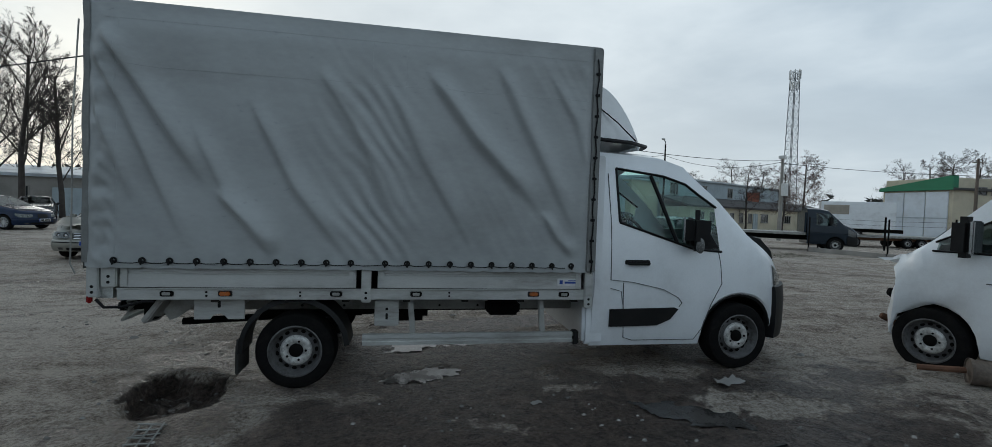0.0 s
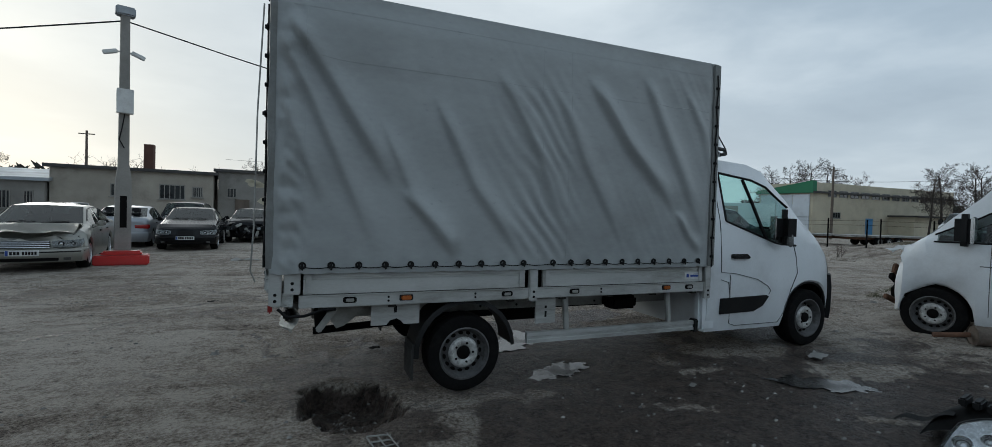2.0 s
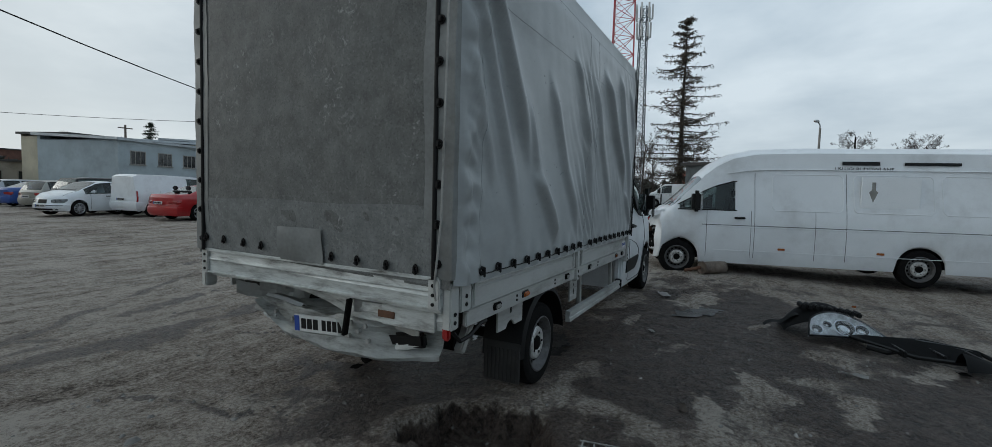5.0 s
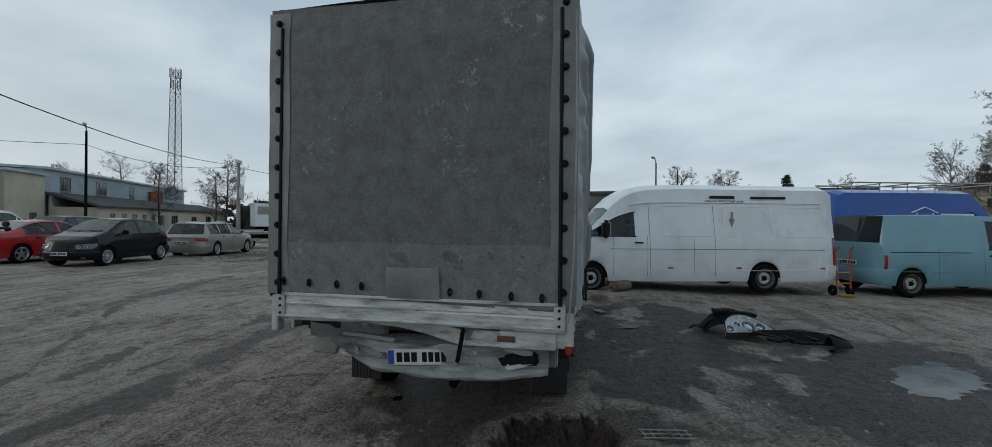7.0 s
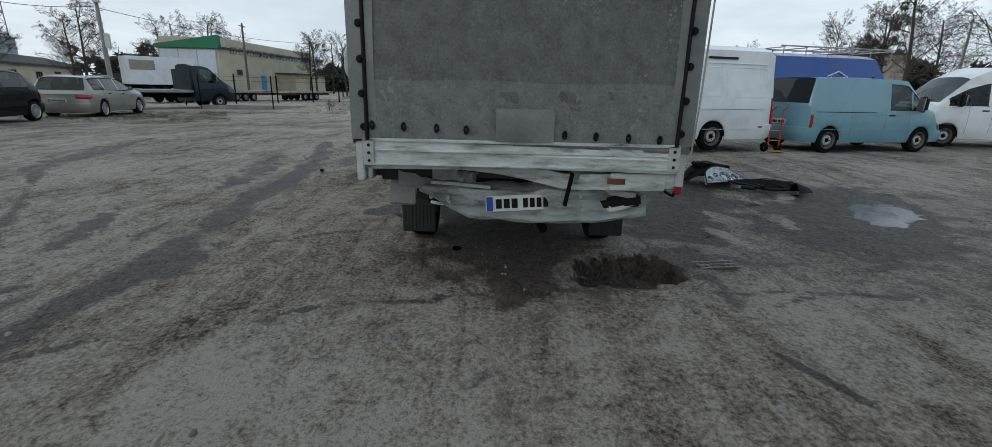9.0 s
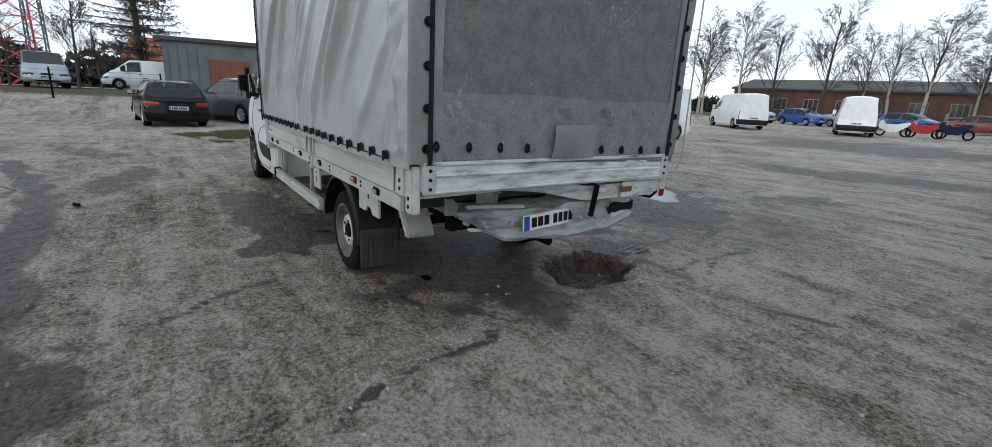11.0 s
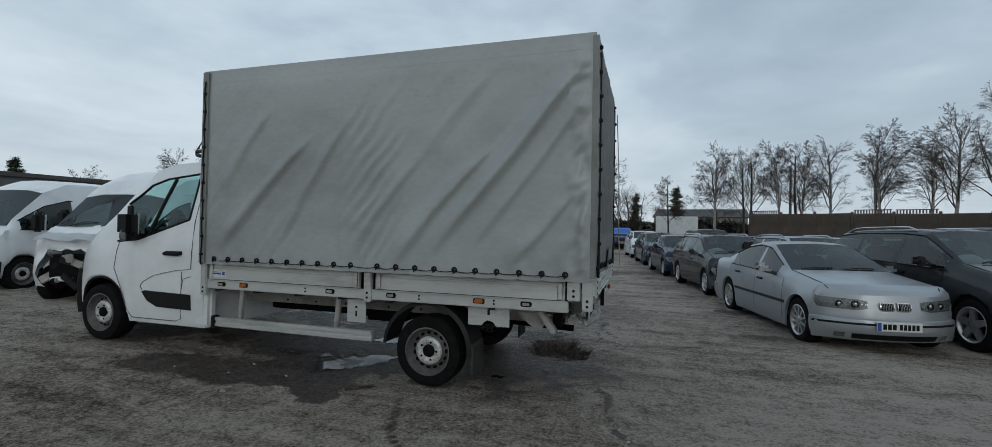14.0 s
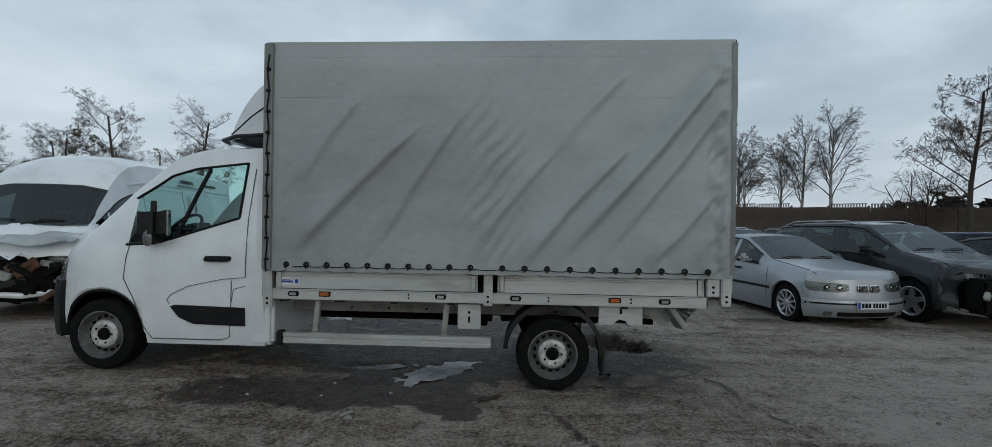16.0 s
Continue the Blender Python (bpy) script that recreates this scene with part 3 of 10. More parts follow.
RIMS["steel"] += (mesh_of(make_disc(), material("bare_disc", (0.60, 0.60, 0.58), 0.42, 0.4, 0.3, 10, 60, 0.05, (0.07, 0.06, 0.05), 0.7), "disc"),)


def small_pin(r, rz, d, n, name):
    bm = bmesh.new(); rod(bm, (0, -d, 0), (0, d, 0), r, n=n)
    bmesh.ops.scale(bm, vec=(1, 1, rz), verts=bm.verts)
    return mesh_of(bm, DARK, name)


BOLT, VENT = small_pin(0.032, 1.0, 0.03, 6, "wheel_bolt"), small_pin(0.042, 1.5, 0.03, 10, "vent_hole")


def wheel(parent, x, y, z, r, kind="steel", wide=0.235, near=False):
    """A wheel at its centre; the disc faces away from the middle of the vehicle."""
    t = new("wheel", TYRE)
    t.parent = parent
    t.matrix_basis = Matrix.Translation((x, y, z)) @ Matrix.Rotation(0 if y < 0 else math.pi, 4, "Z") @ Matrix.Diagonal((r, wide / 0.70, r, 1))
    for nm, me in zip(("rim", "hub", "disc"), RIMS[kind]):
        o = new(nm, me)
        o.parent = t
    if kind == "steel" and near:
        for nm, me, n, r, at in (("wheel_bolt", BOLT, 5, 0.25, -0.33 * 0.80), ("vent_hole", VENT, 15, 0.49, -0.33 * 0.33)):
            for k in range(n):
                a = 2 * math.pi * k / n
                o = new(nm, me)
                o.parent = t
                o.matrix_basis = Matrix.Rotation(a, 4, "Y") @ Matrix.Translation((r, at, 0))
    return t


class Shell:
    """The outer skin of a car, van or cab. s runs back from the nose, x = front - s."""

    def __init__(self, sp, front):
        self.sp, self.front = sp, front
        L, r = sp["L"], sp["r"]
        axles = sp["axles"]
        st = [0, 0.02, 0.06, 0.12, 0.2, 0.3, 0.42] + ([L, L - 0.02, L - 0.06, L - 0.12, L - 0.2, L - 0.32] if not sp.get("flat_back") else [L, L - 0.05])
        keys = [sp["cowl"], sp["roof0"], sp.get("roof1", L), sp.get("deck", L)] + [v for a in sp["side"] for v in a]
        self.ra = sp.get("ra", r * 1.13)
        self.fade = max(0.25, min(0.6, axles[0] - self.ra - 0.01))
        for a in axles:
            keys += [a - self.ra - 0.012, a + self.ra + 0.012]
            keys += [a + self.ra * math.cos(math.pi * k / 10) for k in range(11)]
        keys = sorted(k for k in keys if 0 < k < L)
        for s in list(np.linspace(0.5, L - 0.4, int(L / 0.3))) + [p[0] for p in sp["top"]]:
            if 0 <= s <= L:
                st.append(s)
        out = []
        for s in sorted(set(round(s, 4) for s in st)):
            if all(abs(s - k) > 0.035 for k in keys) and all(abs(s - o) > 0.012 for o in out):
                out.append(s)
        self.st = sorted(out + list(dict.fromkeys(round(k, 4) for k in keys)))

    def half(self, s):
        sp = self.sp
        L, w = sp["L"], sp["W"] / 2
        q = L - s
        if sp.get("round"):
            nose = 1 - 0.07 * (1 - min(1, s / self.fade)) ** 2
            tail = 1 if sp.get("flat_back") else 1 - 0.06 * (1 - min(1, q / 0.40)) ** 2
            return w * nose * tail
        nose = 1 - sp.get("nose", 0.32) * (1 - min(1, s / 0.75)) ** 2.2
        tail = 1 if sp.get("flat_back") else 1 - sp.get("tail", 0.16) * (1 - min(1, q / 0.5)) ** 2.4
        return w * nose * tail

    def pull(self, s, y, z):
        """How far the skin is drawn in lengthwise: noses and tails are rounded in plan and lean in profile."""
        sp = self.sp
        if not sp.get("round"):
            return 0.0
        a = min(1.0, abs(y) / (sp["W"] / 2))
        zs, zn = sp["sill"], lerp(sp["belt"], 0)
        f = max(0.0, 1 - s / self.fade)
        lean = sp.get("lean", 0.07)
        mid = zs + 0.22
        d = f * min(0.9 * self.fade, sp["round"] * a ** 2.5 + lean * max(0.0, (z - mid) / max(0.1, zn - mid)) ** 1.4 + 0.07 * max(0.0, (mid - 0.10 - z) / 0.12))
        g = max(0.0, 1 - (sp["L"] - s) / 0.38)
        if not sp.get("flat_back"):
            d -= g * (sp.get("round_tail", 0.15) * a ** 2.8 + 0.05 * max(0.0, (mid - 0.08 - z) / 0.12) + (0.03 if z > zs + 0.38 else 0.0))
        return d

    def around(self, q, z, off=0.0, tail=False):
        """A point of the skin round the nose or tail at height z: q runs from 0 at the middle to 1 at the corner and on along the side in metres."""
        sd = 1 if q >= 0 else -1
        q = abs(q)
        L = self.sp["L"]
        s0 = L if tail else 0.0
        w = self.side_y(s0, z)
        s = max(0.0, q - 1)
        y = w * min(1.0, q) if q <= 1 else self.side_y(L - s if tail else s, z)
        st = L - s if tail else s
        x = self.front - st - self.pull(st, y, z)
        k = min(1.0, q) ** 4
        return Vector((x + (-1 if tail else 1) * off * (1 - 0.6 * k), sd * (y + off * k), z))

    def sheet(self, qs, zlo, zhi, off=0.006, rows=4, tail=False, thick=0.0):
        """A curved panel on the nose or tail, between two edge heights given as tables over q."""
        bm = bmesh.new()
        g = []
        for q in qs:
            lo, hi = (lerp(t, abs(q)) if isinstance(t, list) else t for t in (zlo, zhi))
            g.append([bm.verts.new(self.around(q, lo + (hi - lo) * k / rows, off + thick * math.sin(math.pi * k / rows), tail)) for k in range(rows + 1)])
        for u, v in zip(g, g[1:]):
            for k in range(rows):
                f = (u[k], v[k], v[k + 1], u[k + 1])
                bm.faces.new(f)
        bmesh.ops.recalc_face_normals(bm, faces=bm.faces)
        c = sum((f.normal.x for f in bm.faces), 0.0)
        if (c > 0) == tail:
            bmesh.ops.reverse_faces(bm, faces=bm.faces)
        return bm

    def floor(self, s):
        sp = self.sp
        z = sp["sill"]
        if s < 0.5:
            z += 0.04 * (1 - s / 0.5)
        for a in sp["axles"]:
            d = abs(s - a)
            if d <= self.ra + 1e-6:
                z = max(z, sp["r"] + sp.get("lift", 0) + math.sqrt(max(0, self.ra ** 2 - d * d)))
        return z

    def section(self, s, off=0.0):
        sp = self.sp
        zt, zb = lerp(sp["top"], s), lerp(sp["belt"], s)
        zb = min(zb, zt - 0.015)
        z0 = min(self.floor(s), zb - 0.03)
        w = self.half(s)
        cab = min(1.0, max(0.0, (zt - zb) / sp["green"]))
        wr = w * (0.90 - sp["tumble"] * cab)
        wb = w * 0.955
        zs = sp["sill"]
        P = []
        for f, k in ((0, 0.955), (0.12, 0.985), (0.35, 1.0), (0.6, 0.998), (0.82, 0.985)):
            P.append((w * k, max(z0 + (zb - z0) * f * 0.2, zs + (zb - zs) * f)))
        for i in range(5):
            if P[i][1] < z0:
                P[i] = (P[i][0], z0)
        P.append((wb, zb))
        wf = sp.get("wf", 0.84)
        P.append((wb + (wr - wb) * 0.92, zb + (zt - zb) * wf))
        ek, ez = sp.get("edge", (0.93, 0.68))
        P.append((wr * ek, zb + (zt - zb) * (wf + (1 - wf) * ez)))
        P.append((wr * 0.55, zb + (zt - zb) * 0.985))
        P.append((0.0, zt))
        if off:
            c = 0.5 * (z0 + zt)
            P = [(y + off * (1 if k < 8 else 0.4 if k == 8 else 0), z + off * (0.2 if k < 6 else 1) * (1 if z > c else -0.3)) for k, (y, z) in enumerate(P)]
        x = self.front - s
        return [Vector((x - self.pull(s, y, z), y, z)) for y, z in P] + [Vector((x - self.pull(s, y, z), -y, z)) for y, z in P[-2::-1]]

    def is_glass(self, s, j):
        sp = self.sp
        h = j if j < 9 else 17 - j
        if h == 5:
            return any(a - 1e-4 <= s <= b + 1e-4 for a, b in sp["side"])
        if h in (7, 8):
            if sp["cowl"] < s < sp["roof0"]:
                return True
            if "deck" in sp and sp["roof1"] < s < sp["deck"]:
                return True
        return False

    def body(self, crush=0.0, crush_len=0.9, seed=0):
        bm = bmesh.new()

        def dent(p, s):
            if crush and s < crush_len:
                f = crush * (1 - s / crush_len)
                q = Vector((p.x * 3.1, p.y * 3.1, p.z * 3.1 + seed))
                p = p + Vector((-abs(noise.noise(q)) * 2.2 - 0.4, noise.noise(q * 1.7) * 0.8, noise.noise(q * 2.3) * 1.4)) * f
            return p
        rows = [[bm.verts.new(dent(p, s)) for p in self.section(s)] for s in self.st]
        for i in range(len(rows) - 1):
            sm = (self.st[i] + self.st[i + 1]) / 2
            for j in range(18):
                if not self.is_glass(sm, j):
                    bm.faces.new((rows[i][j], rows[i + 1][j], rows[i + 1][j + 1], rows[i][j + 1]))
        n = 14 if self.sp.get("round") else 1
        for row, s, flip in ((rows[0], self.st[0], False), (rows[-1], self.st[-1], True)):
            if flip and self.sp.get("flat_back") == "open":
                continue
            sec = self.section(s)
            grid = []
            for j in range(9):
                p = sec[j]
                line = [row[j]]
                for k in range(1, n):
                    y = p.y * (1 - 2 * k / n)
                    line.append(bm.verts.new(dent(Vector((self.front - s - self.pull(s, y, p.z), y, p.z)), s)))
                grid.append(line + [row[18 - j]])
            for j in range(8):
                for k in range(n):
                    if not flip and j < 5 and 0 < k < n - 1 and self.sp.get("open_nose"):
                        continue
                    f = [grid[j][k], grid[j + 1][k], grid[j + 1][k + 1], grid[j][k + 1]]
                    bm.faces.new(f[::-1] if flip else f)
            for k in range(n):
                f = [grid[8][k], row[9], grid[8][k + 1]]
                bm.faces.new(f[::-1] if flip else f)
        return bm

    def patch(self, s0, s1, j0, j1, off=0.004, sides=(1, -1), n=None):
        """A piece of the skin lifted off it, for glass, lamps and trims."""
        out = []
        st = [s0] + [s for s in self.st if s0 + 0.01 < s < s1 - 0.01] + [s1]
        secs = [self.section(s, off) for s in st]
        for side in sides:
            bm = bmesh.new()
            g = [[bm.verts.new(sec[j] if side > 0 else sec[18 - j]) for j in range(j0, j1 + 1)] for sec in secs]
            for a, b in zip(g, g[1:]):
                for k in range(j1 - j0):
                    f = (a[k], b[k], b[k + 1], a[k + 1])
                    bm.faces.new(f if side > 0 else f[::-1])
            out.append(bm)
        return out

    def side_y(self, s, z):
        """Half width of the skin at height z."""
        P = self.section(s)[:10]
        for a, b in zip(P, P[1:]):
            if min(a.z, b.z) <= z <= max(a.z, b.z) and abs(b.z - a.z) > 1e-6:
                return a.y + (b.y - a.y) * (z - a.z) / (b.z - a.z)
        return P[2].y

    def band(self, z0, z1, s_side, off, depth=0.05, rear=False):
        """A bumper: follows the plan of the nose or tail."""
        if self.sp.get("round"):
            return self.bumper(z0, z1, rear)
        bm = bmesh.new()
        L = self.sp["L"]
        ss = [s_side * (1 - k / 7) ** 1.6 for k in range(8)]
        pl = []
        for s in ss:
            t = L - s if rear else s
            pl.append((t, self.half(t) + off))
        e = -off if not rear else L + off
        pl.append((e, pl[-1][1] - off - 0.05))
        pts = [Vector((self.front - t, y, 0)) for t, y in pl]
        pts += [Vector((p.x, -p.y, 0)) for p in pts[::-1]]
        prof = [(0, z0), (0.012, z0 + (z1 - z0) * 0.2), (0.016, z0 + (z1 - z0) * 0.7), (0.0, z1), (-depth, z1), (-depth, z0)]
        rows = []
        for i, p in enumerate(pts):
            d = (pts[min(i + 1, len(pts) - 1)] - pts[max(i - 1, 0)]).normalized()
            nrm = Vector((-d.y, d.x, 0)) if not rear else Vector((d.y, -d.x, 0))
            mid = Vector((self.front - L / 2, 0, 0))
            if nrm.dot(p - mid) < 0:
                nrm = -nrm
            rows.append([bm.verts.new((p.x + nrm.x * o, p.y + nrm.y * o, z)) for o, z in prof])
        n = len(prof)
        for a, b in zip(rows, rows[1:]):
            for k in range(n):
                bm.faces.new((a[k], a[(k + 1) % n], b[(k + 1) % n], b[k]))
        bm.faces.new(rows[0]); bm.faces.new(rows[-1][::-1])
        bmesh.ops.recalc_face_normals(bm, faces=bm.faces)
        return bm

    def bumper(self, z0, z1, rear=False):
        reach = 1 + (0.30 if rear else self.fade - 0.03)
        qs = [-reach, -1.15, -1.06] + list(np.linspace(-1, 1, 19)) + [1.06, 1.15, reach]
        bm = bmesh.new()
        prof = [(z0, -0.03), (z0 + 0.01, 0.012), (z0 + (z1 - z0) * 0.35, 0.030), (z0 + (z1 - z0) * 0.75, 0.034), (z1 - 0.012, 0.026), (z1, 0.008), (z1, -0.03)]
        g = [[bm.verts.new(self.around(q, z, o, rear)) for z, o in prof] for q in qs]
        for u, v in zip(g, g[1:]):
            for k in range(len(prof) - 1):
                bm.faces.new((u[k], v[k], v[k + 1], u[k + 1]))
        bm.faces.new(g[0]); bm.faces.new(g[-1][::-1])
        bmesh.ops.recalc_face_normals(bm, faces=bm.faces)
        return bm

    def seam(self, s, j0, j1, width=0.012, lean=0.0):
        out = []
        for side in (1, -1):
            bm = bmesh.new()
            a = self.section(s - width / 2, 0.003)
            b = self.section(s + width / 2, 0.003)
            row = []
            for j in range(j0, j1 + 1):
                k = j if side > 0 else 18 - j
                row.append((bm.verts.new(a[k]), bm.verts.new(b[k])))
            for u, v in zip(row, row[1:]):
                bm.faces.new((u[0], u[1], v[1], v[0]) if side > 0 else (u[0], v[0], v[1], u[1]))
            out.append(bm)
        return out


def number_plate(parent, at, back=(0.52, 0.114), name="number_plate"):
    """A plate whose face looks along -Y of its pose; the characters are plain bars."""
    w, h = back
    bm = bmesh.new(); box(bm, (-w / 2, 0, -h / 2), (w / 2, 0.012, h / 2), 0.004)
    pl = part(name, bm, PLATE, parent, "white plate with dark bars", at=at)
    bm = bmesh.new(); box(bm, (-w / 2 + 0.006, -0.003, -h / 2 + 0.006), (-w / 2 + 0.05, 0.0, h / 2 - 0.006))
    part("band", bm, PBLUE, pl, smooth=0)
    for k, x0 in enumerate((-0.19, -0.135, -0.08, 0.0, 0.047, 0.094, 0.141, 0.188)):
        bm = bmesh.new()
        box(bm, (x0 * w / 0.52, -0.003, -h * 0.30), ((x0 + (0.042 if k < 3 else 0.034)) * w / 0.52, 0.0, h * 0.30))
        part("bar", bm, INK, pl, smooth=0)
    return pl


def ellipsoid(bm, c, r, n=10):
    bmesh.ops.create_uvsphere(bm, u_segments=n, v_segments=n // 2 + 2, radius=1, matrix=Matrix.Translation(c) @ Matrix.Diagonal((*r, 1)))


def seat_bm(x, y, z=0.28, w=0.5, wide=None):
    bm = bmesh.new()
    w = wide or w
    box(bm, (x - 0.25, y - w / 2, z), (x + 0.25, y + w / 2, z + 0.2), 0.05)
    box(bm, (-0.07, -w / 2, 0), (0.07, w / 2, 0.62), 0.05, Matrix.Translation((x - 0.24, y, z + 0.15)) @ Matrix.Rotation(radians(-12), 4, "Y"))
    for yy in ([y] if not wide else [y - w / 3, y + w / 3]):
        box(bm, (-0.05, -0.13, 0), (0.05, 0.13, 0.18), 0.04, Matrix.Translation((x - 0.38, yy, z + 0.77)))
    return bm


def vehicle(name, at, sp, col, label, category, group="", rim="steel", bumper=None, crush=0.0, seats=True, lamps=True, rails=None,
            plate=True, grille=True, trim_side=False, wheels=True, front=True, seed=0):
    """A parked vehicle with its skin, panes, lamps, bumpers, mirrors and wheels; heads along +X from the middle of its length."""
    v = thing(name, at, label, category, group)
    sh = Shell(sp, sp["L"] / 2)
    F, L, W = sh.front, sp["L"], sp["W"]
    lift = sp.get("lift", 0)
    part("body", sh.body(crush, seed=seed), col, v, smooth=48)
    # plain floor boxes; the shade below the body is in their near-black colour
    bm = bmesh.new()
    zu = sp["sill"] + 0.05
    box(bm, (F - L + 0.25, -W / 2 + 0.30, zu), (F - 0.25, W / 2 - 0.30, sp["sill"] + 0.32), 0.03)
    a0, a1 = sp["axles"][0], sp["axles"][-1]
    box(bm, (F - a1 + sh.ra + 0.02, -W / 2 + 0.06, zu), (F - a0 - sh.ra - 0.02, W / 2 - 0.06, sp["sill"] + 0.15), 0.02)
    part("underbody", bm, DARK, v)
    gl = GLASS
    for k, (a, b) in enumerate(sp["side"]):
        for q in sh.patch(a, b, 5, 6, -0.002):
            part("side_window", q, gl, v)
    ws = sh.patch(sp["cowl"], sp["roof0"], 7, 11, -0.002, (1,))
    part("windscreen", ws[0], gl, v)
    sa, sb_ = sp["side"][0][0] - 0.03, sp["side"][-1][1] + 0.03
    for j in (5, 6, 12, 13):
        bm = bmesh.new(); tube(bm, [sh.section(s, 0.001)[j] for s in np.linspace(sa, sb_, 14)], 0.011, 5)
        part("window_seal", bm, INK, v)
    if not sp.get("van") and seats and crush < 0.25:
        for sd in (1, -1):
            bm = bmesh.new()
            tube(bm, [sh.section(s, 0.001)[7 if sd > 0 else 11] for s in np.linspace(0.10, sp["cowl"] - 0.02, 9)], 0.006, 5)
            part("bonnet_seam", bm, INK, v)
    if seats:
        for y0, y1 in ((0.02, 0.50), (-0.55, -0.08)):
            bm = bmesh.new()
            za, zc = lerp(sp["top"], sp["cowl"]), lerp(sp["top"], sp["cowl"] + 0.07)
            tube(bm, [(F - sp["cowl"] + 0.01, y0, za + 0.012), (F - sp["cowl"] - 0.05, (y0 + y1) / 2, zc + 0.006), (F - sp["cowl"] - 0.05, y1, zc)], 0.009, 5)
            part("wiper", bm, INK, v)
    if "deck" in sp:
        part("rear_window", sh.patch(sp["roof1"], sp["deck"], 7, 11, -0.002, (1,))[0], gl, v)
    for s0 in sp["doors"]:
        for q in sh.seam(s0, 1, 5, 0.008 if sp.get("van") else 0.010):
            part("door_seam", q, SEAM if sp.get("van") else INK, v)
    if seats:
        xs = F - sp["roof0"] - 0.45
        zf = sp["belt"][0][1] * 0.0 + lerp(sp["belt"], sp["roof0"]) - 0.52
        for y in (-0.36, 0.36):
            part("seat", seat_bm(xs, y, zf), SEAT, v)
        if len(sp["side"]) > 1 and not sp.get("van"):
            part("rear_seat", seat_bm(xs - 0.85, 0, zf + 0.02, wide=1.15), SEAT, v)
        bm = bmesh.new()
        box(bm, (F - sp["roof0"] + 0.12, -W / 2 + 0.13, zf + 0.22), (F - sp["cowl"] - 0.22, W / 2 - 0.13, zf + 0.45), 0.08)
        part("dashboard", bm, SEAT, v)
        bm = bmesh.new()
        lathe(bm, [(0.185 + 0.016 * math.cos(a), 0.016 * math.sin(a)) for a in np.linspace(0, 2 * math.pi, 7)[:-1]], 20, "X", True)
        rod(bm, (0, -0.18, 0), (0, 0.18, 0), 0.018, n=6)
        part("steering_wheel", bm, BLACKP, v, at=Matrix.Translation((F - sp["roof0"] + 0.05, 0.36, zf + 0.48)) @ Matrix.Rotation(radians(-22), 4, "Y"))
    bcol = bumper or col
    zs = sp["sill"]
    bt = zs + 0.30 if not sp.get("van") else zs + 0.34
    zb0 = lerp(sp["belt"], 0)
    nice = list(np.linspace(-1, 1, 17))
    if front and crush < 0.12:
        fb = part("front_bumper", sh.band(zs + 0.01, bt, 0.42, 0.02), bcol, v)
        gw = 0.62 if not sp.get("van") else 0.55
        part("air_intake", sh.sheet([q * gw for q in nice], zs + 0.045, zs + 0.115, 0.037), INK, fb)
        if not sp.get("van"):
            part("bumper_line", sh.sheet([q * 1.1 for q in nice], bt - 0.075, bt - 0.048, 0.0365, 2), sp.get("strip", INK), fb)
            for sd in (1, -1):
                part("fog_lamp", sh.sheet([sd * q for q in (0.70, 0.74, 0.78, 0.82)], zs + 0.055, zs + 0.115, 0.038), LAMPG, fb)
    part("rear_bumper", sh.band(zs + 0.02, bt + 0.04, 0.40, 0.02, rear=True), bcol, v)
    if front and grille and crush < 0.12:
        gw = min(0.8, sp.get("grille", 0.5) / W)
        gz0, gz1 = bt + 0.02, max(bt + 0.08, zb0 - 0.02)
        g = part("grille", sh.sheet([q * gw for q in nice], gz0, gz1, 0.006), INK, v)
        for k in range(4):
            z = gz0 + (gz1 - gz0) * (k + 0.5) / 4
            part("grille_bar", sh.sheet([q * gw * 0.97 for q in nice], z - 0.006, z + 0.006, 0.011, 1), sp.get("grille_mat", BLACKP), g)
    if lamps:
        if front and crush < 0.25:
            q0, q1, hz = sp.get("lamp", (0.50, 1.20, 0.15) if not sp.get("van") else (0.58, 1.22, 0.26))
            top_ = min(zb0, sp.get("lamp_top", 9)) - 0.012
            lo_ = [(q0, top_ - hz * 0.80), (q0 + 0.12, top_ - hz), (1.0, top_ - hz * 0.92), (q1, top_ - hz * 0.30)]
            hi_ = [(q0, top_ - 0.02), (q0 + 0.1, top_), (1.0, top_ + 0.012), (q1, top_ + 0.03)]
            qs = [q0 + (q1 - q0) * k / 10 for k in range(11)]
            for sd in (1, -1):
                h = part("headlight", sh.sheet([sd * q for q in qs], lo_, hi_, 0.007), LAMPG, v, "clear headlight")
                part("lens", sh.sheet([sd * q for q in qs], lo_, hi_, 0.011, thick=0.012), LENS, h)
                for qq, rr in ((q0 + 0.16, 0.30), (q0 + 0.36, 0.26)):
                    c = sh.around(sd * qq, top_ - hz * 0.48, 0.010)
                    bm = bmesh.new(); lathe(bm, [(rr * hz * 1.25, 0.0), (rr * hz * 1.1, 0.008), (rr * hz * 0.9, 0.002), (rr * hz * 0.5, 0.003), (0.001, 0.006)], 14, "X")
                    part("reflector", bm, INK, h, at=Matrix.Translation(c) @ Matrix.Rotation(sd * radians(14), 4, "Z"))
                    bm = bmesh.new(); lathe(bm, [(rr * hz * 0.62, 0.004), (rr * hz * 0.4, 0.012), (0.001, 0.014)], 12, "X")
                    part("bulb", bm, CHROME, h, at=Matrix.Translation(c) @ Matrix.Rotation(sd * radians(14), 4, "Z"))
        if not sp.get("van"):
            zt0 = lerp(sp["belt"], L)
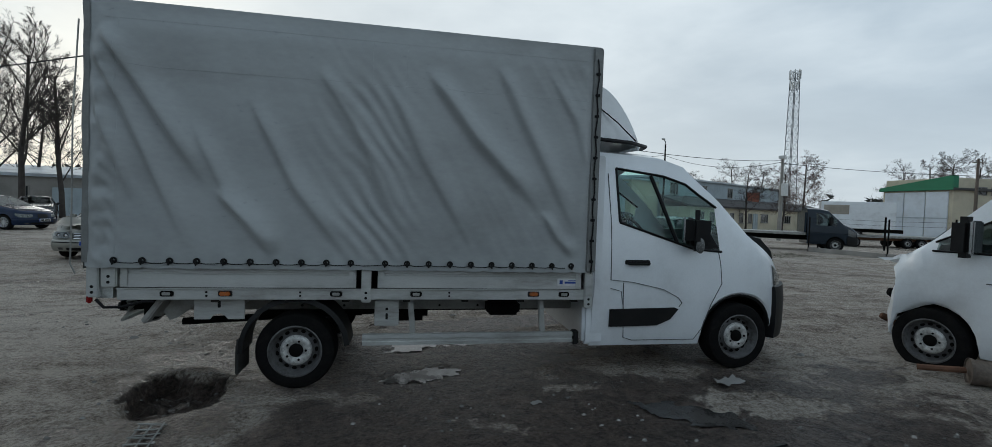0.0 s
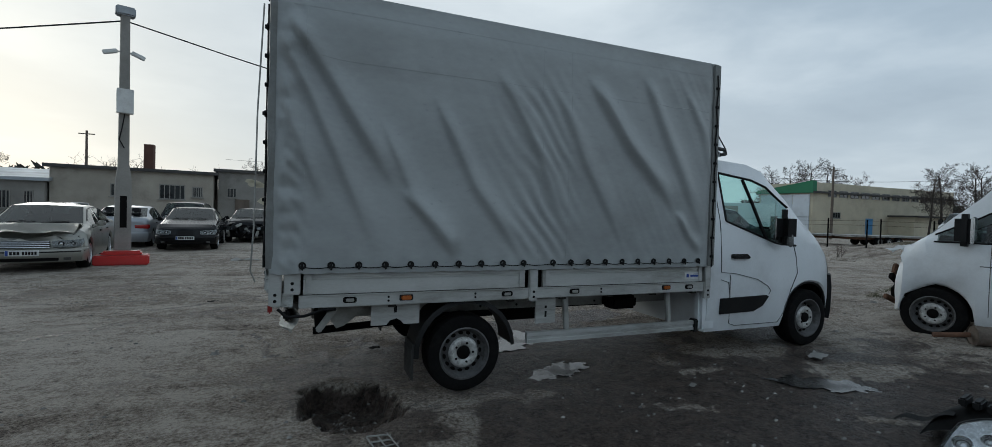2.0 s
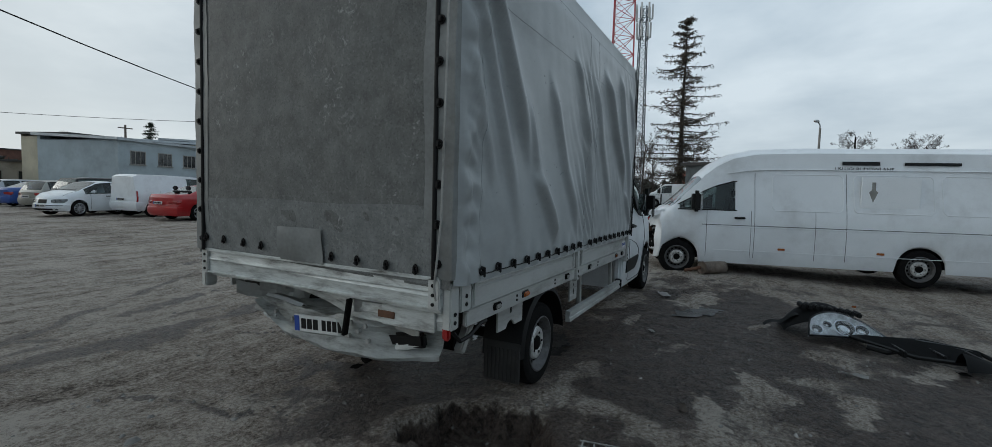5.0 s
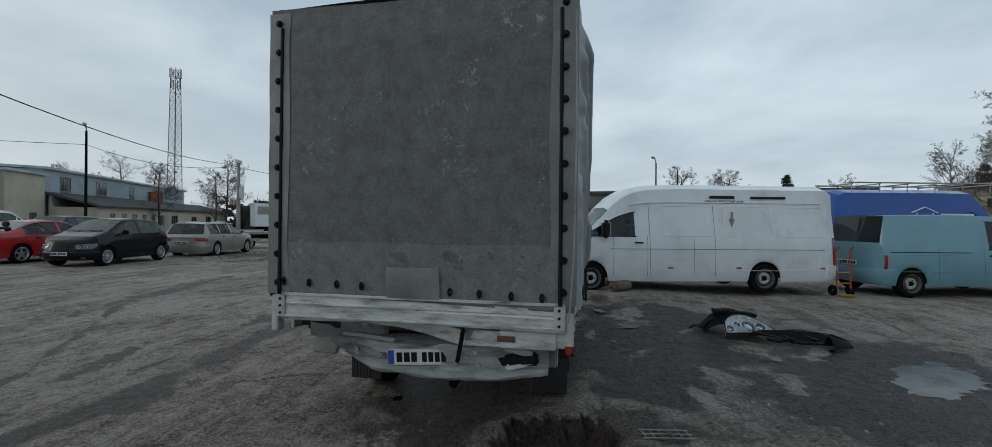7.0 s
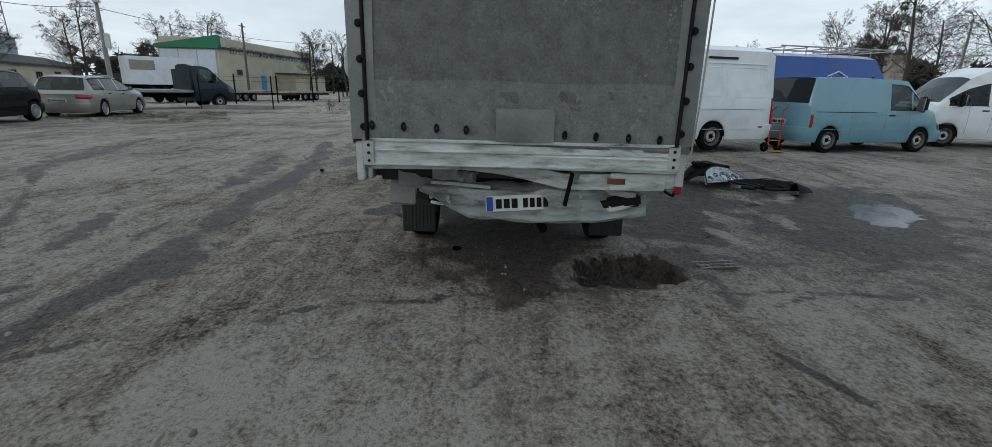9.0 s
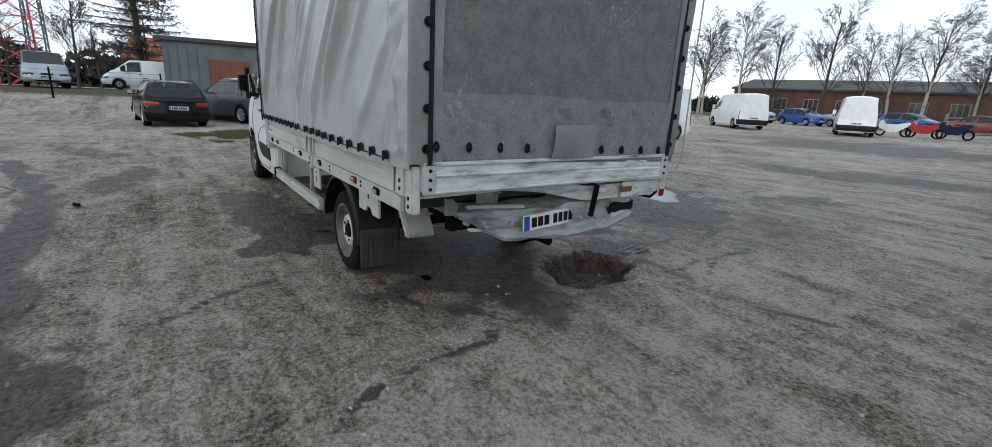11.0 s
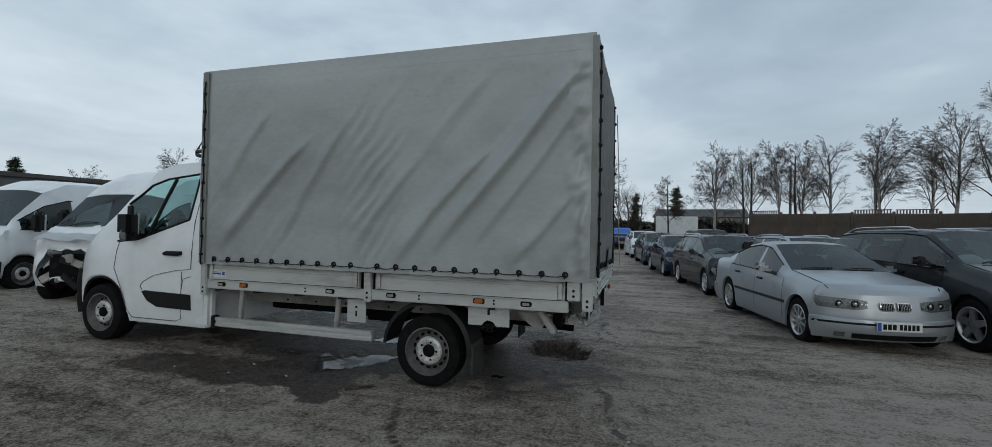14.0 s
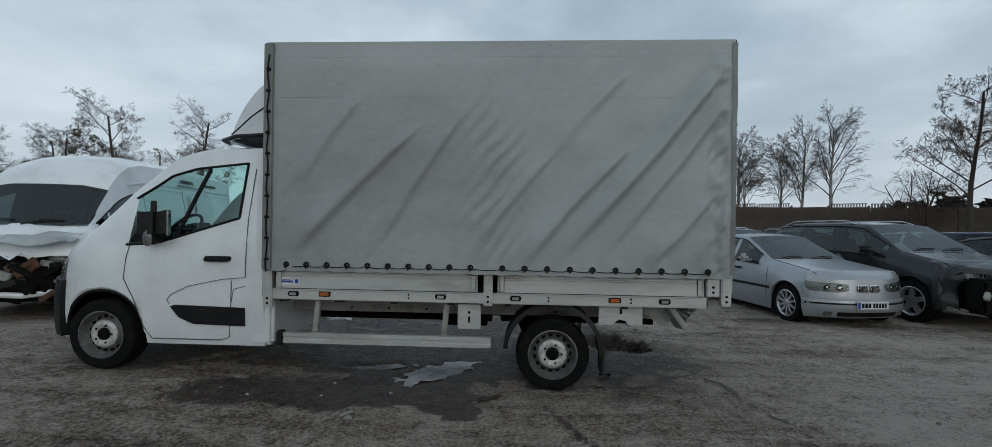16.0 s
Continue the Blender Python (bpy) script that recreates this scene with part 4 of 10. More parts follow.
            for sd in (1, -1):
                part("taillight", sh.sheet([sd * q for q in (0.60, 0.7, 0.8, 0.9, 0.97, 1.0, 1.08, 1.18)], [(0.6, zt0 - 0.13), (1.0, zt0 - 0.17), (1.18, zt0 - 0.12)], [(0.6, zt0 - 0.02), (1.0, zt0 - 0.005), (1.18, zt0 - 0.01)], 0.008, 4, True, 0.010), REDL, v, "red taillight")
        else:
            ts, tb = sp.get("taillight", (0.03, 0.30)), sp.get("tail_band", (3, 5))
            for q in sh.patch(L - ts[1], L - ts[0], tb[0], tb[1], 0.008):
                part("taillight", q, REDL, v, "red taillight")
    for s in sp["handles"]:
        for sd in (1, -1):
            z = lerp(sp["belt"], s) - sp.get("hdrop", 0.12)
            y = sh.side_y(s, z)
            bm = bmesh.new()
            box(bm, (F - s - 0.10, sd * (y - 0.005), z - 0.018), (F - s + 0.10, sd * (y + 0.035), z + 0.018), 0.012)
            part("door_handle", bm, sp.get("handle_mat", BLACKP), v)
    sm = sp["mirror"]
    big = sp.get("van", False)
    for sd in (1, -1):
        z = lerp(sp["belt"], sm) + (0.10 if not big else 0.16)
        y = sh.side_y(sm, lerp(sp["belt"], sm) - 0.02)
        bm = bmesh.new()
        if big:
            box(bm, (F - sm - 0.09, sd * (y + 0.04), z - 0.20), (F - sm + 0.09, sd * (y + 0.26), z + 0.2), 0.06)
            box(bm, (F - sm - 0.05, sd * (y - 0.04), z - 0.16), (F - sm + 0.05, sd * (y + 0.10), z - 0.08), 0.02)
        else:
            box(bm, (F - sm - 0.07, sd * (y + 0.03), z - 0.075), (F - sm + 0.07, sd * (y + 0.22), z + 0.065), 0.05)
            box(bm, (F - sm - 0.03, sd * (y - 0.04), z - 0.07), (F - sm + 0.03, sd * (y + 0.08), z - 0.035), 0.01)
        mi = part("mirror", bm, BLACKP if (big or sp.get("black_mirror")) else col, v)
        bm = bmesh.new()
        dz = 0.17 if big else 0.055
        box(bm, (F - sm - (0.096 if big else 0.075), sd * (y + 0.055), z - dz), (F - sm - 0.06, sd * (y + (0.245 if big else 0.205)), z + dz * 0.95), 0.012)
        part("mirror_glass", bm, CHROME, mi)
    if plate:
        if crush < 0.12:
            number_plate(v, Matrix.Translation((F + 0.050, 0, bt - 0.075)) @ Matrix.Rotation(radians(90), 4, "Z"))
        number_plate(v, Matrix.Translation((F - L - 0.045, 0, sp.get("rear_plate", bt + 0.22))) @ Matrix.Rotation(radians(-90), 4, "Z"))
    if trim_side:
        a0, a1 = sp["axles"]
        zz = zs + (lerp(sp["belt"], 2) - zs) * 0.48
        for sd in (1, -1):
            bm = bmesh.new()
            y = sh.side_y(L / 2, zz)
            box(bm, (F - a1 + sh.ra + 0.02, sd * (y - 0.004), zz - 0.022), (F - a0 - sh.ra - 0.02, sd * (y + 0.014), zz + 0.022), 0.006)
            part("side_moulding", bm, BLACKP, v)
    if rails:
        for sd in (1, -1):
            s0, s1 = sp["roof0"] + 0.25, sp.get("roof1", L) - 0.1
            bm = bmesh.new()
            pts = []
            for s in np.linspace(s0, s1, 9):
                p = sh.section(s)[7 if sd > 0 else 11]
                pts.append((p.x, p.y, p.z + (0.0 if s in (s0, s1) else 0.045)))
            tube(bm, pts, 0.016)
            part("roof_rail", bm, rails, v)
    if wheels:
        for k, a in enumerate(sp["axles"]):
            for sd in (1, -1):
                wheel(v, F - a, sd * (W / 2 - 0.125), sp["r"] + lift, sp["r"], rim, 0.215, bool(sp.get("near")))
    v["shell_front"] = F
    return v, sh


def car_spec(L, W, H, fo, wb, kind, r=0.315):
    """Proportions of a passenger car: sedan, hatch, wagon or suv."""
    hood, belt = (0.77, 0.92) if kind != "suv" else (0.88, 1.06)
    b = H - 1.43 if kind != "suv" else 0
    belt += b * 0.5
    hood += b * 0.4
    cow = 1.22 if kind in ("sedan", "wagon") else 0.90
    if kind == "suv":
        cow = 1.2
    cz = belt + 0.08
    r0 = cow + 0.78
    sp = dict(L=L, W=W, r=r, axles=[fo, fo + wb], sill=0.20 if kind != "suv" else 0.26, green=H - belt, tumble=0.19, nose=0.25, round=0.30, cowl=cow, roof0=r0)
    if kind == "sedan":
        r1, dk = L - 1.48, L - 0.72
        top = [(0, hood - 0.05), (0.06, hood + 0.0), (0.3, hood + 0.06), (cow, cz), (r0, H - 0.04), (r0 + 0.45, H), (r1 - 0.4, H - 0.015), (r1, H - 0.07), (dk, belt + 0.13), (L - 0.1, belt + 0.10), (L, belt - 0.02)]
        side = [(cow + 0.20, fo + wb * 0.52), (fo + wb * 0.52 + 0.09, L - 1.12)]
    elif kind == "hatch":
        r1, dk = L - 0.55, L - 0.13
        top = [(0, hood - 0.03), (0.06, hood + 0.03), (0.3, hood + 0.10), (cow, cz + 0.03), (r0, H - 0.04), (r0 + 0.5, H), (r1 - 0.3, H - 0.03), (r1, H - 0.09), (dk, belt + 0.02), (L, belt - 0.10)]
        side = [(cow + 0.18, fo + wb * 0.56), (fo + wb * 0.56 + 0.09, L - 0.62)]
    else:
        r1, dk = L - 0.48, L - 0.12
        top = [(0, hood - 0.04), (0.06, hood + 0.02), (0.3, hood + 0.07), (cow, cz), (r0, H - 0.04), (r0 + 0.5, H), (r1 - 0.5, H - 0.01), (r1, H - 0.06), (dk, belt + 0.02), (L, belt - 0.10)]
        a = fo + wb * 0.52
        side = [(cow + 0.20, a), (a + 0.08, fo + wb * 0.88), (fo + wb * 0.88 + 0.08, L - 0.50)]
    sp.update(top=top, belt=[(0, hood - 0.09), (0.3, hood), (cow, belt - 0.03), (L * 0.6, belt + 0.02), (L - 0.15, belt + 0.05), (L, belt - 0.12)], roof1=r1, deck=dk, side=side,
              doors=[fo + r + 0.14, fo + wb * 0.54, fo + wb - 0.10], handles=[fo + wb * 0.46, fo + wb * 0.82], mirror=cow + 0.42, rear_plate=0.62 if kind != "sedan" else 0.70)
    return sp


def van_spec(L, W, H, fo, wb, r=0.34, belt=1.22, cow=0.62, rear_glass=False):
    r0 = cow + 0.72
    sp = dict(L=L, W=W, r=r, axles=[fo, fo + wb], sill=0.27, green=H - belt, tumble=0.085, round=0.20, round_tail=0.05, lean=0.10, cowl=cow, roof0=r0, van=True, wf=0.70 if H > 2.1 else 0.8,
              top=[(0, belt - 0.32), (0.07, belt - 0.2), (0.3, belt - 0.08), (cow, belt + 0.08), (r0, belt + 0.84 if H > 2.1 else H - 0.05), (r0 + (0.5 if H > 2.1 else 0.3), H - 0.02), (r0 + 1.2, H), (L - 0.2, H - 0.01), (L, H - 0.10)],
              belt=[(0, belt - 0.36), (0.3, belt - 0.16), (cow, belt - 0.01), (L, belt)], side=[(cow + 0.24, cow + 0.52), (cow + 0.57, cow + 1.28)],
              doors=[fo + r + 0.17, cow + 1.42, cow + 2.5], handles=[cow + 1.22], mirror=cow + 0.42, hdrop=0.14, edge=(0.965, 0.80), nose=0.30, tail=0.05, rear_plate=0.75,
              taillight=(0.01, 0.09), tail_band=(2, 5), head=(0.05, 0.5))
    if rear_glass:
        sp["rear"] = True
    return sp


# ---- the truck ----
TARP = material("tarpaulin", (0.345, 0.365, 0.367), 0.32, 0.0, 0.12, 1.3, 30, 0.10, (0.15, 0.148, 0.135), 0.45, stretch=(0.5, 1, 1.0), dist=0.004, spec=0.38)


def curtain_material(name, lo, hi, scuff):
    """Weathered coated cloth: weave-fine mottling, paler worn blotches, chafed flecks where it has rubbed."""
    m = material(name, lo, 0.62, 0.0, 0.30, 9.0, 260, 0.45, hi, 0.18, dist=0.003, spec=0.3)
    nd, ln = m.node_tree.nodes, m.node_tree.links
    p = nd["Principled BSDF"]
    old = p.inputs["Base Color"].links[0].from_socket
    t = nd.new("ShaderNodeTexCoord")

    def nz(scale, detail, rough, dist=0.0, shift=0.0):
        mp = nd.new("ShaderNodeMapping"); mp.inputs["Location"].default_value = (shift, shift, shift)
        ln.new(t.outputs["Object"], mp.inputs[0])
        n = nd.new("ShaderNodeTexNoise")
        for k, q in (("Scale", scale), ("Detail", detail), ("Roughness", rough), ("Distortion", dist)):
            n.inputs[k].default_value = q
        ln.new(mp.outputs[0], n.inputs["Vector"])
        return n.outputs["Fac"]

    def step(v, a, b):
        r = nd.new("ShaderNodeMapRange"); r.interpolation_type = "SMOOTHSTEP"
        r.inputs["From Min"].default_value, r.inputs["From Max"].default_value = a, b
        ln.new(v, r.inputs["Value"])
        return r.outputs[0]

    def times(a, b):
        n = nd.new("ShaderNodeMath"); n.operation = "MULTIPLY"
        for k, q in enumerate((a, b)):
            if isinstance(q, float):
                n.inputs[k].default_value = q
            else:
                ln.new(q, n.inputs[k])
        return n.outputs[0]

    def over(f, a, col):
        n = nd.new("ShaderNodeMix"); n.data_type = "RGBA"
        n.inputs["B"].default_value = (*col, 1)
        ln.new(f, n.inputs["Factor"]); ln.new(a, n.inputs["A"])
        return n.outputs["Result"]

    c = over(times(step(nz(48, 4, 0.75), 0.50, 0.66), 0.35), old, hi)
    c = over(times(step(nz(70, 3, 0.7, 0.0, 5.0), 0.52, 0.68), 0.55), c, tuple(0.45 * q for q in lo))
    fleck = times(step(nz(19, 5, 0.62, 1.4, 2.0), 0.57, 0.64), step(nz(1.9, 3, 0.55, 0.0, 9.0), 0.52, 0.66))
    c = over(times(fleck, scuff), c, (0.36, 0.37, 0.36))
    ln.new(c, p.inputs["Base Color"])
    return m


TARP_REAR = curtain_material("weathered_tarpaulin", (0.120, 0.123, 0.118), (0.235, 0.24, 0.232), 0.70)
TARP_EDGE = material("tarpaulin_hem", (0.185, 0.193, 0.188), 0.55, 0.0, 0.3, 3, 45, 0.2, (0.11, 0.10, 0.085), 0.5)
X0, X1, ZB, ZT, HW = -1.52, 2.62, 1.075, 3.125, 1.085
# folds of the side sheets: three points (x, z) along the dark underside of each, half width, height
FOLDS = ([(-1.48, 2.9, -1.18, 2.47, -0.65, 1.64, 0.06, 0.04),
          (-0.65, 1.69, -0.36, 1.39, -0.17, 1.14, 0.05, 0.022),
          (-1.54, 2.8, -1.28, 2.29, -0.78, 1.15, 0.05, 0.026),
          (-1.56, 2.56, -1.41, 2.09, -1.17, 1.52, 0.045, 0.018),
          (-0.41, 2.46, -0.03, 1.71, 0.43, 1.14, 0.06, 0.026),
          (0.12, 2.71, 0.43, 2.26, 0.9, 1.26, 0.06, 0.022),
          (0.68, 2.65, 1.02, 1.97, 1.48, 1.22, 0.06, 0.02),
          (0.99, 2.78, 1.45, 2.19, 2.11, 1.54, 0.07, 0.04),
          (2.07, 1.6, 2.23, 1.35, 2.42, 1.16, 0.04, 0.022),
          (1.62, 2.86, 1.84, 2.44, 2.45, 1.32, 0.06, 0.024),
          (2.11, 2.82, 2.37, 2.39, 2.56, 1.82, 0.05, 0.014),
          (-0.84, 2.28, -0.53, 1.59, -0.12, 1.13, 0.06, 0.016)],
         [(-1.53, 2.92, -0.9, 2.12, 0.01, 1.1, 0.06, 0.044),
          (-0.74, 2.23, -0.15, 1.62, 0.29, 1.08, 0.06, 0.03),
          (1.64, 2.67, 2.0, 2.22, 2.32, 1.73, 0.06, 0.016),
          (1.12, 2.39, 1.8, 1.73, 2.4, 1.13, 0.06, 0.03),
          (0.71, 2.56, 1.25, 1.77, 1.61, 1.15, 0.06, 0.022),
          (-1.54, 2.64, -1.09, 2.03, -0.4, 1.18, 0.05, 0.018),
          (-1.41, 1.8, -1.1, 1.41, -0.78, 1.11, 0.05, 0.018),
          (-0.11, 2.23, 0.38, 1.64, 0.73, 1.11, 0.06, 0.016),
          (-0.7, 2.86, -0.27, 2.42, -0.0, 2.09, 0.08, 0.01)])


def tarp_bulge(x, z, k):
    d = 0.0
    for i, (x0, z0, xm, zm, x1, z1, w, h) in enumerate(FOLDS[k]):
        best, at, side = 9.0, 0.0, 0.0
        for ax, az, bx, bz, t0 in ((x0, z0, xm, zm, 0.0), (xm, zm, x1, z1, 0.5)):
            dx, dz = bx - ax, bz - az
            t = max(0.0, min(1.0, ((x - ax) * dx + (z - az) * dz) / (dx * dx + dz * dz)))
            r = math.hypot(x - ax - t * dx, z - az - t * dz)
            if r < best:
                best, at = r, t0 + 0.5 * t
                side = (z - az - t * dz) if abs(dx) > 0.02 else 0.0
        if best > 6 * w:
            continue
        r = (best if side > 0 else -best) - 0.75 * w
        ww = w * (0.75 + 0.6 * at) * (0.55 if r < 0 else 1.6)
        env = sstep(0, 0.22, at) * (1 - sstep(0.72, 1.0, at))
        d += 1.75 * h * env * math.exp(-(r / ww) ** 2)
    # short parallel creases where the sheet hangs over the middle post
    w_ = z * 0.60 + x * 0.80
    near = math.exp(-((x - (0.62 if k == 0 else 0.52)) / 0.26) ** 2) * sstep(1.05, 1.3, z) * (1 - sstep(2.45, 2.9, z))
    d += 0.017 * near * (0.35 + 0.9 * abs(noise.noise((x * 2.2, z * 2.2, 55 + k)))) * math.sin(w_ * 56 + 3.0 * noise.noise((x * 2.4, z * 2.4, 50 + k)) + 5 * noise.noise((x * 0.9, z * 0.9, 60 + k)))
    # narrow creases along the pull of the sheet
    u, w_ = (0.52 * x - 0.85 * z, 0.85 * x + 0.52 * z) if k == 0 else (0.66 * x - 0.75 * z, 0.75 * x + 0.66 * z)
    m_ = sstep(-0.15, 0.45, noise.noise((x * 0.9 + 3 * k, z * 0.9, 12)))
    d += 0.010 * noise.noise((u * 0.5, w_ * 3.6, 20 + k)) + 0.010 * m_ * noise.noise((u * 0.9, w_ * 9.5, 30 + k)) + 0.0042 * noise.noise((u * 1.6, w_ * 21, 40 + k)) * m_
    d += 0.010 * noise.noise((x * 1.1 + k * 9, z * 1.1, 2)) + 0.0012 * noise.noise((x * 9, z * 9, 6))
    # slack rear corner
    cr = sstep(X0 + 0.30, X0 + 0.05, x)
    d += 0.045 * cr * noise.noise((x * 7, z * 4.2, 70 + k)) + 0.024 * cr * noise.noise((x * 16 + z * 6, z * 11, 75 + k))
    edge = sstep(X0, X0 + 0.10, x) * (1 - sstep(X1 - 0.16, X1 - 0.02, x)) * (1 - sstep(ZT - 0.25, ZT, z))
    gather = 0.007 * math.cos(2 * math.pi * (x - X0 - 0.2) / 0.207) * (1 - sstep(ZB, ZB + 0.22, z))
    return 0.004 + (0.03 + d) * edge + gather


def build_truck():
    v = thing("box_truck", pose(0, 0.32, 0), "white cab-over flatbed truck with grey tarpaulin cover and crushed rear underrun", "truck")
    G = coarse(4.235, 0.3)
    # cab
    sp = dict(L=2.425, W=2.05, r=0.335, ra=0.42, axles=[0.85], sill=0.34, green=0.80, tumble=0.10, cowl=0.66, roof0=1.40, van=True, wf=0.70, flat_back=True, lift=G, nose=0.46,
              top=[(0, 0.93), (0.05, 1.01), (0.14, 1.10), (0.33, 1.24), (0.66, 1.44), (1.0, 1.84), (1.40, 2.20), (1.65, 2.27), (2.425, 2.29)],
              belt=[(0, 0.87), (0.2, 0.99), (0.4, 1.12), (0.66, 1.27), (1.0, 1.26), (1.365, 1.285), (2.0, 1.48), (2.2, 1.54), (2.425, 1.56)],
              side=[(1.08, 2.15)], doors=[], handles=[], mirror=1.23, head=(0.05, 0.42))
    sh = Shell(sp, 5.085)
    cab = part("cab", sh.body(), paint("grimy_white", (0.73, 0.76, 0.78), 0.24), v)
    for a, b in sp["side"]:
        for q in sh.patch(a, b, 5, 6, -0.002):
            part("side_window", q, GLASSC, cab)
    for sd in (1, -1):
        bm = bmesh.new()
        tube(bm, [(5.085 - s, sd * (sh.side_y(s, z) + 0.004), z) for s, z in ((1.55, 1.34), (1.62, 1.53), (1.70, 1.76), (1.79, 2.0))], 0.019, 6)
        part("window_bar", bm, INK, cab)
    for s0, s1, j0, j1 in ((1.06, 2.16, 6, 6), (1.06, 2.16, 5, 5)):
        for sd in (1, -1):
            bm = bmesh.new()
            tube(bm, [sh.section(s, 0.0)[j0 if sd > 0 else 18 - j0] for s in np.linspace(s0, s1, 14)], 0.013)
            part("window_seal", bm, INK, cab)
    for sd in (1, -1):
        bm = bmesh.new()
        tube(bm, [sh.section(2.16)[5 if sd > 0 else 13], sh.section(2.16)[6 if sd > 0 else 12]], 0.013)
        part("window_seal", bm, INK, cab)
    part("windscreen", sh.patch(0.66, 1.40, 7, 11, -0.002, (1,))[0], GLASSC, cab)
    for y in (-0.5, 0.1, 0.5):
        part("seat", seat_bm(3.35, y, 0.90, 0.46), SEAT, cab)
    bm = bmesh.new(); box(bm, (3.95, -0.85, 1.02), (4.55, 0.85, 1.30), 0.08)
    part("dashboard", bm, SEAT, cab)
    bm = bmesh.new()
    lathe(bm, [(0.20 + 0.017 * math.cos(a), 0.017 * math.sin(a)) for a in np.linspace(0, 2 * math.pi, 7)[:-1]], 24, "X", True)
    rod(bm, (0, -0.19, 0), (0, 0.19, 0), 0.02, n=6); rod(bm, (0, 0, 0), (0, 0, -0.19), 0.02, n=6)
    part("steering_wheel", bm, BLACKP, cab, at=Matrix.Translation((3.82, 0.48, 1.40)) @ Matrix.Rotation(radians(-38), 4, "Y"))
    # floor of the cab and wheel wells, with shade put into their near-black colour
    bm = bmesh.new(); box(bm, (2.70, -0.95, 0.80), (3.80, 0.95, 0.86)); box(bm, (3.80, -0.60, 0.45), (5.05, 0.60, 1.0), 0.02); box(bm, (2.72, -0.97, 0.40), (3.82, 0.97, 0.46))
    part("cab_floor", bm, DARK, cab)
    # doors: seam lines, strips and handles
    for sd in (1, -1):
        def on(s, z, o=0.004):
            return Vector((5.085 - s, sd * (sh.side_y(s, z) + o), z))
        bm = bmesh.new()
        line = [on(2.25, 2.0), on(2.25, 1.5), on(2.25, 1.16), on(2.25, 0.98)]
        tube(bm, line, 0.005, 4)
        tube(bm, [on(2.12, 0.95), on(2.11, 0.62), on(2.09, 0.42), on(2.0, 0.39), on(1.34, 0.39), on(1.27, 0.5), on(1.18, 0.75), on(1.07, 0.95), on(1.08, 1.15), on(1.10, 1.29)], 0.005, 4)
        tube(bm, [on(2.25, 0.98), on(2.03, 0.96), on(1.70, 0.89), on(1.54, 0.81), on(1.50, 0.76), on(1.53, 0.72)], 0.004, 4)
        tube(bm, [on(2.25, 0.90), on(2.14, 0.87), on(2.11, 0.70)], 0.004, 4)
        part("door_seam", bm, SEAM, cab)
        bm = bmesh.new()
        o = 0.016
        ring = [(2.25, 0.53), (1.76, 0.54), (1.62, 0.60), (1.54, 0.70), (1.58, 0.715), (2.25, 0.70)]
        a = [bm.verts.new(on(s, z, 0.0)) for s, z in ring]
        b = [bm.verts.new(on(s, z, o)) for s, z in ring]
        bm.faces.new(b)
        for k in range(6):
            bm.faces.new((a[k], a[(k + 1) % 6], b[(k + 1) % 6], b[k]))
        bmesh.ops.recalc_face_normals(bm, faces=bm.faces)
        part("rubbing_strip", bm, BLACKP, cab, "dark grey plastic rubbing strip", smooth=0)
        bm = bmesh.new()
        p = on(1.98, 1.145, 0.0)
        box(bm, (p.x - 0.13, p.y - 0.01, p.z - 0.024), (p.x + 0.13, p.y + 0.01, p.z + 0.028), 0.008)
        box(bm, (p.x - 0.12, p.y + sd * 0.012, p.z - 0.02), (p.x + 0.12, p.y + sd * 0.05, p.z + 0.014), 0.012)
        part("door_handle", bm, BLACKP, cab)
        # mirror
        m = on(1.31, 1.36, 0)
        bm = bmesh.new()
        box(bm, (-0.11, -0.125, -0.20), (0.13, 0.125, 0.20), 0.10, Matrix.Translation((m.x - 0.12, m.y + sd * 0.135, 1.475)) @ Matrix.Rotation(radians(26 * sd), 4, "Z"))
        box(bm, (m.x - 0.16, m.y - 0.06, 1.30), (m.x + 0.02, m.y + sd * 0.16, 1.42), 0.03)
        mi = part("mirror", bm, BLACKP, cab, "large black door mirror")
        bm = bmesh.new()
        box(bm, (-0.113, -0.062, -0.12), (-0.10, 0.062, 0.12), 0.005, Matrix.Translation((m.x - 0.12, m.y + sd * 0.135, 1.475)) @ Matrix.Rotation(radians(26 * sd), 4, "Z"))
        part("mirror_glass", bm, CHROME, mi)
        bm = bmesh.new(); ellipsoid(bm, (m.x - 0.13, m.y + sd * 0.235, 1.335), (0.045, 0.022, 0.075))
        part("indicator", bm, LAMPG, mi, "clear indicator lens")
        bm = bmesh.new()
        tri = [on(1.09, 1.30), on(1.28, 1.285), on(1.46, 1.34), on(1.40, 1.60), on(1.22, 1.56)]
        bm.faces.new([bm.verts.new(q) for q in tri])
        bmesh.ops.solidify(bm, geom=bm.faces[:], thickness=0.012)
        part("mirror_base", bm, BLACKP, cab)
        # side skirt behind the door
        bm = bmesh.new()
        box(bm, (2.58, sd * 0.90, 0.355), (2.80, sd * 1.005, 0.80), 0.03)
        part("rear_skirt", bm, WHITE, cab)
        bm = bmesh.new()
        box(bm, (2.655, sd * 0.985, 0.80), (2.735, sd * 1.035, 2.15), 0.012)
        part("side_deflector", bm, WHITE, cab)
        # arch lip
        bm = bmesh.new()
        pts = []
        for k in range(15):
            a = math.pi * (0.06 + 0.88 * k / 14)
            s, z = 0.85 - sh.ra * math.cos(a), 0.335 + G + sh.ra * math.sin(a)
            pts.append((5.085 - s, sd * (sh.side_y(s, z + 0.02) - 0.02), z))
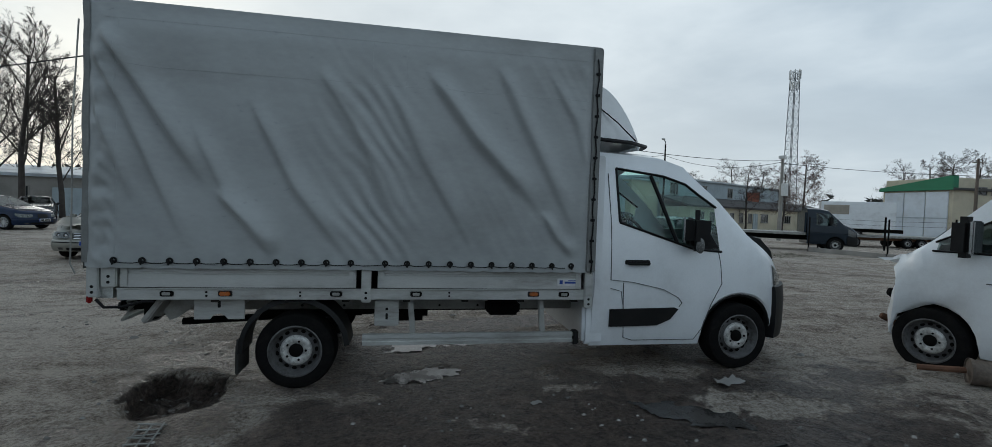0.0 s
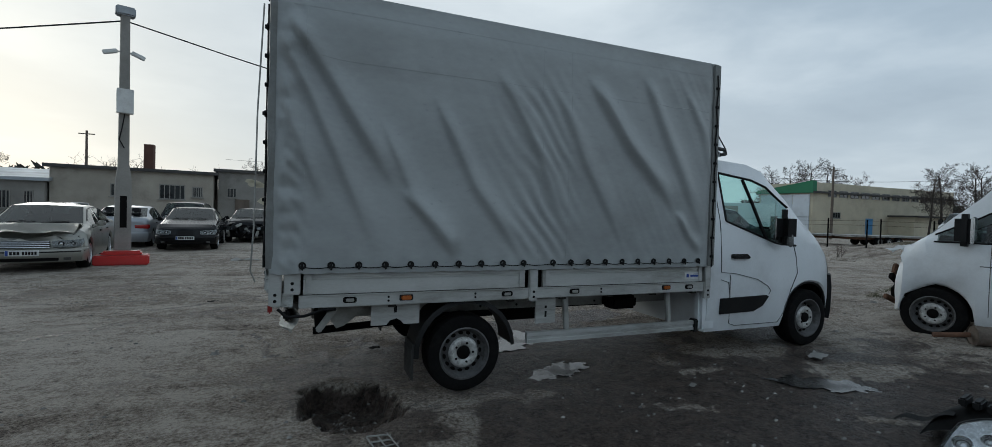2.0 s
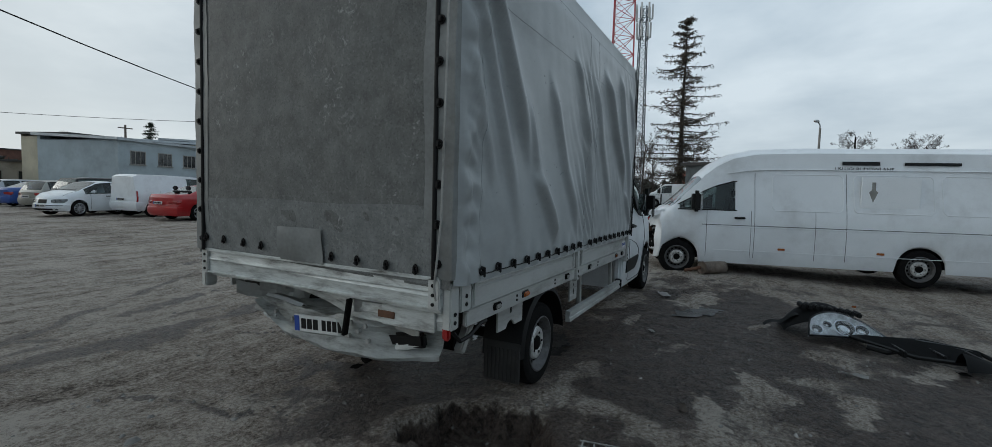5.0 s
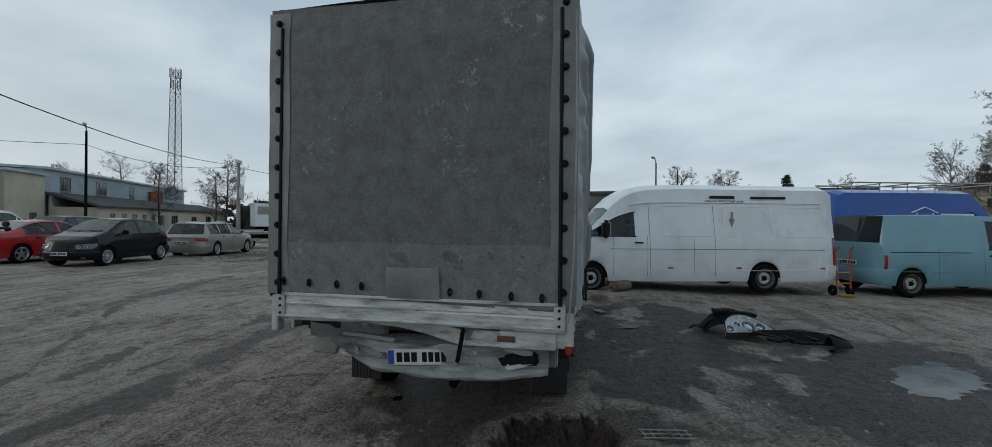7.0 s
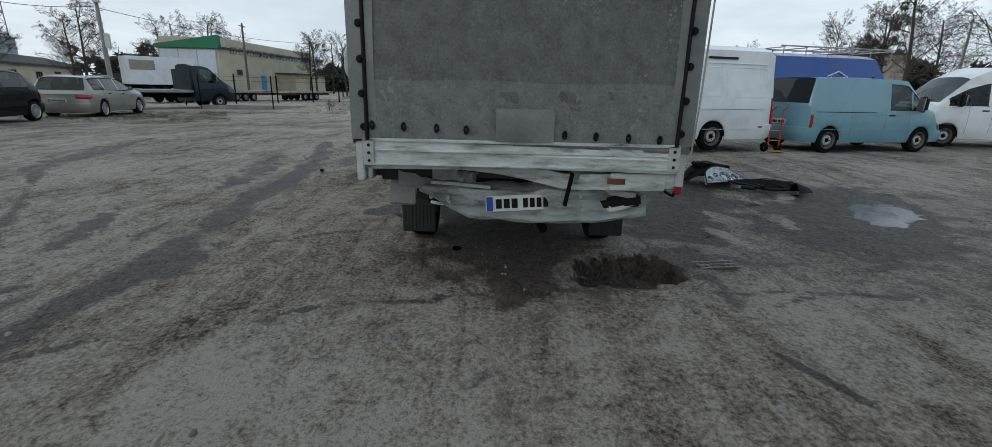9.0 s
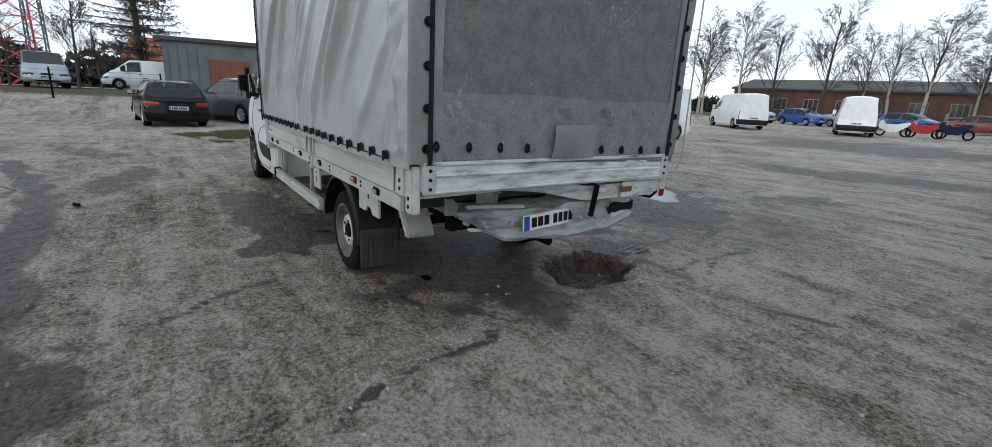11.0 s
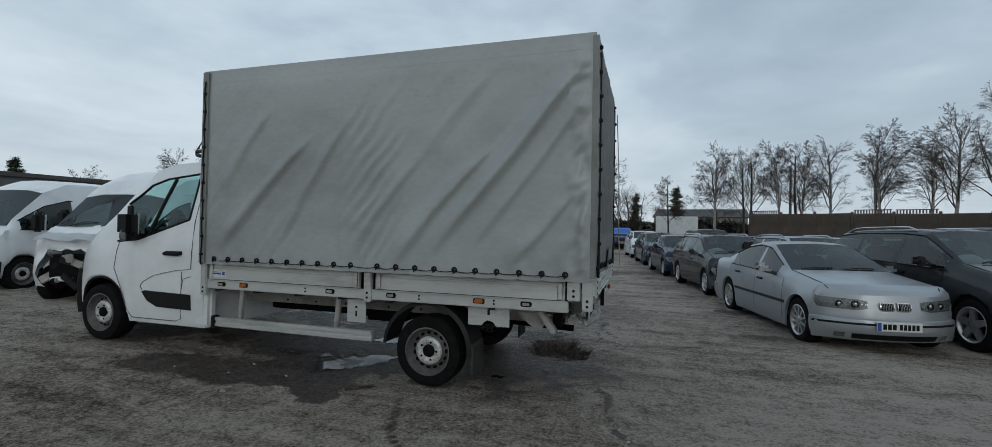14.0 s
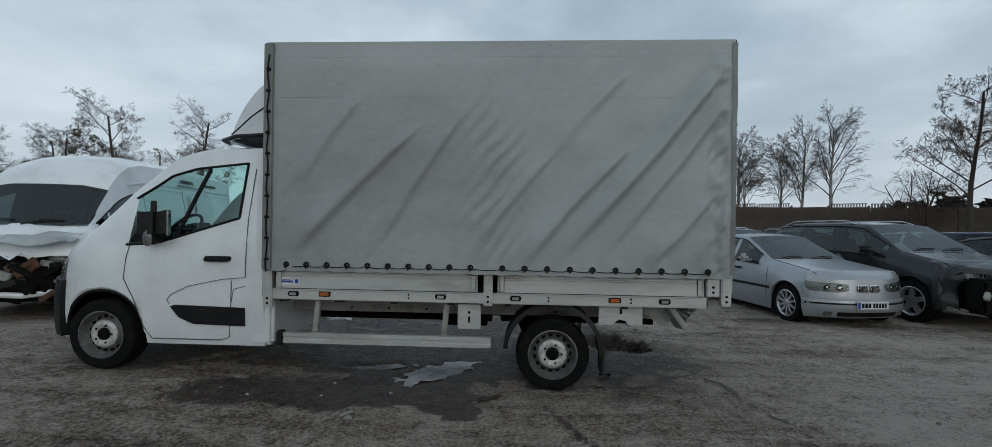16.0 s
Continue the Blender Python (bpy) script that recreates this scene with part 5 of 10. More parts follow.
        tube(bm, pts, 0.018, 6)
        part("wheel_arch", bm, BLACKP, cab)
        # wheel well, its inner shade given by the near-black colour
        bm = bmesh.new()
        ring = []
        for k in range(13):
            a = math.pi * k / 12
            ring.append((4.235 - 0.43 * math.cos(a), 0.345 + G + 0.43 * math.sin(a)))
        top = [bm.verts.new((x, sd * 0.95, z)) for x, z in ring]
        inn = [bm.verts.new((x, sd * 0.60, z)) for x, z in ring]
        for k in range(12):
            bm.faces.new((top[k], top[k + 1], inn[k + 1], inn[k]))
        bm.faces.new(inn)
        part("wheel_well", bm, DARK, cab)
    bump = part("front_bumper", sh.band(0.30 + G, 0.83 + G, 0.42, 0.03, 0.10), BLACKP, v, "black plastic front bumper")
    bm = bmesh.new(); box(bm, (5.07, -0.42, 0.86), (5.115, 0.42, 0.98), 0.02); part("grille", bm, INK, cab)
    for q, r in zip(sh.patch(0.05, 0.42, 3, 5, 0.004), sh.patch(0.06, 0.40, 3, 5, 0.012)):
        h = part("headlight", q, LAMPG, cab, "clear headlight")
        part("lens", r, LENS, h)
    bm = bmesh.new()
    prism(bm, [(4.30, 1.42), (4.62, 1.35), (4.78, 1.26), (4.86, 1.10), (4.90, 1.10), (4.86, 1.26), (4.72, 1.39), (4.32, 1.47)], -0.40, -0.66)
    part("bonnet_edge", bm, BLACKP, cab, "lifted black bonnet edge")
    # roof spoiler
    bm = bmesh.new()
    n = 10
    rows = []
    for i in range(n + 1):
        t = i / n
        x = 3.46 - 0.78 * t
        z = 2.34 + 0.66 * (1 - (1 - t) ** 1.7)
        hw = 0.45 + 0.38 * t ** 0.7
        row = []
        for k in range(13):
            u = -1 + 2 * k / 12
            zz = z - 0.10 * abs(u) ** 3 * (0.4 + t)
            row.append((x - 0.10 * u * u * (1 - t), u * hw, zz))
        row = [(row[0][0] - 0.03, row[0][1] * 1.03, 2.335)] + row + [(row[-1][0] - 0.03, row[-1][1] * 1.03, 2.335)]
        rows.append([bm.verts.new(p) for p in row])
    for a, b in zip(rows, rows[1:]):
        for k in range(len(a) - 1):
            bm.faces.new((a[k], a[k + 1], b[k + 1], b[k]))
    bm.faces.new(rows[0])
    bmesh.ops.recalc_face_normals(bm, faces=bm.faces)
    sp_ = part("roof_spoiler", bm, WHITE, v, "white roof air deflector")
    for sd in (1, -1):
        bm = bmesh.new()
        tube(bm, [(3.45, sd * 0.30, 2.335), (3.40, sd * 0.50, 2.335), (3.1, sd * 0.76, 2.33), (2.72, sd * 0.86, 2.33)], 0.022)
        tube(bm, [(3.20, sd * 0.68, 2.36), (2.95, sd * 0.77, 2.52), (2.69, sd * 0.84, 2.66)], 0.007, 4)
        part("rubber_seal", bm, INK, sp_)
    # load bed
    bm = bmesh.new()
    for sd in (1, -1):
        box(bm, (X0 + 0.30, sd * 0.36, 0.58), (2.66, sd * 0.43, 0.77), 0.008)
    for x in (-1.2, -0.6, 0.9, 1.6, 2.3):
        box(bm, (x, -0.37, 0.60), (x + 0.06, 0.37, 0.72), 0.008)
    ch = part("chassis_beam", bm, CHASSIS, v)
    bm = bmesh.new(); rod(bm, (0, -0.003, 0), (0, 0.003, 0), 0.012, n=8)
    bolt = None
    for sd in (1, -1):
        for k in range(14):
            at = Matrix.Translation((-0.6 + 0.22 * k + 0.05 * (k % 3), sd * 0.435, 0.62 + 0.08 * (k % 2)))
            if bolt is None:
                bolt = part("bolt", bm, INK, ch, at=at)
            else:
                twin(bolt, at)
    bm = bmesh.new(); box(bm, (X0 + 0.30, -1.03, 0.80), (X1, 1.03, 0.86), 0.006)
    # the shade under the load bed is painted into this dark colour
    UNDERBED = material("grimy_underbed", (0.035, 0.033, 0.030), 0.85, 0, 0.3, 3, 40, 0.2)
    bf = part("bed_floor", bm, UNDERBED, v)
    for k in range(8):
        x = X0 + 0.34 + k * 0.52
        bm = bmesh.new(); box(bm, (x, -1.0, 0.765), (x + 0.06, 1.0, 0.798))
        part("cross_member", bm, UNDERBED, bf)
    # running gear and tank, near-black to carry the shade beneath the bed
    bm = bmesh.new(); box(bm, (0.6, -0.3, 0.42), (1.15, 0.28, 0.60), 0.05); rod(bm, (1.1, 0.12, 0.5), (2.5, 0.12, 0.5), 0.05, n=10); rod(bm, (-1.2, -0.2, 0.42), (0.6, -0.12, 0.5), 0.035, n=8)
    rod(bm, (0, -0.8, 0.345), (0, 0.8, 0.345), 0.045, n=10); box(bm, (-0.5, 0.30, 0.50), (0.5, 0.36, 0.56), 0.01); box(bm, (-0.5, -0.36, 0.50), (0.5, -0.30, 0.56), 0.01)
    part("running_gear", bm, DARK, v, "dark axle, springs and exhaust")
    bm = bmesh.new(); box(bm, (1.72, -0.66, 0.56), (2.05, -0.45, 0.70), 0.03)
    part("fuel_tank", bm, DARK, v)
    for sd in (1, -1):
        y0, y1 = sd * 1.03, sd * 1.06
        bm = bmesh.new()
        box(bm, (X0 + 0.20, y0, 0.795), (X1 - 0.04, y1, 0.885), 0.006)
        box(bm, (X0 + 0.20, sd * 1.045, 0.882), (X1 - 0.04, sd * 1.072, 0.892), 0.003)
        rail = part("side_rail", bm, ALU, v, "dusty aluminium side rail")
        for a, b in ((X0 + 0.23, 0.50), (0.68, X1 - 0.10)):
            bm = bmesh.new()
            prism(bm, [(sd * 1.035, 0.895), (sd * 1.072, 0.90), (sd * 1.072, 1.005), (sd * 1.064, 1.012), (sd * 1.064, 1.022), (sd * 1.072, 1.03), (sd * 1.066, 1.055), (sd * 1.035, 1.055)], a, b, "X")
            d = part("drop_side", bm, ALU, v, "ribbed aluminium drop side")
            for x in (a + 0.012, b - 0.06):
                bm = bmesh.new(); box(bm, (x, sd * 1.068, 0.905), (x + 0.048, sd * 1.080, 1.05), 0.006)
                part("end_cap", bm, ALU, d)
            for x in (a + 0.33, b - 0.16):
                bm = bmesh.new(); box(bm, (x - 0.05, sd * 1.05, 0.825), (x + 0.05, sd * 1.074, 0.87), 0.008)
                lt = part("latch", bm, DARK, d)
                bm = bmesh.new(); box(bm, (x - 0.03, sd * 1.07, 0.835), (x + 0.03, sd * 1.082, 0.86), 0.004)
                part("lever", bm, CHASSIS, lt)
            for x in (a + 0.62, b - 0.45):
                for dz in (0, 0.03):
                    bm = bmesh.new(); rod(bm, (x, sd * 1.055, 0.83 + dz), (x, sd * 1.066, 0.83 + dz), 0.009, n=8)
                    part("rivet", bm, INK, d)
        for nm, a, b, z0, z1 in (("middle_post", 0.545, 0.625, 0.775, 1.06), ("rear_post", X0 + 0.0, X0 + 0.085, 0.82, 1.08), ("rear_post", X0 + 0.10, X0 + 0.21, 0.90, 1.06), ("front_post", X1 - 0.065, X1 + 0.015, 0.72, 1.10)):
            bm = bmesh.new(); box(bm, (a, sd * 1.03, z0), (b, sd * 1.083, z1), 0.008)
            q = part(nm, bm, ALU, v)
            for z in (z0 + 0.04, z0 + 0.085):
                bm = bmesh.new(); rod(bm, ((a + b) / 2, sd * 1.08, z), ((a + b) / 2, sd * 1.087, z), 0.012, n=8)
                part("bolt", bm, INK, q)
        for x in (-0.53, 2.07):
            bm = bmesh.new(); box(bm, (x - 0.055, sd * 1.055, 0.825), (x + 0.055, sd * 1.066, 0.872), 0.006)
            lamp = part("side_marker", bm, BLACKP, v)
            bm = bmesh.new(); box(bm, (x - 0.042, sd * 1.062, 0.832), (x + 0.042, sd * 1.082, 0.866), 0.008)
            part("amber_lens", bm, AMBER, lamp, "orange marker lens")
        bm = bmesh.new(); box(bm, (2.29, sd * 1.070, 0.925), (2.49, sd * 1.0755, 0.995), 0.002)
        sg = part("maker_sign", bm, PLATE, v, "small white maker's sign")
        bm = bmesh.new(); box(bm, (2.31, sd * 1.0745, 0.945), (2.34, sd * 1.0775, 0.98)); box(bm, (2.36, sd * 1.0745, 0.95), (2.465, sd * 1.0775, 0.968)); box(bm, (2.39, sd * 1.0745, 0.975), (2.465, sd * 1.0775, 0.98))
        part("bar", bm, PBLUE, sg, smooth=0)
        # side guard with two hangers
        bm = bmesh.new()
        prism(bm, [(sd * 0.985, 0.385), (sd * 1.03, 0.39), (sd * 1.03, 0.42), (sd * 1.022, 0.425), (sd * 1.022, 0.445), (sd * 1.03, 0.45), (sd * 1.03, 0.485), (sd * 0.985, 0.485)], 0.56, 2.50, "X")
        gd = part("side_guard", bm, ALU, v, "aluminium side guard rail")
        for x in (0.98, 2.18):
            bm = bmesh.new(); box(bm, (-0.025, sd * 0.95, -0.2), (0.025, sd * 0.99, 0.21), 0.006, Matrix.Translation((x, 0, 0.60)) @ Matrix.Rotation(radians(-5), 4, "Y"))
            part("hanger", bm, CHASSIS, gd)
        bm = bmesh.new(); box(bm, (2.47, sd * 0.96, 0.37), (2.53, sd * 1.04, 0.50), 0.01)
        part("end_cap", bm, BLACKP, gd)
        # brackets with holes
        for a, b, z0, z1, slots in ((0.655, 0.865, 0.55, 0.775, ((0.76, 0.70, 0.012, 0.012), (0.76, 0.635, 0.010, 0.028))), (-0.79, -0.405, 0.62, 0.79, ((-0.60, 0.745, 0.012, 0.028),))):
            bm = bmesh.new()
            if a < 0:
                prism(bm, [(a, z0), (a + 0.12, z0), (a + 0.145, z0 + 0.035), (a + 0.20, z0 + 0.05), (a + 0.235, z0 + 0.03), (a + 0.26, z0), (b, z0), (b, z1), (a, z1)], sd * 0.97, sd * 0.985)
            else:
                box(bm, (a, sd * 0.97, z0), (b, sd * 0.985, z1), 0.006)
            box(bm, (a + 0.01, sd * 0.60, z1 - 0.05), (b - 0.01, sd * 0.975, z1 - 0.01))
            br = part("bracket", bm, ALU, v, "galvanised bracket plate")
            for x, z, rx, rz in slots:
                bm = bmesh.new(); box(bm, (x - rx, sd * 0.983, z - rz), (x + rx, sd * 0.9875, z + rz), 0.003)
                part("hole", bm, INK, br)
        # mudguard and flap
        bm = bmesh.new()
        rows = []
        for k in range(15):
            a = math.pi * (-0.02 + 1.0 * k / 14)
            rows.append([bm.verts.new((0.0 - rr * math.cos(a), sd * yy, 0.36 + rr * math.sin(a))) for rr, yy in ((0.45, 0.68), (0.45, 1.0), (0.41, 1.015), (0.43, 0.985), (0.43, 0.68))])
        for a, b in zip(rows, rows[1:]):
            for k in range(4):
                bm.faces.new((a[k], a[k + 1], b[k + 1], b[k]))
        part("mudguard", bm, BLACKP, v, "black plastic mudguard")
        bm = bmesh.new(); box(bm, (-0.46, sd * 0.70, 0.15), (-0.445, sd * 1.0, 0.45), 0.005)
        WORN = material("worn_rubber", (0.030, 0.030, 0.029), 0.8, 0, 0.3, 6, 60, 0.3, (0.085, 0.078, 0.07), 0.4)
        fl = part("mud_flap", bm, WORN, v, "ribbed rubber mud flap")
        for k in range(9):
            bm = bmesh.new(); box(bm, (-0.466, sd * (0.715 + 0.033 * k), 0.16), (-0.458, sd * (0.735 + 0.033 * k), 0.40))
            part("rib", bm, WORN, fl)
        # tarpaulin side
        nx, nz = 270, 132
        bm = bmesh.new()
        g = []
        for j in range(nz + 1):
            z = ZB - 0.01 + (ZT - ZB + 0.01) * j / nz
            row = []
            for i in range(nx + 1):
                x = X0 + (X1 - X0) * i / nx
                zz = z - (0.010 * abs(math.sin(math.pi * (x - X0) / 0.207)) if j == 0 else 0)
                row.append(bm.verts.new((x, sd * (HW + tarp_bulge(x, z, 0 if sd < 0 else 1)), zz)))
            g.append(row)
        for j in range(nz):
            for i in range(nx):
                f = (g[j][i], g[j][i + 1], g[j + 1][i + 1], g[j + 1][i])
                bm.faces.new(f if sd < 0 else f[::-1])
        tp = part("side_tarpaulin", bm, TARP, v, "grey creased tarpaulin side sheet", smooth=80)
        # hem seams welded into the sheet
        bm = bmesh.new()
        for xs in (0.60, 0.88, -1.30):
            tube(bm, [(xs + 0.004 * math.sin(k), sd * (HW + tarp_bulge(xs, z, 0 if sd < 0 else 1) ), z) for k, z in enumerate(np.linspace(ZB, ZT - 0.15, 60))], 0.002, 4)
        for zs in (2.62, 2.98):
            tube(bm, [(x, sd * (HW + tarp_bulge(x, zs, 0 if sd < 0 else 1) ), zs) for x in np.linspace(X0 + 0.1, X1 - 0.1, 120)], 0.002, 4)
        part("welded_seam", bm, TARP, tp)
        # eyelets and cord
        ring = None
        xs_all = [X0 + 0.22 + 0.1955 * k for k in range(10)] + [X0 + 2.26 + 0.184 * k for k in range(10)]
        for x in xs_all:
            y = sd * (HW + tarp_bulge(x, ZB + 0.05, 0 if sd < 0 else 1) + 0.004)
            at = Matrix.Translation((x, y, ZB + 0.045)) @ Matrix.Diagonal((1, sd, 1, 1))
            if ring is None:
                bm = bmesh.new()
                lathe(bm, [(0.019, -0.002), (0.027, 0.004), (0.025, 0.012), (0.014, 0.010), (0.012, 0.0)], 14)
                rod(bm, (0, 0.004, -0.012), (0, 0.026, -0.012), 0.012, n=8)
                box(bm, (-0.007, 0.018, -0.034), (0.007, 0.03, 0.024), 0.004)
                ring = part("eyelet", bm, BLACKP, tp, "dark eyelet with turn button", at=at)
            else:
                twin(ring, at)
        bm = bmesh.new()
        pts = []
        for a, b in zip(xs_all, xs_all[1:]):
            for t in (0, 0.33, 0.66):
                x = a + (b - a) * t
                pts.append((x, sd * (HW + tarp_bulge(x, ZB + 0.03, 0 if sd < 0 else 1) + 0.02), ZB + 0.035 - 0.012 * math.sin(math.pi * t) + 0.004 * noise.noise((x * 3, sd, 0))))
        tube(bm, pts, 0.004, 5)
        part("cord", bm, INK, tp)
        # strapped front corner
        bm = bmesh.new(); box(bm, (X1 - 0.075, sd * 1.09, 1.06), (X1 + 0.02, sd * 1.112, ZT - 0.01), 0.01)
        st = part("corner_strip", bm, TARP_EDGE, v)
        bm = bmesh.new(); tube(bm, [(X1 - 0.03 + 0.008 * math.sin(k * 1.7), sd * 1.120, z) for k, z in enumerate(np.linspace(1.05, ZT - 0.12, 22))], 0.007, 5)
        part("strap", bm, INK, st)
        for k in range(10):
            z = 1.15 + 0.19 * k
            bm = bmesh.new(); box(bm, (X1 - 0.05, sd * 1.108, z), (X1 - 0.01, sd * 1.128, z + 0.025), 0.004)
            part("buckle", bm, INK, st)
    # roof sheet, rear and front
    bm = bmesh.new()
    nx, ny = 40, 24
    g = [[bm.verts.new((X0 + (X1 - X0) * i / nx, -HW - 0.004 + 2 * (HW + 0.004) * j / ny, ZT + 0.035 * math.sin(math.pi * j / ny) - 0.012 * math.sin(math.pi * ((i * 4 / nx) % 1)) * math.sin(math.pi * j / ny))) for j in range(ny + 1)] for i in range(nx + 1)]
    for i in range(nx):
        for j in range(ny):
            bm.faces.new((g[i][j], g[i + 1][j], g[i + 1][j + 1], g[i][j + 1]))
    part("roof_tarpaulin", bm, TARP, v, smooth=80)
    bm = bmesh.new()
    g = [[bm.verts.new((X1 + 0.012 * math.sin(3 * y) , y, z)) for z in np.linspace(ZB - 0.2, ZT, 12)] for y in np.linspace(-HW, HW, 12)]
    for a, b in zip(g, g[1:]):
        for k in range(11):
            bm.faces.new((a[k], a[k + 1], b[k + 1], b[k]))
    part("front_tarpaulin", bm, TARP, v, smooth=80)
    bm = bmesh.new()
    nx, nz = 130, 120
    def rear_low(y):
        return ZB + 0.028 * y
    def rear_x(y, z):
        e = 1 - abs(y / HW) ** 4
        return X0 - 0.015 - 0.035 * e * sstep(ZB, ZB + 0.4, z) * (1 - sstep(ZT - 0.3, ZT, z)) - 0.006 * noise.noise((y * 3, z * 3, 4)) - 0.006 * noise.noise((y * 9, z * 2, 4)) * sstep(ZT - 0.6, ZT, z) - 0.012 * max(0, noise.noise((y * 1.2 + z, z * 1.1, 9))) - 0.004 * noise.noise((y * 22 + 4 * z, z * 5, 14)) * sstep(ZT - 0.35, ZT - 0.05, z) - 0.003 * noise.noise((y * 14, z * 14, 3)) - 0.006 * noise.noise((y * 5 - z * 3, z * 3, 8))
    g = [[bm.verts.new((rear_x(y, z), y * (1 - 0.006 * math.sin(z * 3)), rear_low(y) + (z - ZB) * (ZT - rear_low(y)) / (ZT - ZB))) for z in np.linspace(ZB + 0.0, ZT, nz + 1)] for y in np.linspace(-HW, HW, nx + 1)]
    for a, b in zip(g, g[1:]):
        for k in range(nz):
            bm.faces.new((a[k], a[k + 1], b[k + 1], b[k]))
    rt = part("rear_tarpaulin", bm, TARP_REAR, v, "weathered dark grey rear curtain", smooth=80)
    for sd in (1, -1):
        bm = bmesh.new()
        zz = np.linspace(ZB + 0.02, ZT - 0.03, 30)
        a = [bm.verts.new((rear_x(sd * (HW - 0.16), z) - 0.005, sd * (HW - 0.16 + 0.008 * math.sin(z * 5)), z)) for z in zz]
        b = [bm.verts.new((rear_x(sd * HW, z) - 0.006, sd * (HW + 0.012), z)) for z in zz]
        c = [bm.verts.new((X0 + 0.025, sd * (HW + 0.012), z)) for z in zz]
        for k in range(29):
            bm.faces.new((a[k], a[k + 1], b[k + 1], b[k])); bm.faces.new((b[k], b[k + 1], c[k + 1], c[k]))
        bmesh.ops.recalc_face_normals(bm, faces=bm.faces)
        part("edge_strip", bm, TARP_EDGE, rt, "worn pale edge of the curtain")
        bm = bmesh.new(); rod(bm, (X0 - 0.035, sd * (HW - 0.09), ZB + 0.02), (X0 - 0.03, sd * (HW - 0.095), ZT - 0.14), 0.013, n=8)
        part("curtain_rod", bm, INK, rt)
        for k in range(10):
            z = ZB + 0.10 + 0.205 * k
            bm = bmesh.new(); lathe(bm, [(0.014, 0.002), (0.025, -0.004), (0.023, -0.010), (0.012, -0.008)], 12, "X"); box(bm, (-0.024, -0.010, -0.014), (-0.006, 0.010, 0.014), 0.003)
            part("eyelet", bm, INK, rt, at=Matrix.Translation((rear_x(sd * 0.99, z) - 0.006, sd * (HW - 0.07), z)))
    for y in (0.96, 0.76, 0.55, 0.36, -0.27, -0.47, -0.68, -0.88):
        bm = bmesh.new(); lathe(bm, [(0.018, 0.002), (0.032, -0.006), (0.03, -0.012), (0.014, -0.010), (0.014, 0.01)], 12, "X")
        bmesh.ops.scale(bm, vec=(1, 0.55, 0.95), verts=bm.verts)
        rod(bm, (-0.006, 0, -0.012), (-0.024, 0, -0.012), 0.009, n=8)
        part("eyelet", bm, INK, rt, at=Matrix.Translation((rear_x(y, ZB + 0.10) - 0.012, y, rear_low(y) + 0.085)))
    bm = bmesh.new()
    g = [[bm.verts.new((rear_x(y, z) - 0.026 - 0.02 * math.sin(math.pi * i / 8) * (j / 8) - 0.01 * noise.noise((y * 9, z * 9, 0)), y + 0.01 * noise.noise((i, j, 3)), z + 0.012 * noise.noise((i * 0.5, j, 1)))) for i, z in enumerate(np.linspace(1.10, 1.31, 9))] for j, y in enumerate(np.linspace(-0.20, 0.17, 9))]
    for a, b in zip(g, g[1:]):
        for k in range(8):
            bm.faces.new((a[k], a[k + 1], b[k + 1], b[k]))
    part("flap", bm, TARP_EDGE, rt, "grey tarpaulin pocket flap", smooth=80)
    # tailboard, bent
    def bent_beam(name, z0, z1, xf, xb, bend, mat, n=28, ya=-1.03, yb=1.03, label=""):
        bm = bmesh.new()
        rows = []
        for k in range(n + 1):
            y = ya + (yb - ya) * k / n
            dx, dz = bend(y)
            rows.append([bm.verts.new((x + dx, y, z + dz)) for x, z in ((xf, z0), (xb, z0), (xb, (z0 + z1) / 2 - 0.02), (xb - 0.008, (z0 + z1) / 2), (xb, (z0 + z1) / 2 + 0.02), (xb, z1), (xf, z1))])
        for a, b in zip(rows, rows[1:]):
            for j in range(7):
                bm.faces.new((a[j], a[(j + 1) % 7], b[(j + 1) % 7], b[j]))
        bm.faces.new(rows[0]); bm.faces.new(rows[-1][::-1])
        bmesh.ops.recalc_face_normals(bm, faces=bm.faces)
        return part(name, bm, mat, v, label)
    PEEL = material("chipped_white_metal", (0.56, 0.585, 0.57), 0.42, 0.15, 0.22, 11, 80, 0.2, (0.07, 0.058, 0.046), 0.95, stretch=(1, 0.35, 1.9))
    bent_beam("tailboard", 0.93, 1.10, X0 + 0.04, X0 - 0.015, lambda y: (0.012 * math.exp(-((y - 0.25) / 0.45) ** 2) + 0.004 * noise.noise((y * 6, 3, 1)), -0.006 * math.exp(-((y + 0.1) / 0.4) ** 2) + 0.016 * y), PEEL, label="dented aluminium tailboard")
    # top flange, lower flange and grooves of the tailboard, with riveted end plates
    for z0, z1, dx in ((1.085, 1.105, 0.012), (0.932, 0.945, 0.010), (1.02, 1.026, 0.004)):
        bm = bmesh.new(); box(bm, (X0 - 0.018 - dx, -1.02, z0), (X0 - 0.010, 1.02, z1), 0.003)
        part("flange", bm, PEEL, v)
    for sd in (1, -1):
        bm = bmesh.new(); box(bm, (X0 - 0.030, sd * 0.955, 0.93), (X0 - 0.012, sd * 1.03, 1.10), 0.006)
        ep = part("end_plate", bm, ALU, v)
        for z in (0.96, 1.01, 1.06):
            bm = bmesh.new(); rod(bm, (X0 - 0.028, sd * 0.99, z), (X0 - 0.036, sd * 0.99, z), 0.010, n=8); part("rivet", bm, INK, ep)
    bm = bmesh.new(); box(bm, (X0 + 0.02, -0.97, 0.79), (X0 + 0.035, -0.60, 0.905), 0.004); rp = part("rust_plate", bm, PEEL, v)
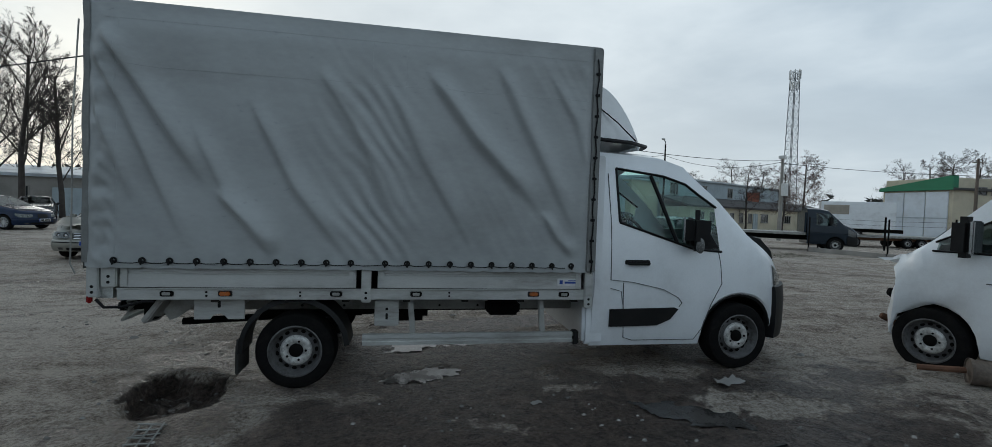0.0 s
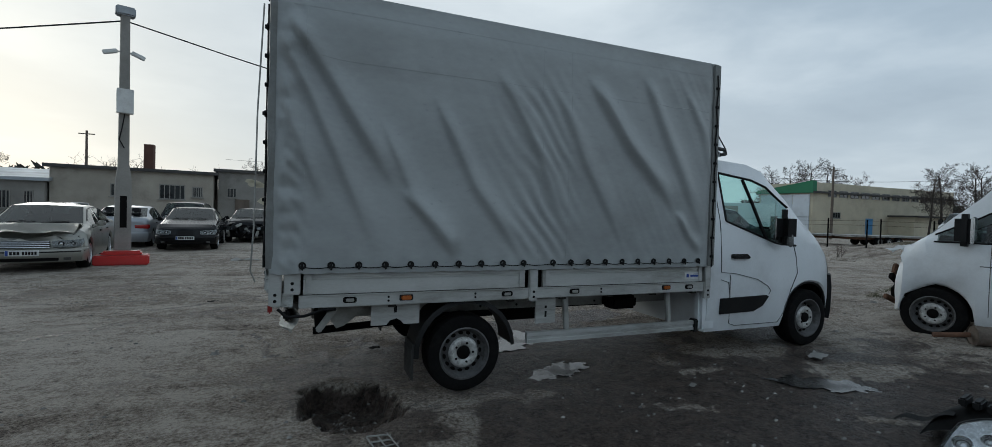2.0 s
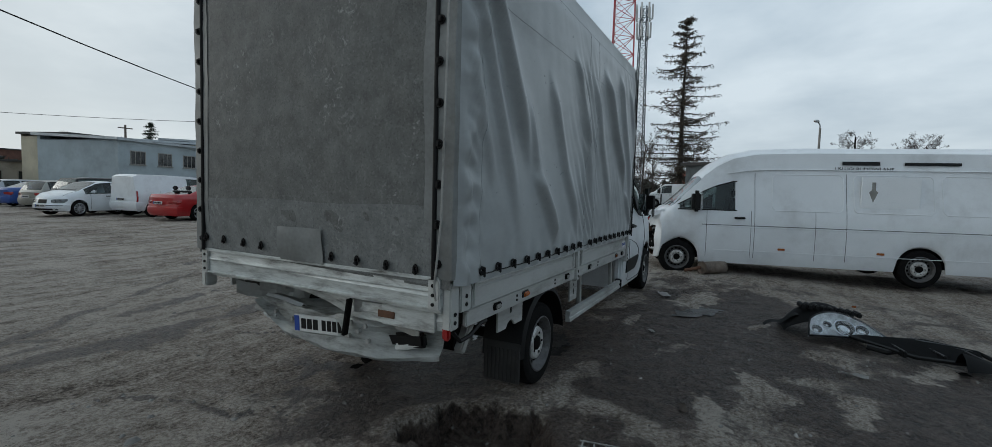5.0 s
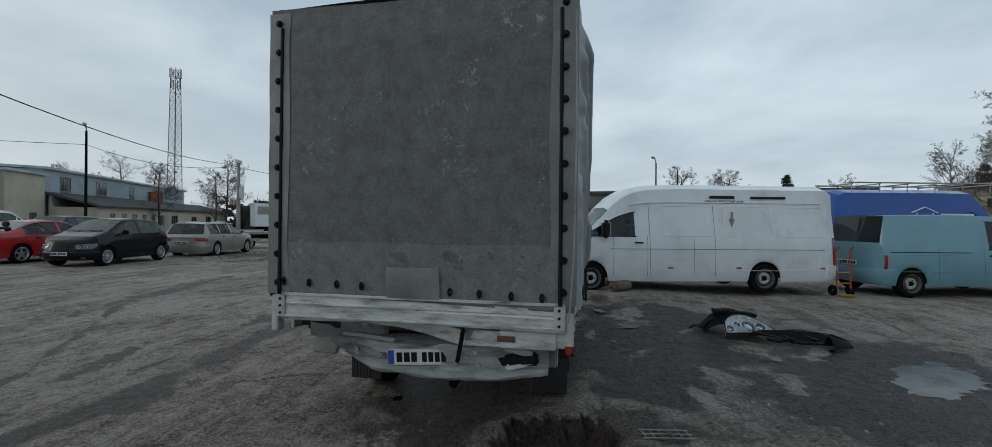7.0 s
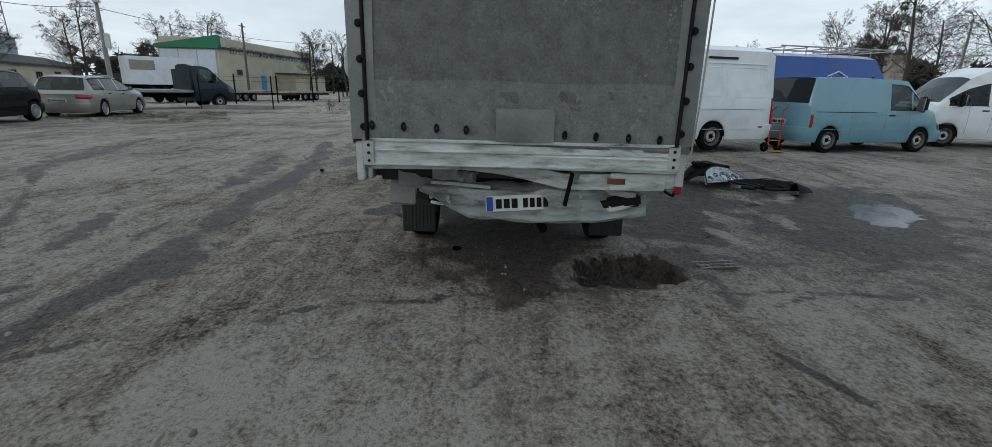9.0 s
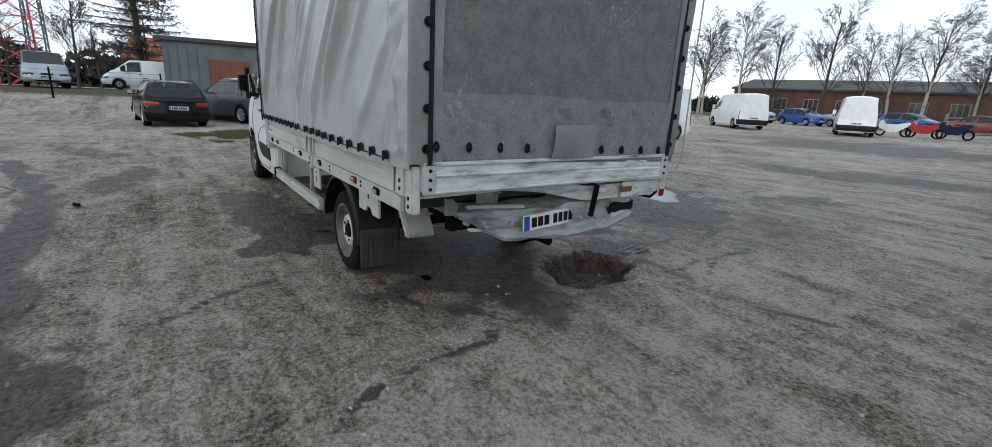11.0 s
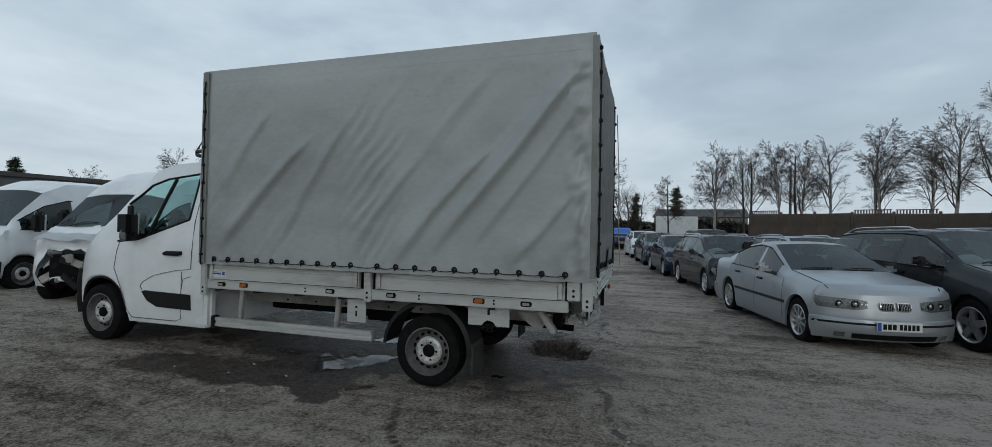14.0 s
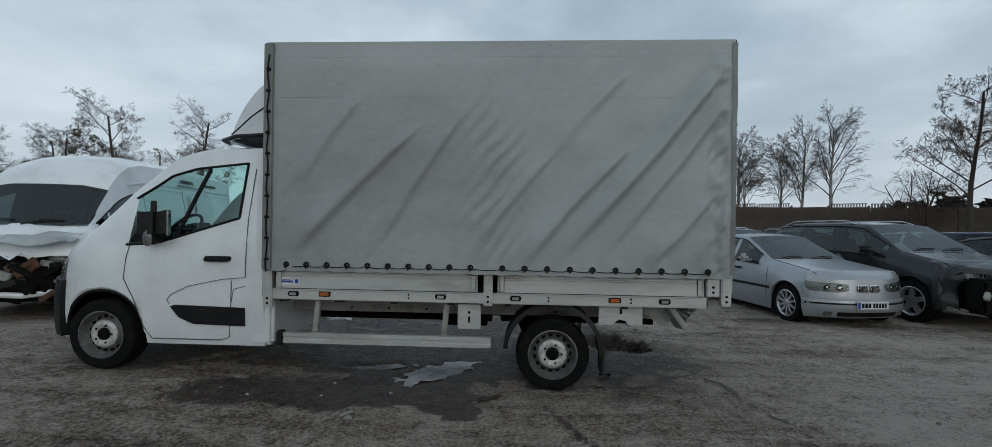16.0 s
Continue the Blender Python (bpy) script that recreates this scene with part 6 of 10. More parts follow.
    bm = bmesh.new(); box(bm, (X0 + 0.012, -0.70, 0.83), (X0 + 0.022, -0.58, 0.87), 0.003); part("rust_patch", bm, RUST, rp)
    bm = bmesh.new()
    yy = np.linspace(-HW + 0.10, HW - 0.10, 30)
    lo = [bm.verts.new((rear_x(y, 1.12) - 0.004, y, rear_low(y) + 0.012)) for y in yy]
    hi = [bm.verts.new((rear_x(y, 1.48) - 0.004, y, 1.47 + 0.006 * math.sin(y * 6))) for y in yy]
    for k in range(29):
        bm.faces.new((lo[k], hi[k], hi[k + 1], lo[k + 1]))
    part("lower_band", bm, curtain_material("worn_tarpaulin", (0.165, 0.172, 0.168), (0.31, 0.32, 0.315), 0.45), rt, "paler worn lower band")
    # cross beam folded down in the middle
    def crumple(y):
        f = lerp([(-1.03, 0.0), (-0.55, -0.02), (-0.36, -0.03), (-0.30, -0.03), (0.1, 0.05), (0.40, 0.085), (0.75, 0.09), (1.03, 0.09)], y)
        return 0.10 * math.exp(-((y - 0.1) / 0.5) ** 2) + 0.015 * noise.noise((y * 5, 0, 1)), f
    bent_beam("rear_crossbeam", 0.805, 0.91, X0 + 0.16, X0 + 0.04, crumple, PEEL, label="buckled white rear cross beam")
    # added near-black box that gives the shaded void behind the bumper
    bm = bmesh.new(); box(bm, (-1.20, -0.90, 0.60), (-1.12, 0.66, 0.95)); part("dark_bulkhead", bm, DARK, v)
    # underrun bumper, torn down and crumpled: face, lip and shelf
    TOPZ = [(-0.91, 0.785), (-0.5, 0.775), (-0.16, 0.765), (-0.10, 0.74), (0.10, 0.735), (0.45, 0.755), (0.60, 0.76), (0.70, 0.755)]
    LOWZ = [(-0.91, 0.60), (-0.6, 0.56), (-0.2, 0.545), (0.2, 0.545), (0.36, 0.555), (0.48, 0.61), (0.60, 0.69), (0.70, 0.735)]
    def face_x(y):
        return X0 + 0.13 + 0.16 * max(0, abs(y + 0.10) - 0.35) ** 1.2 + 0.03 * math.sin(4 * y)
    bm = bmesh.new()
    nu, g = 48, []
    for i in range(nu + 1):
        y = 0.70 - 1.61 * i / nu
        zt_, zl_, x = lerp(TOPZ, y), lerp(LOWZ, y), face_x(y)
        h = zt_ - zl_
        q = [0.015 * noise.noise((y * 4, k * 0.9, 3)) + 0.006 * noise.noise((y * 12, k * 1.7, 3)) for k in range(9)]
        prof = [(x + 0.20, zt_ + 0.035 + 0.05 * noise.noise((y * 4, 9, 9))), (x + 0.10, zt_ + 0.015), (x + 0.012, zt_), (x - 0.008, zt_ - 0.03 * h / 0.2), (x + 0.004, zt_ - h * 0.35), (x, zl_ + h * 0.34), (x - 0.012, zl_ + h * 0.28), (x - 0.055, zl_ + h * 0.05), (x - 0.04, zl_ - 0.010)]
        g.append([bm.verts.new((px + q[k] * 1.5, y, pz + q[k] * (0.6 if k > 1 else 1.5))) for k, (px, pz) in enumerate(prof)])
    for a, b in zip(g, g[1:]):
        for k in range(8):
            bm.faces.new((a[k], b[k], b[k + 1], a[k + 1]))
    bmesh.ops.solidify(bm, geom=bm.faces[:], thickness=0.008)
    ub = part("underrun_bumper", bm, PEEL, v, "crumpled white metal underrun bumper", smooth=14)
    number_plate(ub, Matrix.Translation((face_x(-0.03) - 0.018, -0.03, 0.668)) @ Matrix.Rotation(radians(-90), 4, "Z") @ Matrix.Rotation(radians(-4), 4, "Y"), (0.52, 0.112))
    bm = bmesh.new(); box(bm, (-0.004, -0.15, -0.022), (0.004, 0.15, 0.022), 0.002, Matrix.Translation((face_x(-0.66) - 0.016, -0.66, 0.755)) @ Matrix.Rotation(radians(8), 4, "X") @ Matrix.Rotation(radians(-7), 4, "Z")); part("bar", bm, CHASSIS, ub)
    bm = bmesh.new()
    box(bm, (-0.02, -0.19, -0.04), (0.03, 0.19, 0.045), 0.015, Matrix.Translation((face_x(-0.66) - 0.005, -0.66, 0.675)) @ Matrix.Rotation(radians(-9), 4, "X") @ Matrix.Rotation(radians(-8), 4, "Z"))
    lp = part("tail_lamp_socket", bm, INK, ub, "smashed rear lamp socket")
    bm = bmesh.new(); box(bm, (-0.03, -0.11, -0.022), (0.0, 0.10, 0.022), 0.012, Matrix.Translation((face_x(-0.72) - 0.02, -0.72, 0.655)) @ Matrix.Rotation(radians(-16), 4, "X")); part("broken_lens", bm, PLATE, lp)
    for y, z in ((0.62, 0.68), (0.50, 0.675), (-0.30, 0.735), (-0.42, 0.73), (-0.28, 0.65), (-0.44, 0.64), (0.30, 0.655), (-0.36, 0.69)):
        bm = bmesh.new(); rod(bm, (face_x(y) + 0.02, y, z), (face_x(y) - 0.022, y, z), 0.015, n=8)
        part("bolt", bm, CHASSIS, ub)
    bm = bmesh.new(); tube(bm, [(face_x(0.58) - 0.02, 0.62, 0.645), (face_x(0.55) - 0.035, 0.55, 0.635), (face_x(0.5) - 0.02, 0.48, 0.645)], 0.012, 6); part("hook", bm, PEEL, ub)
    bm = bmesh.new()
    rows = []
    for i in range(13):
        y = 0.62 - 0.42 * i / 12
        rows.append([bm.verts.new((face_x(y) - 0.015 + 0.07 * j / 3, y, lerp(TOPZ, y) + 0.012 + 0.012 * noise.noise((i, j, 0)) + 0.02 * (j == 1))) for j in range(4)])
    for a, b in zip(rows, rows[1:]):
        for j in range(3):
            bm.faces.new((a[j], a[j + 1], b[j + 1], b[j]))
    bmesh.ops.solidify(bm, geom=bm.faces[:], thickness=0.006)
    part("torn_flap", bm, WHITE, ub, "torn white painted flap", smooth=20)
    bm = bmesh.new(); box(bm, (-0.02, -0.012, -0.13), (0.02, 0.012, 0.10), 0.005, Matrix.Translation((X0 + 0.03, -0.33, 0.80)) @ Matrix.Rotation(radians(10), 4, "X")); part("bent_hook", bm, DARK, v)
    for k, (p, q, w) in enumerate((((X0 + 0.10, 0.83, 0.83), (X0 + 0.34, 0.52, 0.70), 0.10), ((X0 + 0.12, 0.60, 0.86), (X0 + 0.30, 0.30, 0.80), 0.08), ((X0 + 0.06, -0.35, 0.86), (X0 + 0.2, -0.80, 0.84), 0.09))):
        bm = bmesh.new()
        n = 9
        rows = []
        for i in range(n + 1):
            c = Vector(p).lerp(Vector(q), i / n)
            rows.append([bm.verts.new(c + Vector((0.03 * noise.noise((i * 0.7, k, j)), 0.02 * noise.noise((i * 0.6, k + 5, j)), w * (j / 3 - 0.5) + 0.03 * noise.noise((i * 0.8, k + 9, j))))) for j in range(4)])
        for a, b in zip(rows, rows[1:]):
            for j in range(3):
                bm.faces.new((a[j], a[j + 1], b[j + 1], b[j]))
        bmesh.ops.solidify(bm, geom=bm.faces[:], thickness=0.006)
        part("torn_sheet", bm, ALU, v, "torn bent sheet metal", smooth=20)
    for sd in (1, -1):
        bm = bmesh.new()
        prism(bm, [(-1.18, 0.80), (-1.04, 0.58), (-0.98, 0.60), (-0.80, 0.74), (-0.75, 0.80)], sd * 0.80, sd * 0.83)
        box(bm, (-0.07, -0.10, -0.13), (0.07, 0.10, 0.13), 0.01, Matrix.Translation((-1.10, sd * 0.86, 0.69)) @ Matrix.Rotation(radians(35), 4, "Y") @ Matrix.Rotation(radians(8 * sd), 4, "Z") @ Matrix.Diagonal((0.35, 1, 1, 1)))
        part("bent_support", bm, CHASSIS, v, "bent underrun support", smooth=20)
    for a, sd in ((X0 + 0.03, -1),):
        bm = bmesh.new(); box(bm, (a - 0.035, sd * 1.03, 0.77), (a - 0.005, sd * 1.075, 0.84), 0.01)
        part("corner_lamp", bm, REDL, v, "red corner marker")
    bm = bmesh.new(); tube(bm, [(X0 + 0.06, -1.06, 0.80), (X0 + 0.12, -1.07, 0.74), (X0 + 0.24, -1.06, 0.74), (X0 + 0.38, -1.05, 0.78), (X0 + 0.46, -1.04, 0.775)], 0.012)
    part("cable", bm, INK, v)
    bm = bmesh.new(); tube(bm, [(X0 - 0.06, -1.08, 2.95), (X0 - 0.09, -1.09, 2.2), (X0 - 0.10, -1.08, 1.4), (X0 - 0.12, -1.06, 1.08), (X0 - 0.09, -1.05, 1.0)], 0.006, 5)
    part("hanging_cord", bm, CHASSIS, v, "pale slack lashing strap")
    for x, kk in ((0.0, 0), (4.235, G)):
        for sd in (1, -1):
            wheel(v, x, sd * (0.90 if x else 0.86), 0.333 + kk, 0.333, "steel", 0.225, True)
    return v


build_truck()



# ---- other vehicles ----
def car_at(x, y, heading, z=None):
    return pose(x, y, coarse(x, y) if z is None else z, 0, 0, heading)


def text_mesh(words, size, mat, parent, at, depth=0.002):
    cu = bpy.data.curves.new("lettering", "FONT")
    cu.body, cu.size, cu.extrude, cu.align_x = words, size, depth, "CENTER"
    cu.resolution_u = 3
    tmp = bpy.data.objects.new("lettering", cu)
    me = bpy.data.meshes.new_from_object(tmp)
    bpy.data.objects.remove(tmp)
    me.materials.clear()
    me.materials.append(mat)
    ob = new("lettering", me)
    ob.parent = parent
    ob.matrix_basis = at
    return ob


def box_part(name, a, b, mat, parent, bevel=0.0, label="", at=None):
    bm = bmesh.new()
    box(bm, a, b, bevel)
    return part(name, bm, mat, parent, label, at=at)


P_SILVER = paint("silver", (0.33, 0.355, 0.385), 0.22, 0.45, 0.36)
P_CHAMP = paint("champagne", (0.30, 0.30, 0.27), 0.25, 0.5)
P_STEELBLUE = paint("steelblue", (0.022, 0.030, 0.040), 0.2)
P_BLACK = paint("black", (0.007, 0.0075, 0.009), 0.16)
P_NAVY = paint("navy", (0.012, 0.022, 0.05), 0.2)
P_BLUE = paint("blue", (0.02, 0.07, 0.28), 0.2)
P_RED = paint("red", (0.36, 0.012, 0.015), 0.15)
P_WINE = paint("wine", (0.14, 0.012, 0.02), 0.15)
P_GREEN = paint("applegreen", (0.22, 0.42, 0.08), 0.15)
P_GREY = paint("grey", (0.10, 0.11, 0.115), 0.22, 0.4)
P_DGREY = paint("darkgrey", (0.040, 0.043, 0.046), 0.2, 0.35)
P_SLATE = paint("slate", (0.06, 0.085, 0.11), 0.2, 0.3)
P_LBLUE = paint("lightblue", (0.17, 0.33, 0.40), 0.3)
P_VBLUE = paint("vanblue", (0.010, 0.075, 0.34), 0.12)
P_PALE = paint("paleblue", (0.30, 0.37, 0.42), 0.2, 0.4)

# long white van beside the truck, nose dented
SPR = van_spec(6.46, 1.93, 2.52, 0.63, 4.05, belt=1.29, cow=0.50)
SPR["near"], SPR["open_nose"] = True, True
SPR["wf"] = 0.49
SPR["side"] = [(0.64, 0.90), (0.95, 1.64)]
SPR["roof0"] = 1.04
SPR["edge"] = (0.95, 0.78)
SPR["top"] = [(0, 0.96), (0.06, 1.07), (0.22, 1.19), (0.50, 1.34), (1.02, 1.92), (1.08, 2.01), (1.30, 2.22), (1.60, 2.40), (2.0, 2.49), (2.9, 2.52), (6.28, 2.52), (6.46, 2.42)]
van, sh = vehicle("panel_van", car_at(7.855, -3.196, 104.5, 0.06), SPR, WHITE, "long white high-roof panel van with dented nose and roof", "van", crush=0.07, plate=False, front=False)
# added near-black box in place of the shade inside the open nose
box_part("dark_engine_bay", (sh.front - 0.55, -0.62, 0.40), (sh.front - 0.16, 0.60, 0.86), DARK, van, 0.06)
F = sh.front
SIGN = material("sign_black", (0.02, 0.02, 0.022), 0.5, 0, 0.1, 5, 50, 0)
for s0, s1 in ((2.28, 3.45), (3.62, 4.85), (4.98, 6.15)):
    for sd in (1, -1):
        bm = bmesh.new()
        pts = [(s0, 1.36), (s0 + 0.05, 1.30), (s1 - 0.05, 1.30), (s1, 1.36), (s1, 1.92), (s1 - 0.05, 1.98), (s0 + 0.05, 1.98), (s0, 1.92), (s0, 1.36)]
        tube(bm, [(F - s, sd * (sh.side_y(s, z) + 0.001), z) for s, z in pts], 0.008, 6)
        part("pressed_panel", bm, WHITE, van)
for sd in (1, -1):
    # gutter under the dented roof cap and dark waist line
    bm = bmesh.new(); tube(bm, [sh.section(s, 0.004)[6 if sd > 0 else 12] + Vector((0, 0, 0.18)) for s in np.linspace(1.5, 6.1, 16)], 0.011, 6)
    part("roof_gutter", bm, WHITE, van)
    bm = bmesh.new(); tube(bm, [(F - s, sd * (sh.side_y(s, 1.0) + 0.002), 1.0) for s in np.linspace(1.05, 6.1, 14)], 0.006, 5)
    part("waist_line", bm, SEAM, van)
    for s in (3.5, 1.98):
        bm = bmesh.new(); tube(bm, [(F - s, sd * (sh.side_y(s, z) + 0.001), z) for z in np.linspace(0.40, 2.0, 9)], 0.005, 5)
        part("door_seam", bm, SEAM, van)
for z, r in ((0.97, 0.007), (0.52, 0.006)):
    for sd in (1, -1):
        bm = bmesh.new()
        tube(bm, [(F - s, sd * (sh.side_y(s, z) + 0.001), z) for s in np.linspace(1.3, 6.3, 12)], r, 6)
        part("waist_crease", bm, WHITE, van)
for s in (2.45, 4.05, 6.05):
    y = sh.side_y(s, 0.58)
    box_part("amber_marker", (F - s - 0.06, y - 0.004, 0.56), (F - s + 0.06, y + 0.014, 0.60), AMBER, van, 0.006)


def van_sign(name, s0, s1, z0, z1, mat, o=0.004):
    bm = bmesh.new()
    v4 = [bm.verts.new((F - s, sh.side_y(s, z) + o, z)) for s, z in ((s0, z0), (s1, z0), (s1, z1), (s0, z1))]
    bm.faces.new(v4)
    bmesh.ops.solidify(bm, geom=bm.faces[:], thickness=0.002)
    return part(name, bm, mat, van, smooth=0)


van_sign("bar", 3.42, 4.02, 2.165, 2.235, SIGN, 0.03)
van_sign("bar", 4.40, 5.25, 2.17, 2.225, SIGN, 0.03)
ysg = sh.side_y(4.17, 1.42)
box_part("white_sign", (F - 4.62, ysg - 0.03, 1.40), (F - 3.72, ysg + 0.006, 1.95), material("sign_sheet", (0.82, 0.85, 0.87), 0.3, 0, 0.03, 5, 50, 0), van)
yt = sh.side_y(3.8, 2.12) + 0.006
text_mesh("USŁUGI BUDOWLANE", 0.095, SIGN, van, Matrix.Translation((F - 3.78, sh.side_y(3.8, 2.10) + 0.012, 2.065)) @ Matrix.Rotation(radians(180), 4, "Z") @ Matrix.Rotation(radians(82), 4, "X"))
bm = bmesh.new()
prism(bm, [(F - 3.90, 1.50), (F - 3.83, 1.68), (F - 3.87, 1.72), (F - 3.87, 1.86), (F - 3.93, 1.86), (F - 3.93, 1.72), (F - 3.97, 1.68)], ysg + 0.008, ysg + 0.012)
part("trowel_mark", bm, CHASSIS, van, smooth=0)
# crumpled bonnet lip, lamps and torn metal at the nose
rq = random.Random(5)
for k in range(26):
    bm = bmesh.new()
    l, w = rq.uniform(0.06, 0.20), rq.uniform(0.03, 0.09)
    box(bm, (-0.03, -l, -w), (0.03, l, w), 0.012, Matrix.Translation((lambda y, z: (F - 0.10 - sh.pull(0, y, z) + rq.uniform(-0.05, 0.03), y, z))(rq.uniform(-0.60, 0.60), rq.uniform(0.40, 0.82))) @ Matrix.Rotation(rq.uniform(-0.7, 0.7), 4, "X") @ Matrix.Rotation(rq.uniform(-0.5, 0.5), 4, "Z"))
    part("torn_metal", bm, (RUST, DARK, CHASSIS, BLACKP)[k % 4], van, "rusty torn front metal")
bm = bmesh.new(); tube(bm, [(F - 0.26, -0.72, 0.44), (F - 0.12, -0.3, 0.46), (F - 0.12, 0.3, 0.42), (F - 0.27, 0.72, 0.47)], 0.04, 8); part("bent_crossbeam", bm, WHITE, van)
for sd in (1, -1):
    bm = bmesh.new(); ellipsoid(bm, (F - 0.30, sd * 0.60, 0.88), (0.07, 0.14, 0.09))
    part("headlight", bm, LAMPG, van, "loose clear headlight")
bm = bmesh.new()
rows = []
for i in range(13):
    u = -0.86 + 1.72 * i / 12
    rows.append([bm.verts.new((F - 0.56 + (0.50 + 0.08 * noise.noise((u * 4, 1, 1))) * j / 7 - 0.05 * u * u, u * (1 - 0.06 * j / 7), 1.27 - 0.15 * (j / 7) ** 1.6 + 0.11 * noise.noise((i * 0.7, j * 0.6, 2)) * (j / 7) + 0.05 * noise.noise((i * 1.9, j * 1.3, 7)) * (j / 7))) for j in range(8)])
for a, b in zip(rows, rows[1:]):
    for j in range(7):
        bm.faces.new((a[j], b[j], b[j + 1], a[j + 1]))
bmesh.ops.solidify(bm, geom=bm.faces[:], thickness=0.012)
part("bonnet", bm, WHITE, van, "crumpled white bonnet", smooth=25)

# the old muffler beside its wheel
mf = thing("muffler", pose(6.35, -1.55, 0.12 + coarse(6.35, -1.5), 0, 0, -40), "rusty muffler lying on the dirt beside the van", "muffler")
bm = bmesh.new(); rod(bm, (-0.25, 0, 0), (0.25, 0, 0), 0.115, n=24)
for x in (-0.25, 0.25):
    lathe(bm, [(0.125, x - 0.012), (0.125, x + 0.012)], 24, "X")
part("drum", bm, material("rusty_muffler", (0.17, 0.14, 0.115), 0.75, 0.2, 0.4, 5, 40, 0.3, (0.07, 0.045, 0.03), 0.8), mf)
bm = bmesh.new(); tube(bm, [(-0.27, 0.03, 0.0), (-0.45, 0.03, -0.02), (-0.62, 0.05, -0.04)], 0.03, 8); part("pipe", bm, RUST, mf)

# light blue van and the hand truck between them
t5 = van_spec(4.62, 1.9, 1.93, 0.90, 3.0, 0.325, 1.12, 0.78)
t5["near"] = True
t5["wf"] = 0.80
t5["roof1"], t5["deck"] = 4.46, 4.60
t5["top"] = t5["top"][:-2] + [(4.46, 1.90), (4.60, 1.25), (4.62, 1.2)]
t5["tail_band"], t5["taillight"] = (2, 4), (0.02, 0.10)
v5, s5 = vehicle("panel_van", pose(9.10, -9.43, 0, 0, 0, -77), t5, P_LBLUE, "light blue low-roof panel van with steel wheels", "van", bumper=P_LBLUE)
for sd in (1, -1):
    for z in (0.98, 0.60):
        bm = bmesh.new(); tube(bm, [(s5.front - s, sd * (s5.side_y(s, z) + 0.001), z) for s in np.linspace(1.4, 4.5, 10)], 0.006, 6)
        part("waist_crease", bm, P_LBLUE, v5)
    bm = bmesh.new(); tube(bm, [(s5.front - s, sd * (s5.side_y(s, 1.04) + 0.004), 1.04) for s in np.linspace(2.5, 4.4, 6)], 0.008, 6)
    part("door_rail", bm, INK, v5)
# hand truck
ht = thing("hand_truck", pose(7.75, -6.66, coarse(7.7, -6.6), 0, 0, 10), "red and yellow hand truck with black wheels", "hand truck")
YEL = paint("yellow", (0.55, 0.33, 0.02), 0.3); REDP = paint("redframe", (0.45, 0.03, 0.02), 0.3)
bm = bmesh.new()
for y in (-0.16, 0.16):
    tube(bm, [(0, y, 0.16), (0.02, y, 0.6), (0.05, y, 1.05), (-0.08, y, 1.15)], 0.018, 6)
part("frame", bm, REDP, ht)
for z in (0.3, 0.55, 0.85):
    bm = bmesh.new(); rod(bm, (0.02, -0.16, z), (0.02, 0.16, z), 0.012, n=6); part("crossbar", bm, YEL, ht)
bm = bmesh.new(); box(bm, (-0.22, -0.18, 0.03), (0.0, 0.18, 0.05), 0.005); part("toe_plate", bm, YEL, ht)
for y in (-0.2, 0.2):
    bm = bmesh.new(); lathe(bm, [(0.05, -0.03), (0.115, -0.035), (0.125, 0.0), (0.115, 0.035), (0.05, 0.03)], 20, close=True)
    part("wheel", bm, RUBBER, ht, at=Matrix.Translation((0.08, y, 0.125)))

# blue van with roof rack
bl = van_spec(5.9, 2.0, 2.78, 0.9, 3.6, 0.34, 1.25)
bl["wf"] = 0.55
vb, sb = vehicle("panel_van", car_at(12.75, -10.9, -78), bl, P_VBLUE, "deep blue high-roof van with a ladder rack", "van")
for sd in (1, -1):
    bm = bmesh.new(); rod(bm, (-2.6, sd * 0.72, 2.95), (1.8, sd * 0.72, 2.95), 0.022, n=6); part("rack_rail", bm, CHASSIS, vb)
for k in range(6):
    bm = bmesh.new(); rod(bm, (-2.5 + 0.85 * k, -0.78, 2.91), (-2.5 + 0.85 * k, 0.78, 2.91), 0.018, n=6)
    for sd in (1, -1):
        rod(bm, (-2.5 + 0.85 * k, sd * 0.74, 2.66), (-2.5 + 0.85 * k, sd * 0.74, 2.95), 0.014, n=6)
    part("rack_bar", bm, CHASSIS, vb)
WSIGN = material("sign_white", (0.75, 0.77, 0.8), 0.5, 0, 0.05, 5, 50, 0)
bm = bmesh.new()
yb = -(sb.side_y(3.4, 2.0) + 0.006)
for a, b in (((-0.75, 2.05), (-0.35, 2.22)), ((-0.35, 2.22), (0.05, 2.05)), ((-0.6, 2.05), (-0.6, 1.85)), ((-0.1, 2.05), (-0.1, 1.85))):
    tube(bm, [(a[0], yb, a[1]), (b[0], yb, b[1])], 0.022, 4)
part("house_mark", bm, WSIGN, vb)
box_part("bar", (0.15, yb - 0.004, 1.88), (1.15, yb + 0.01, 2.03), WSIGN, vb)

# white vans beyond
duc = van_spec(5.4, 2.02, 2.35, 0.95, 3.45, 0.34, 1.24, 0.66)
duc["wf"] = 0.58
vd, sd_ = vehicle("panel_van", car_at(11.3, -2.65, 98), duc, WHITE, "white high-roof van with torn nose and dark grey bumper", "van", bumper=BLACKP, crush=0.10, plate=False)
part("grille_opening", sd_.sheet(list(np.linspace(-0.5, 0.5, 11)), 0.63, 0.80, 0.016), INK, vd, "dark empty grille opening")
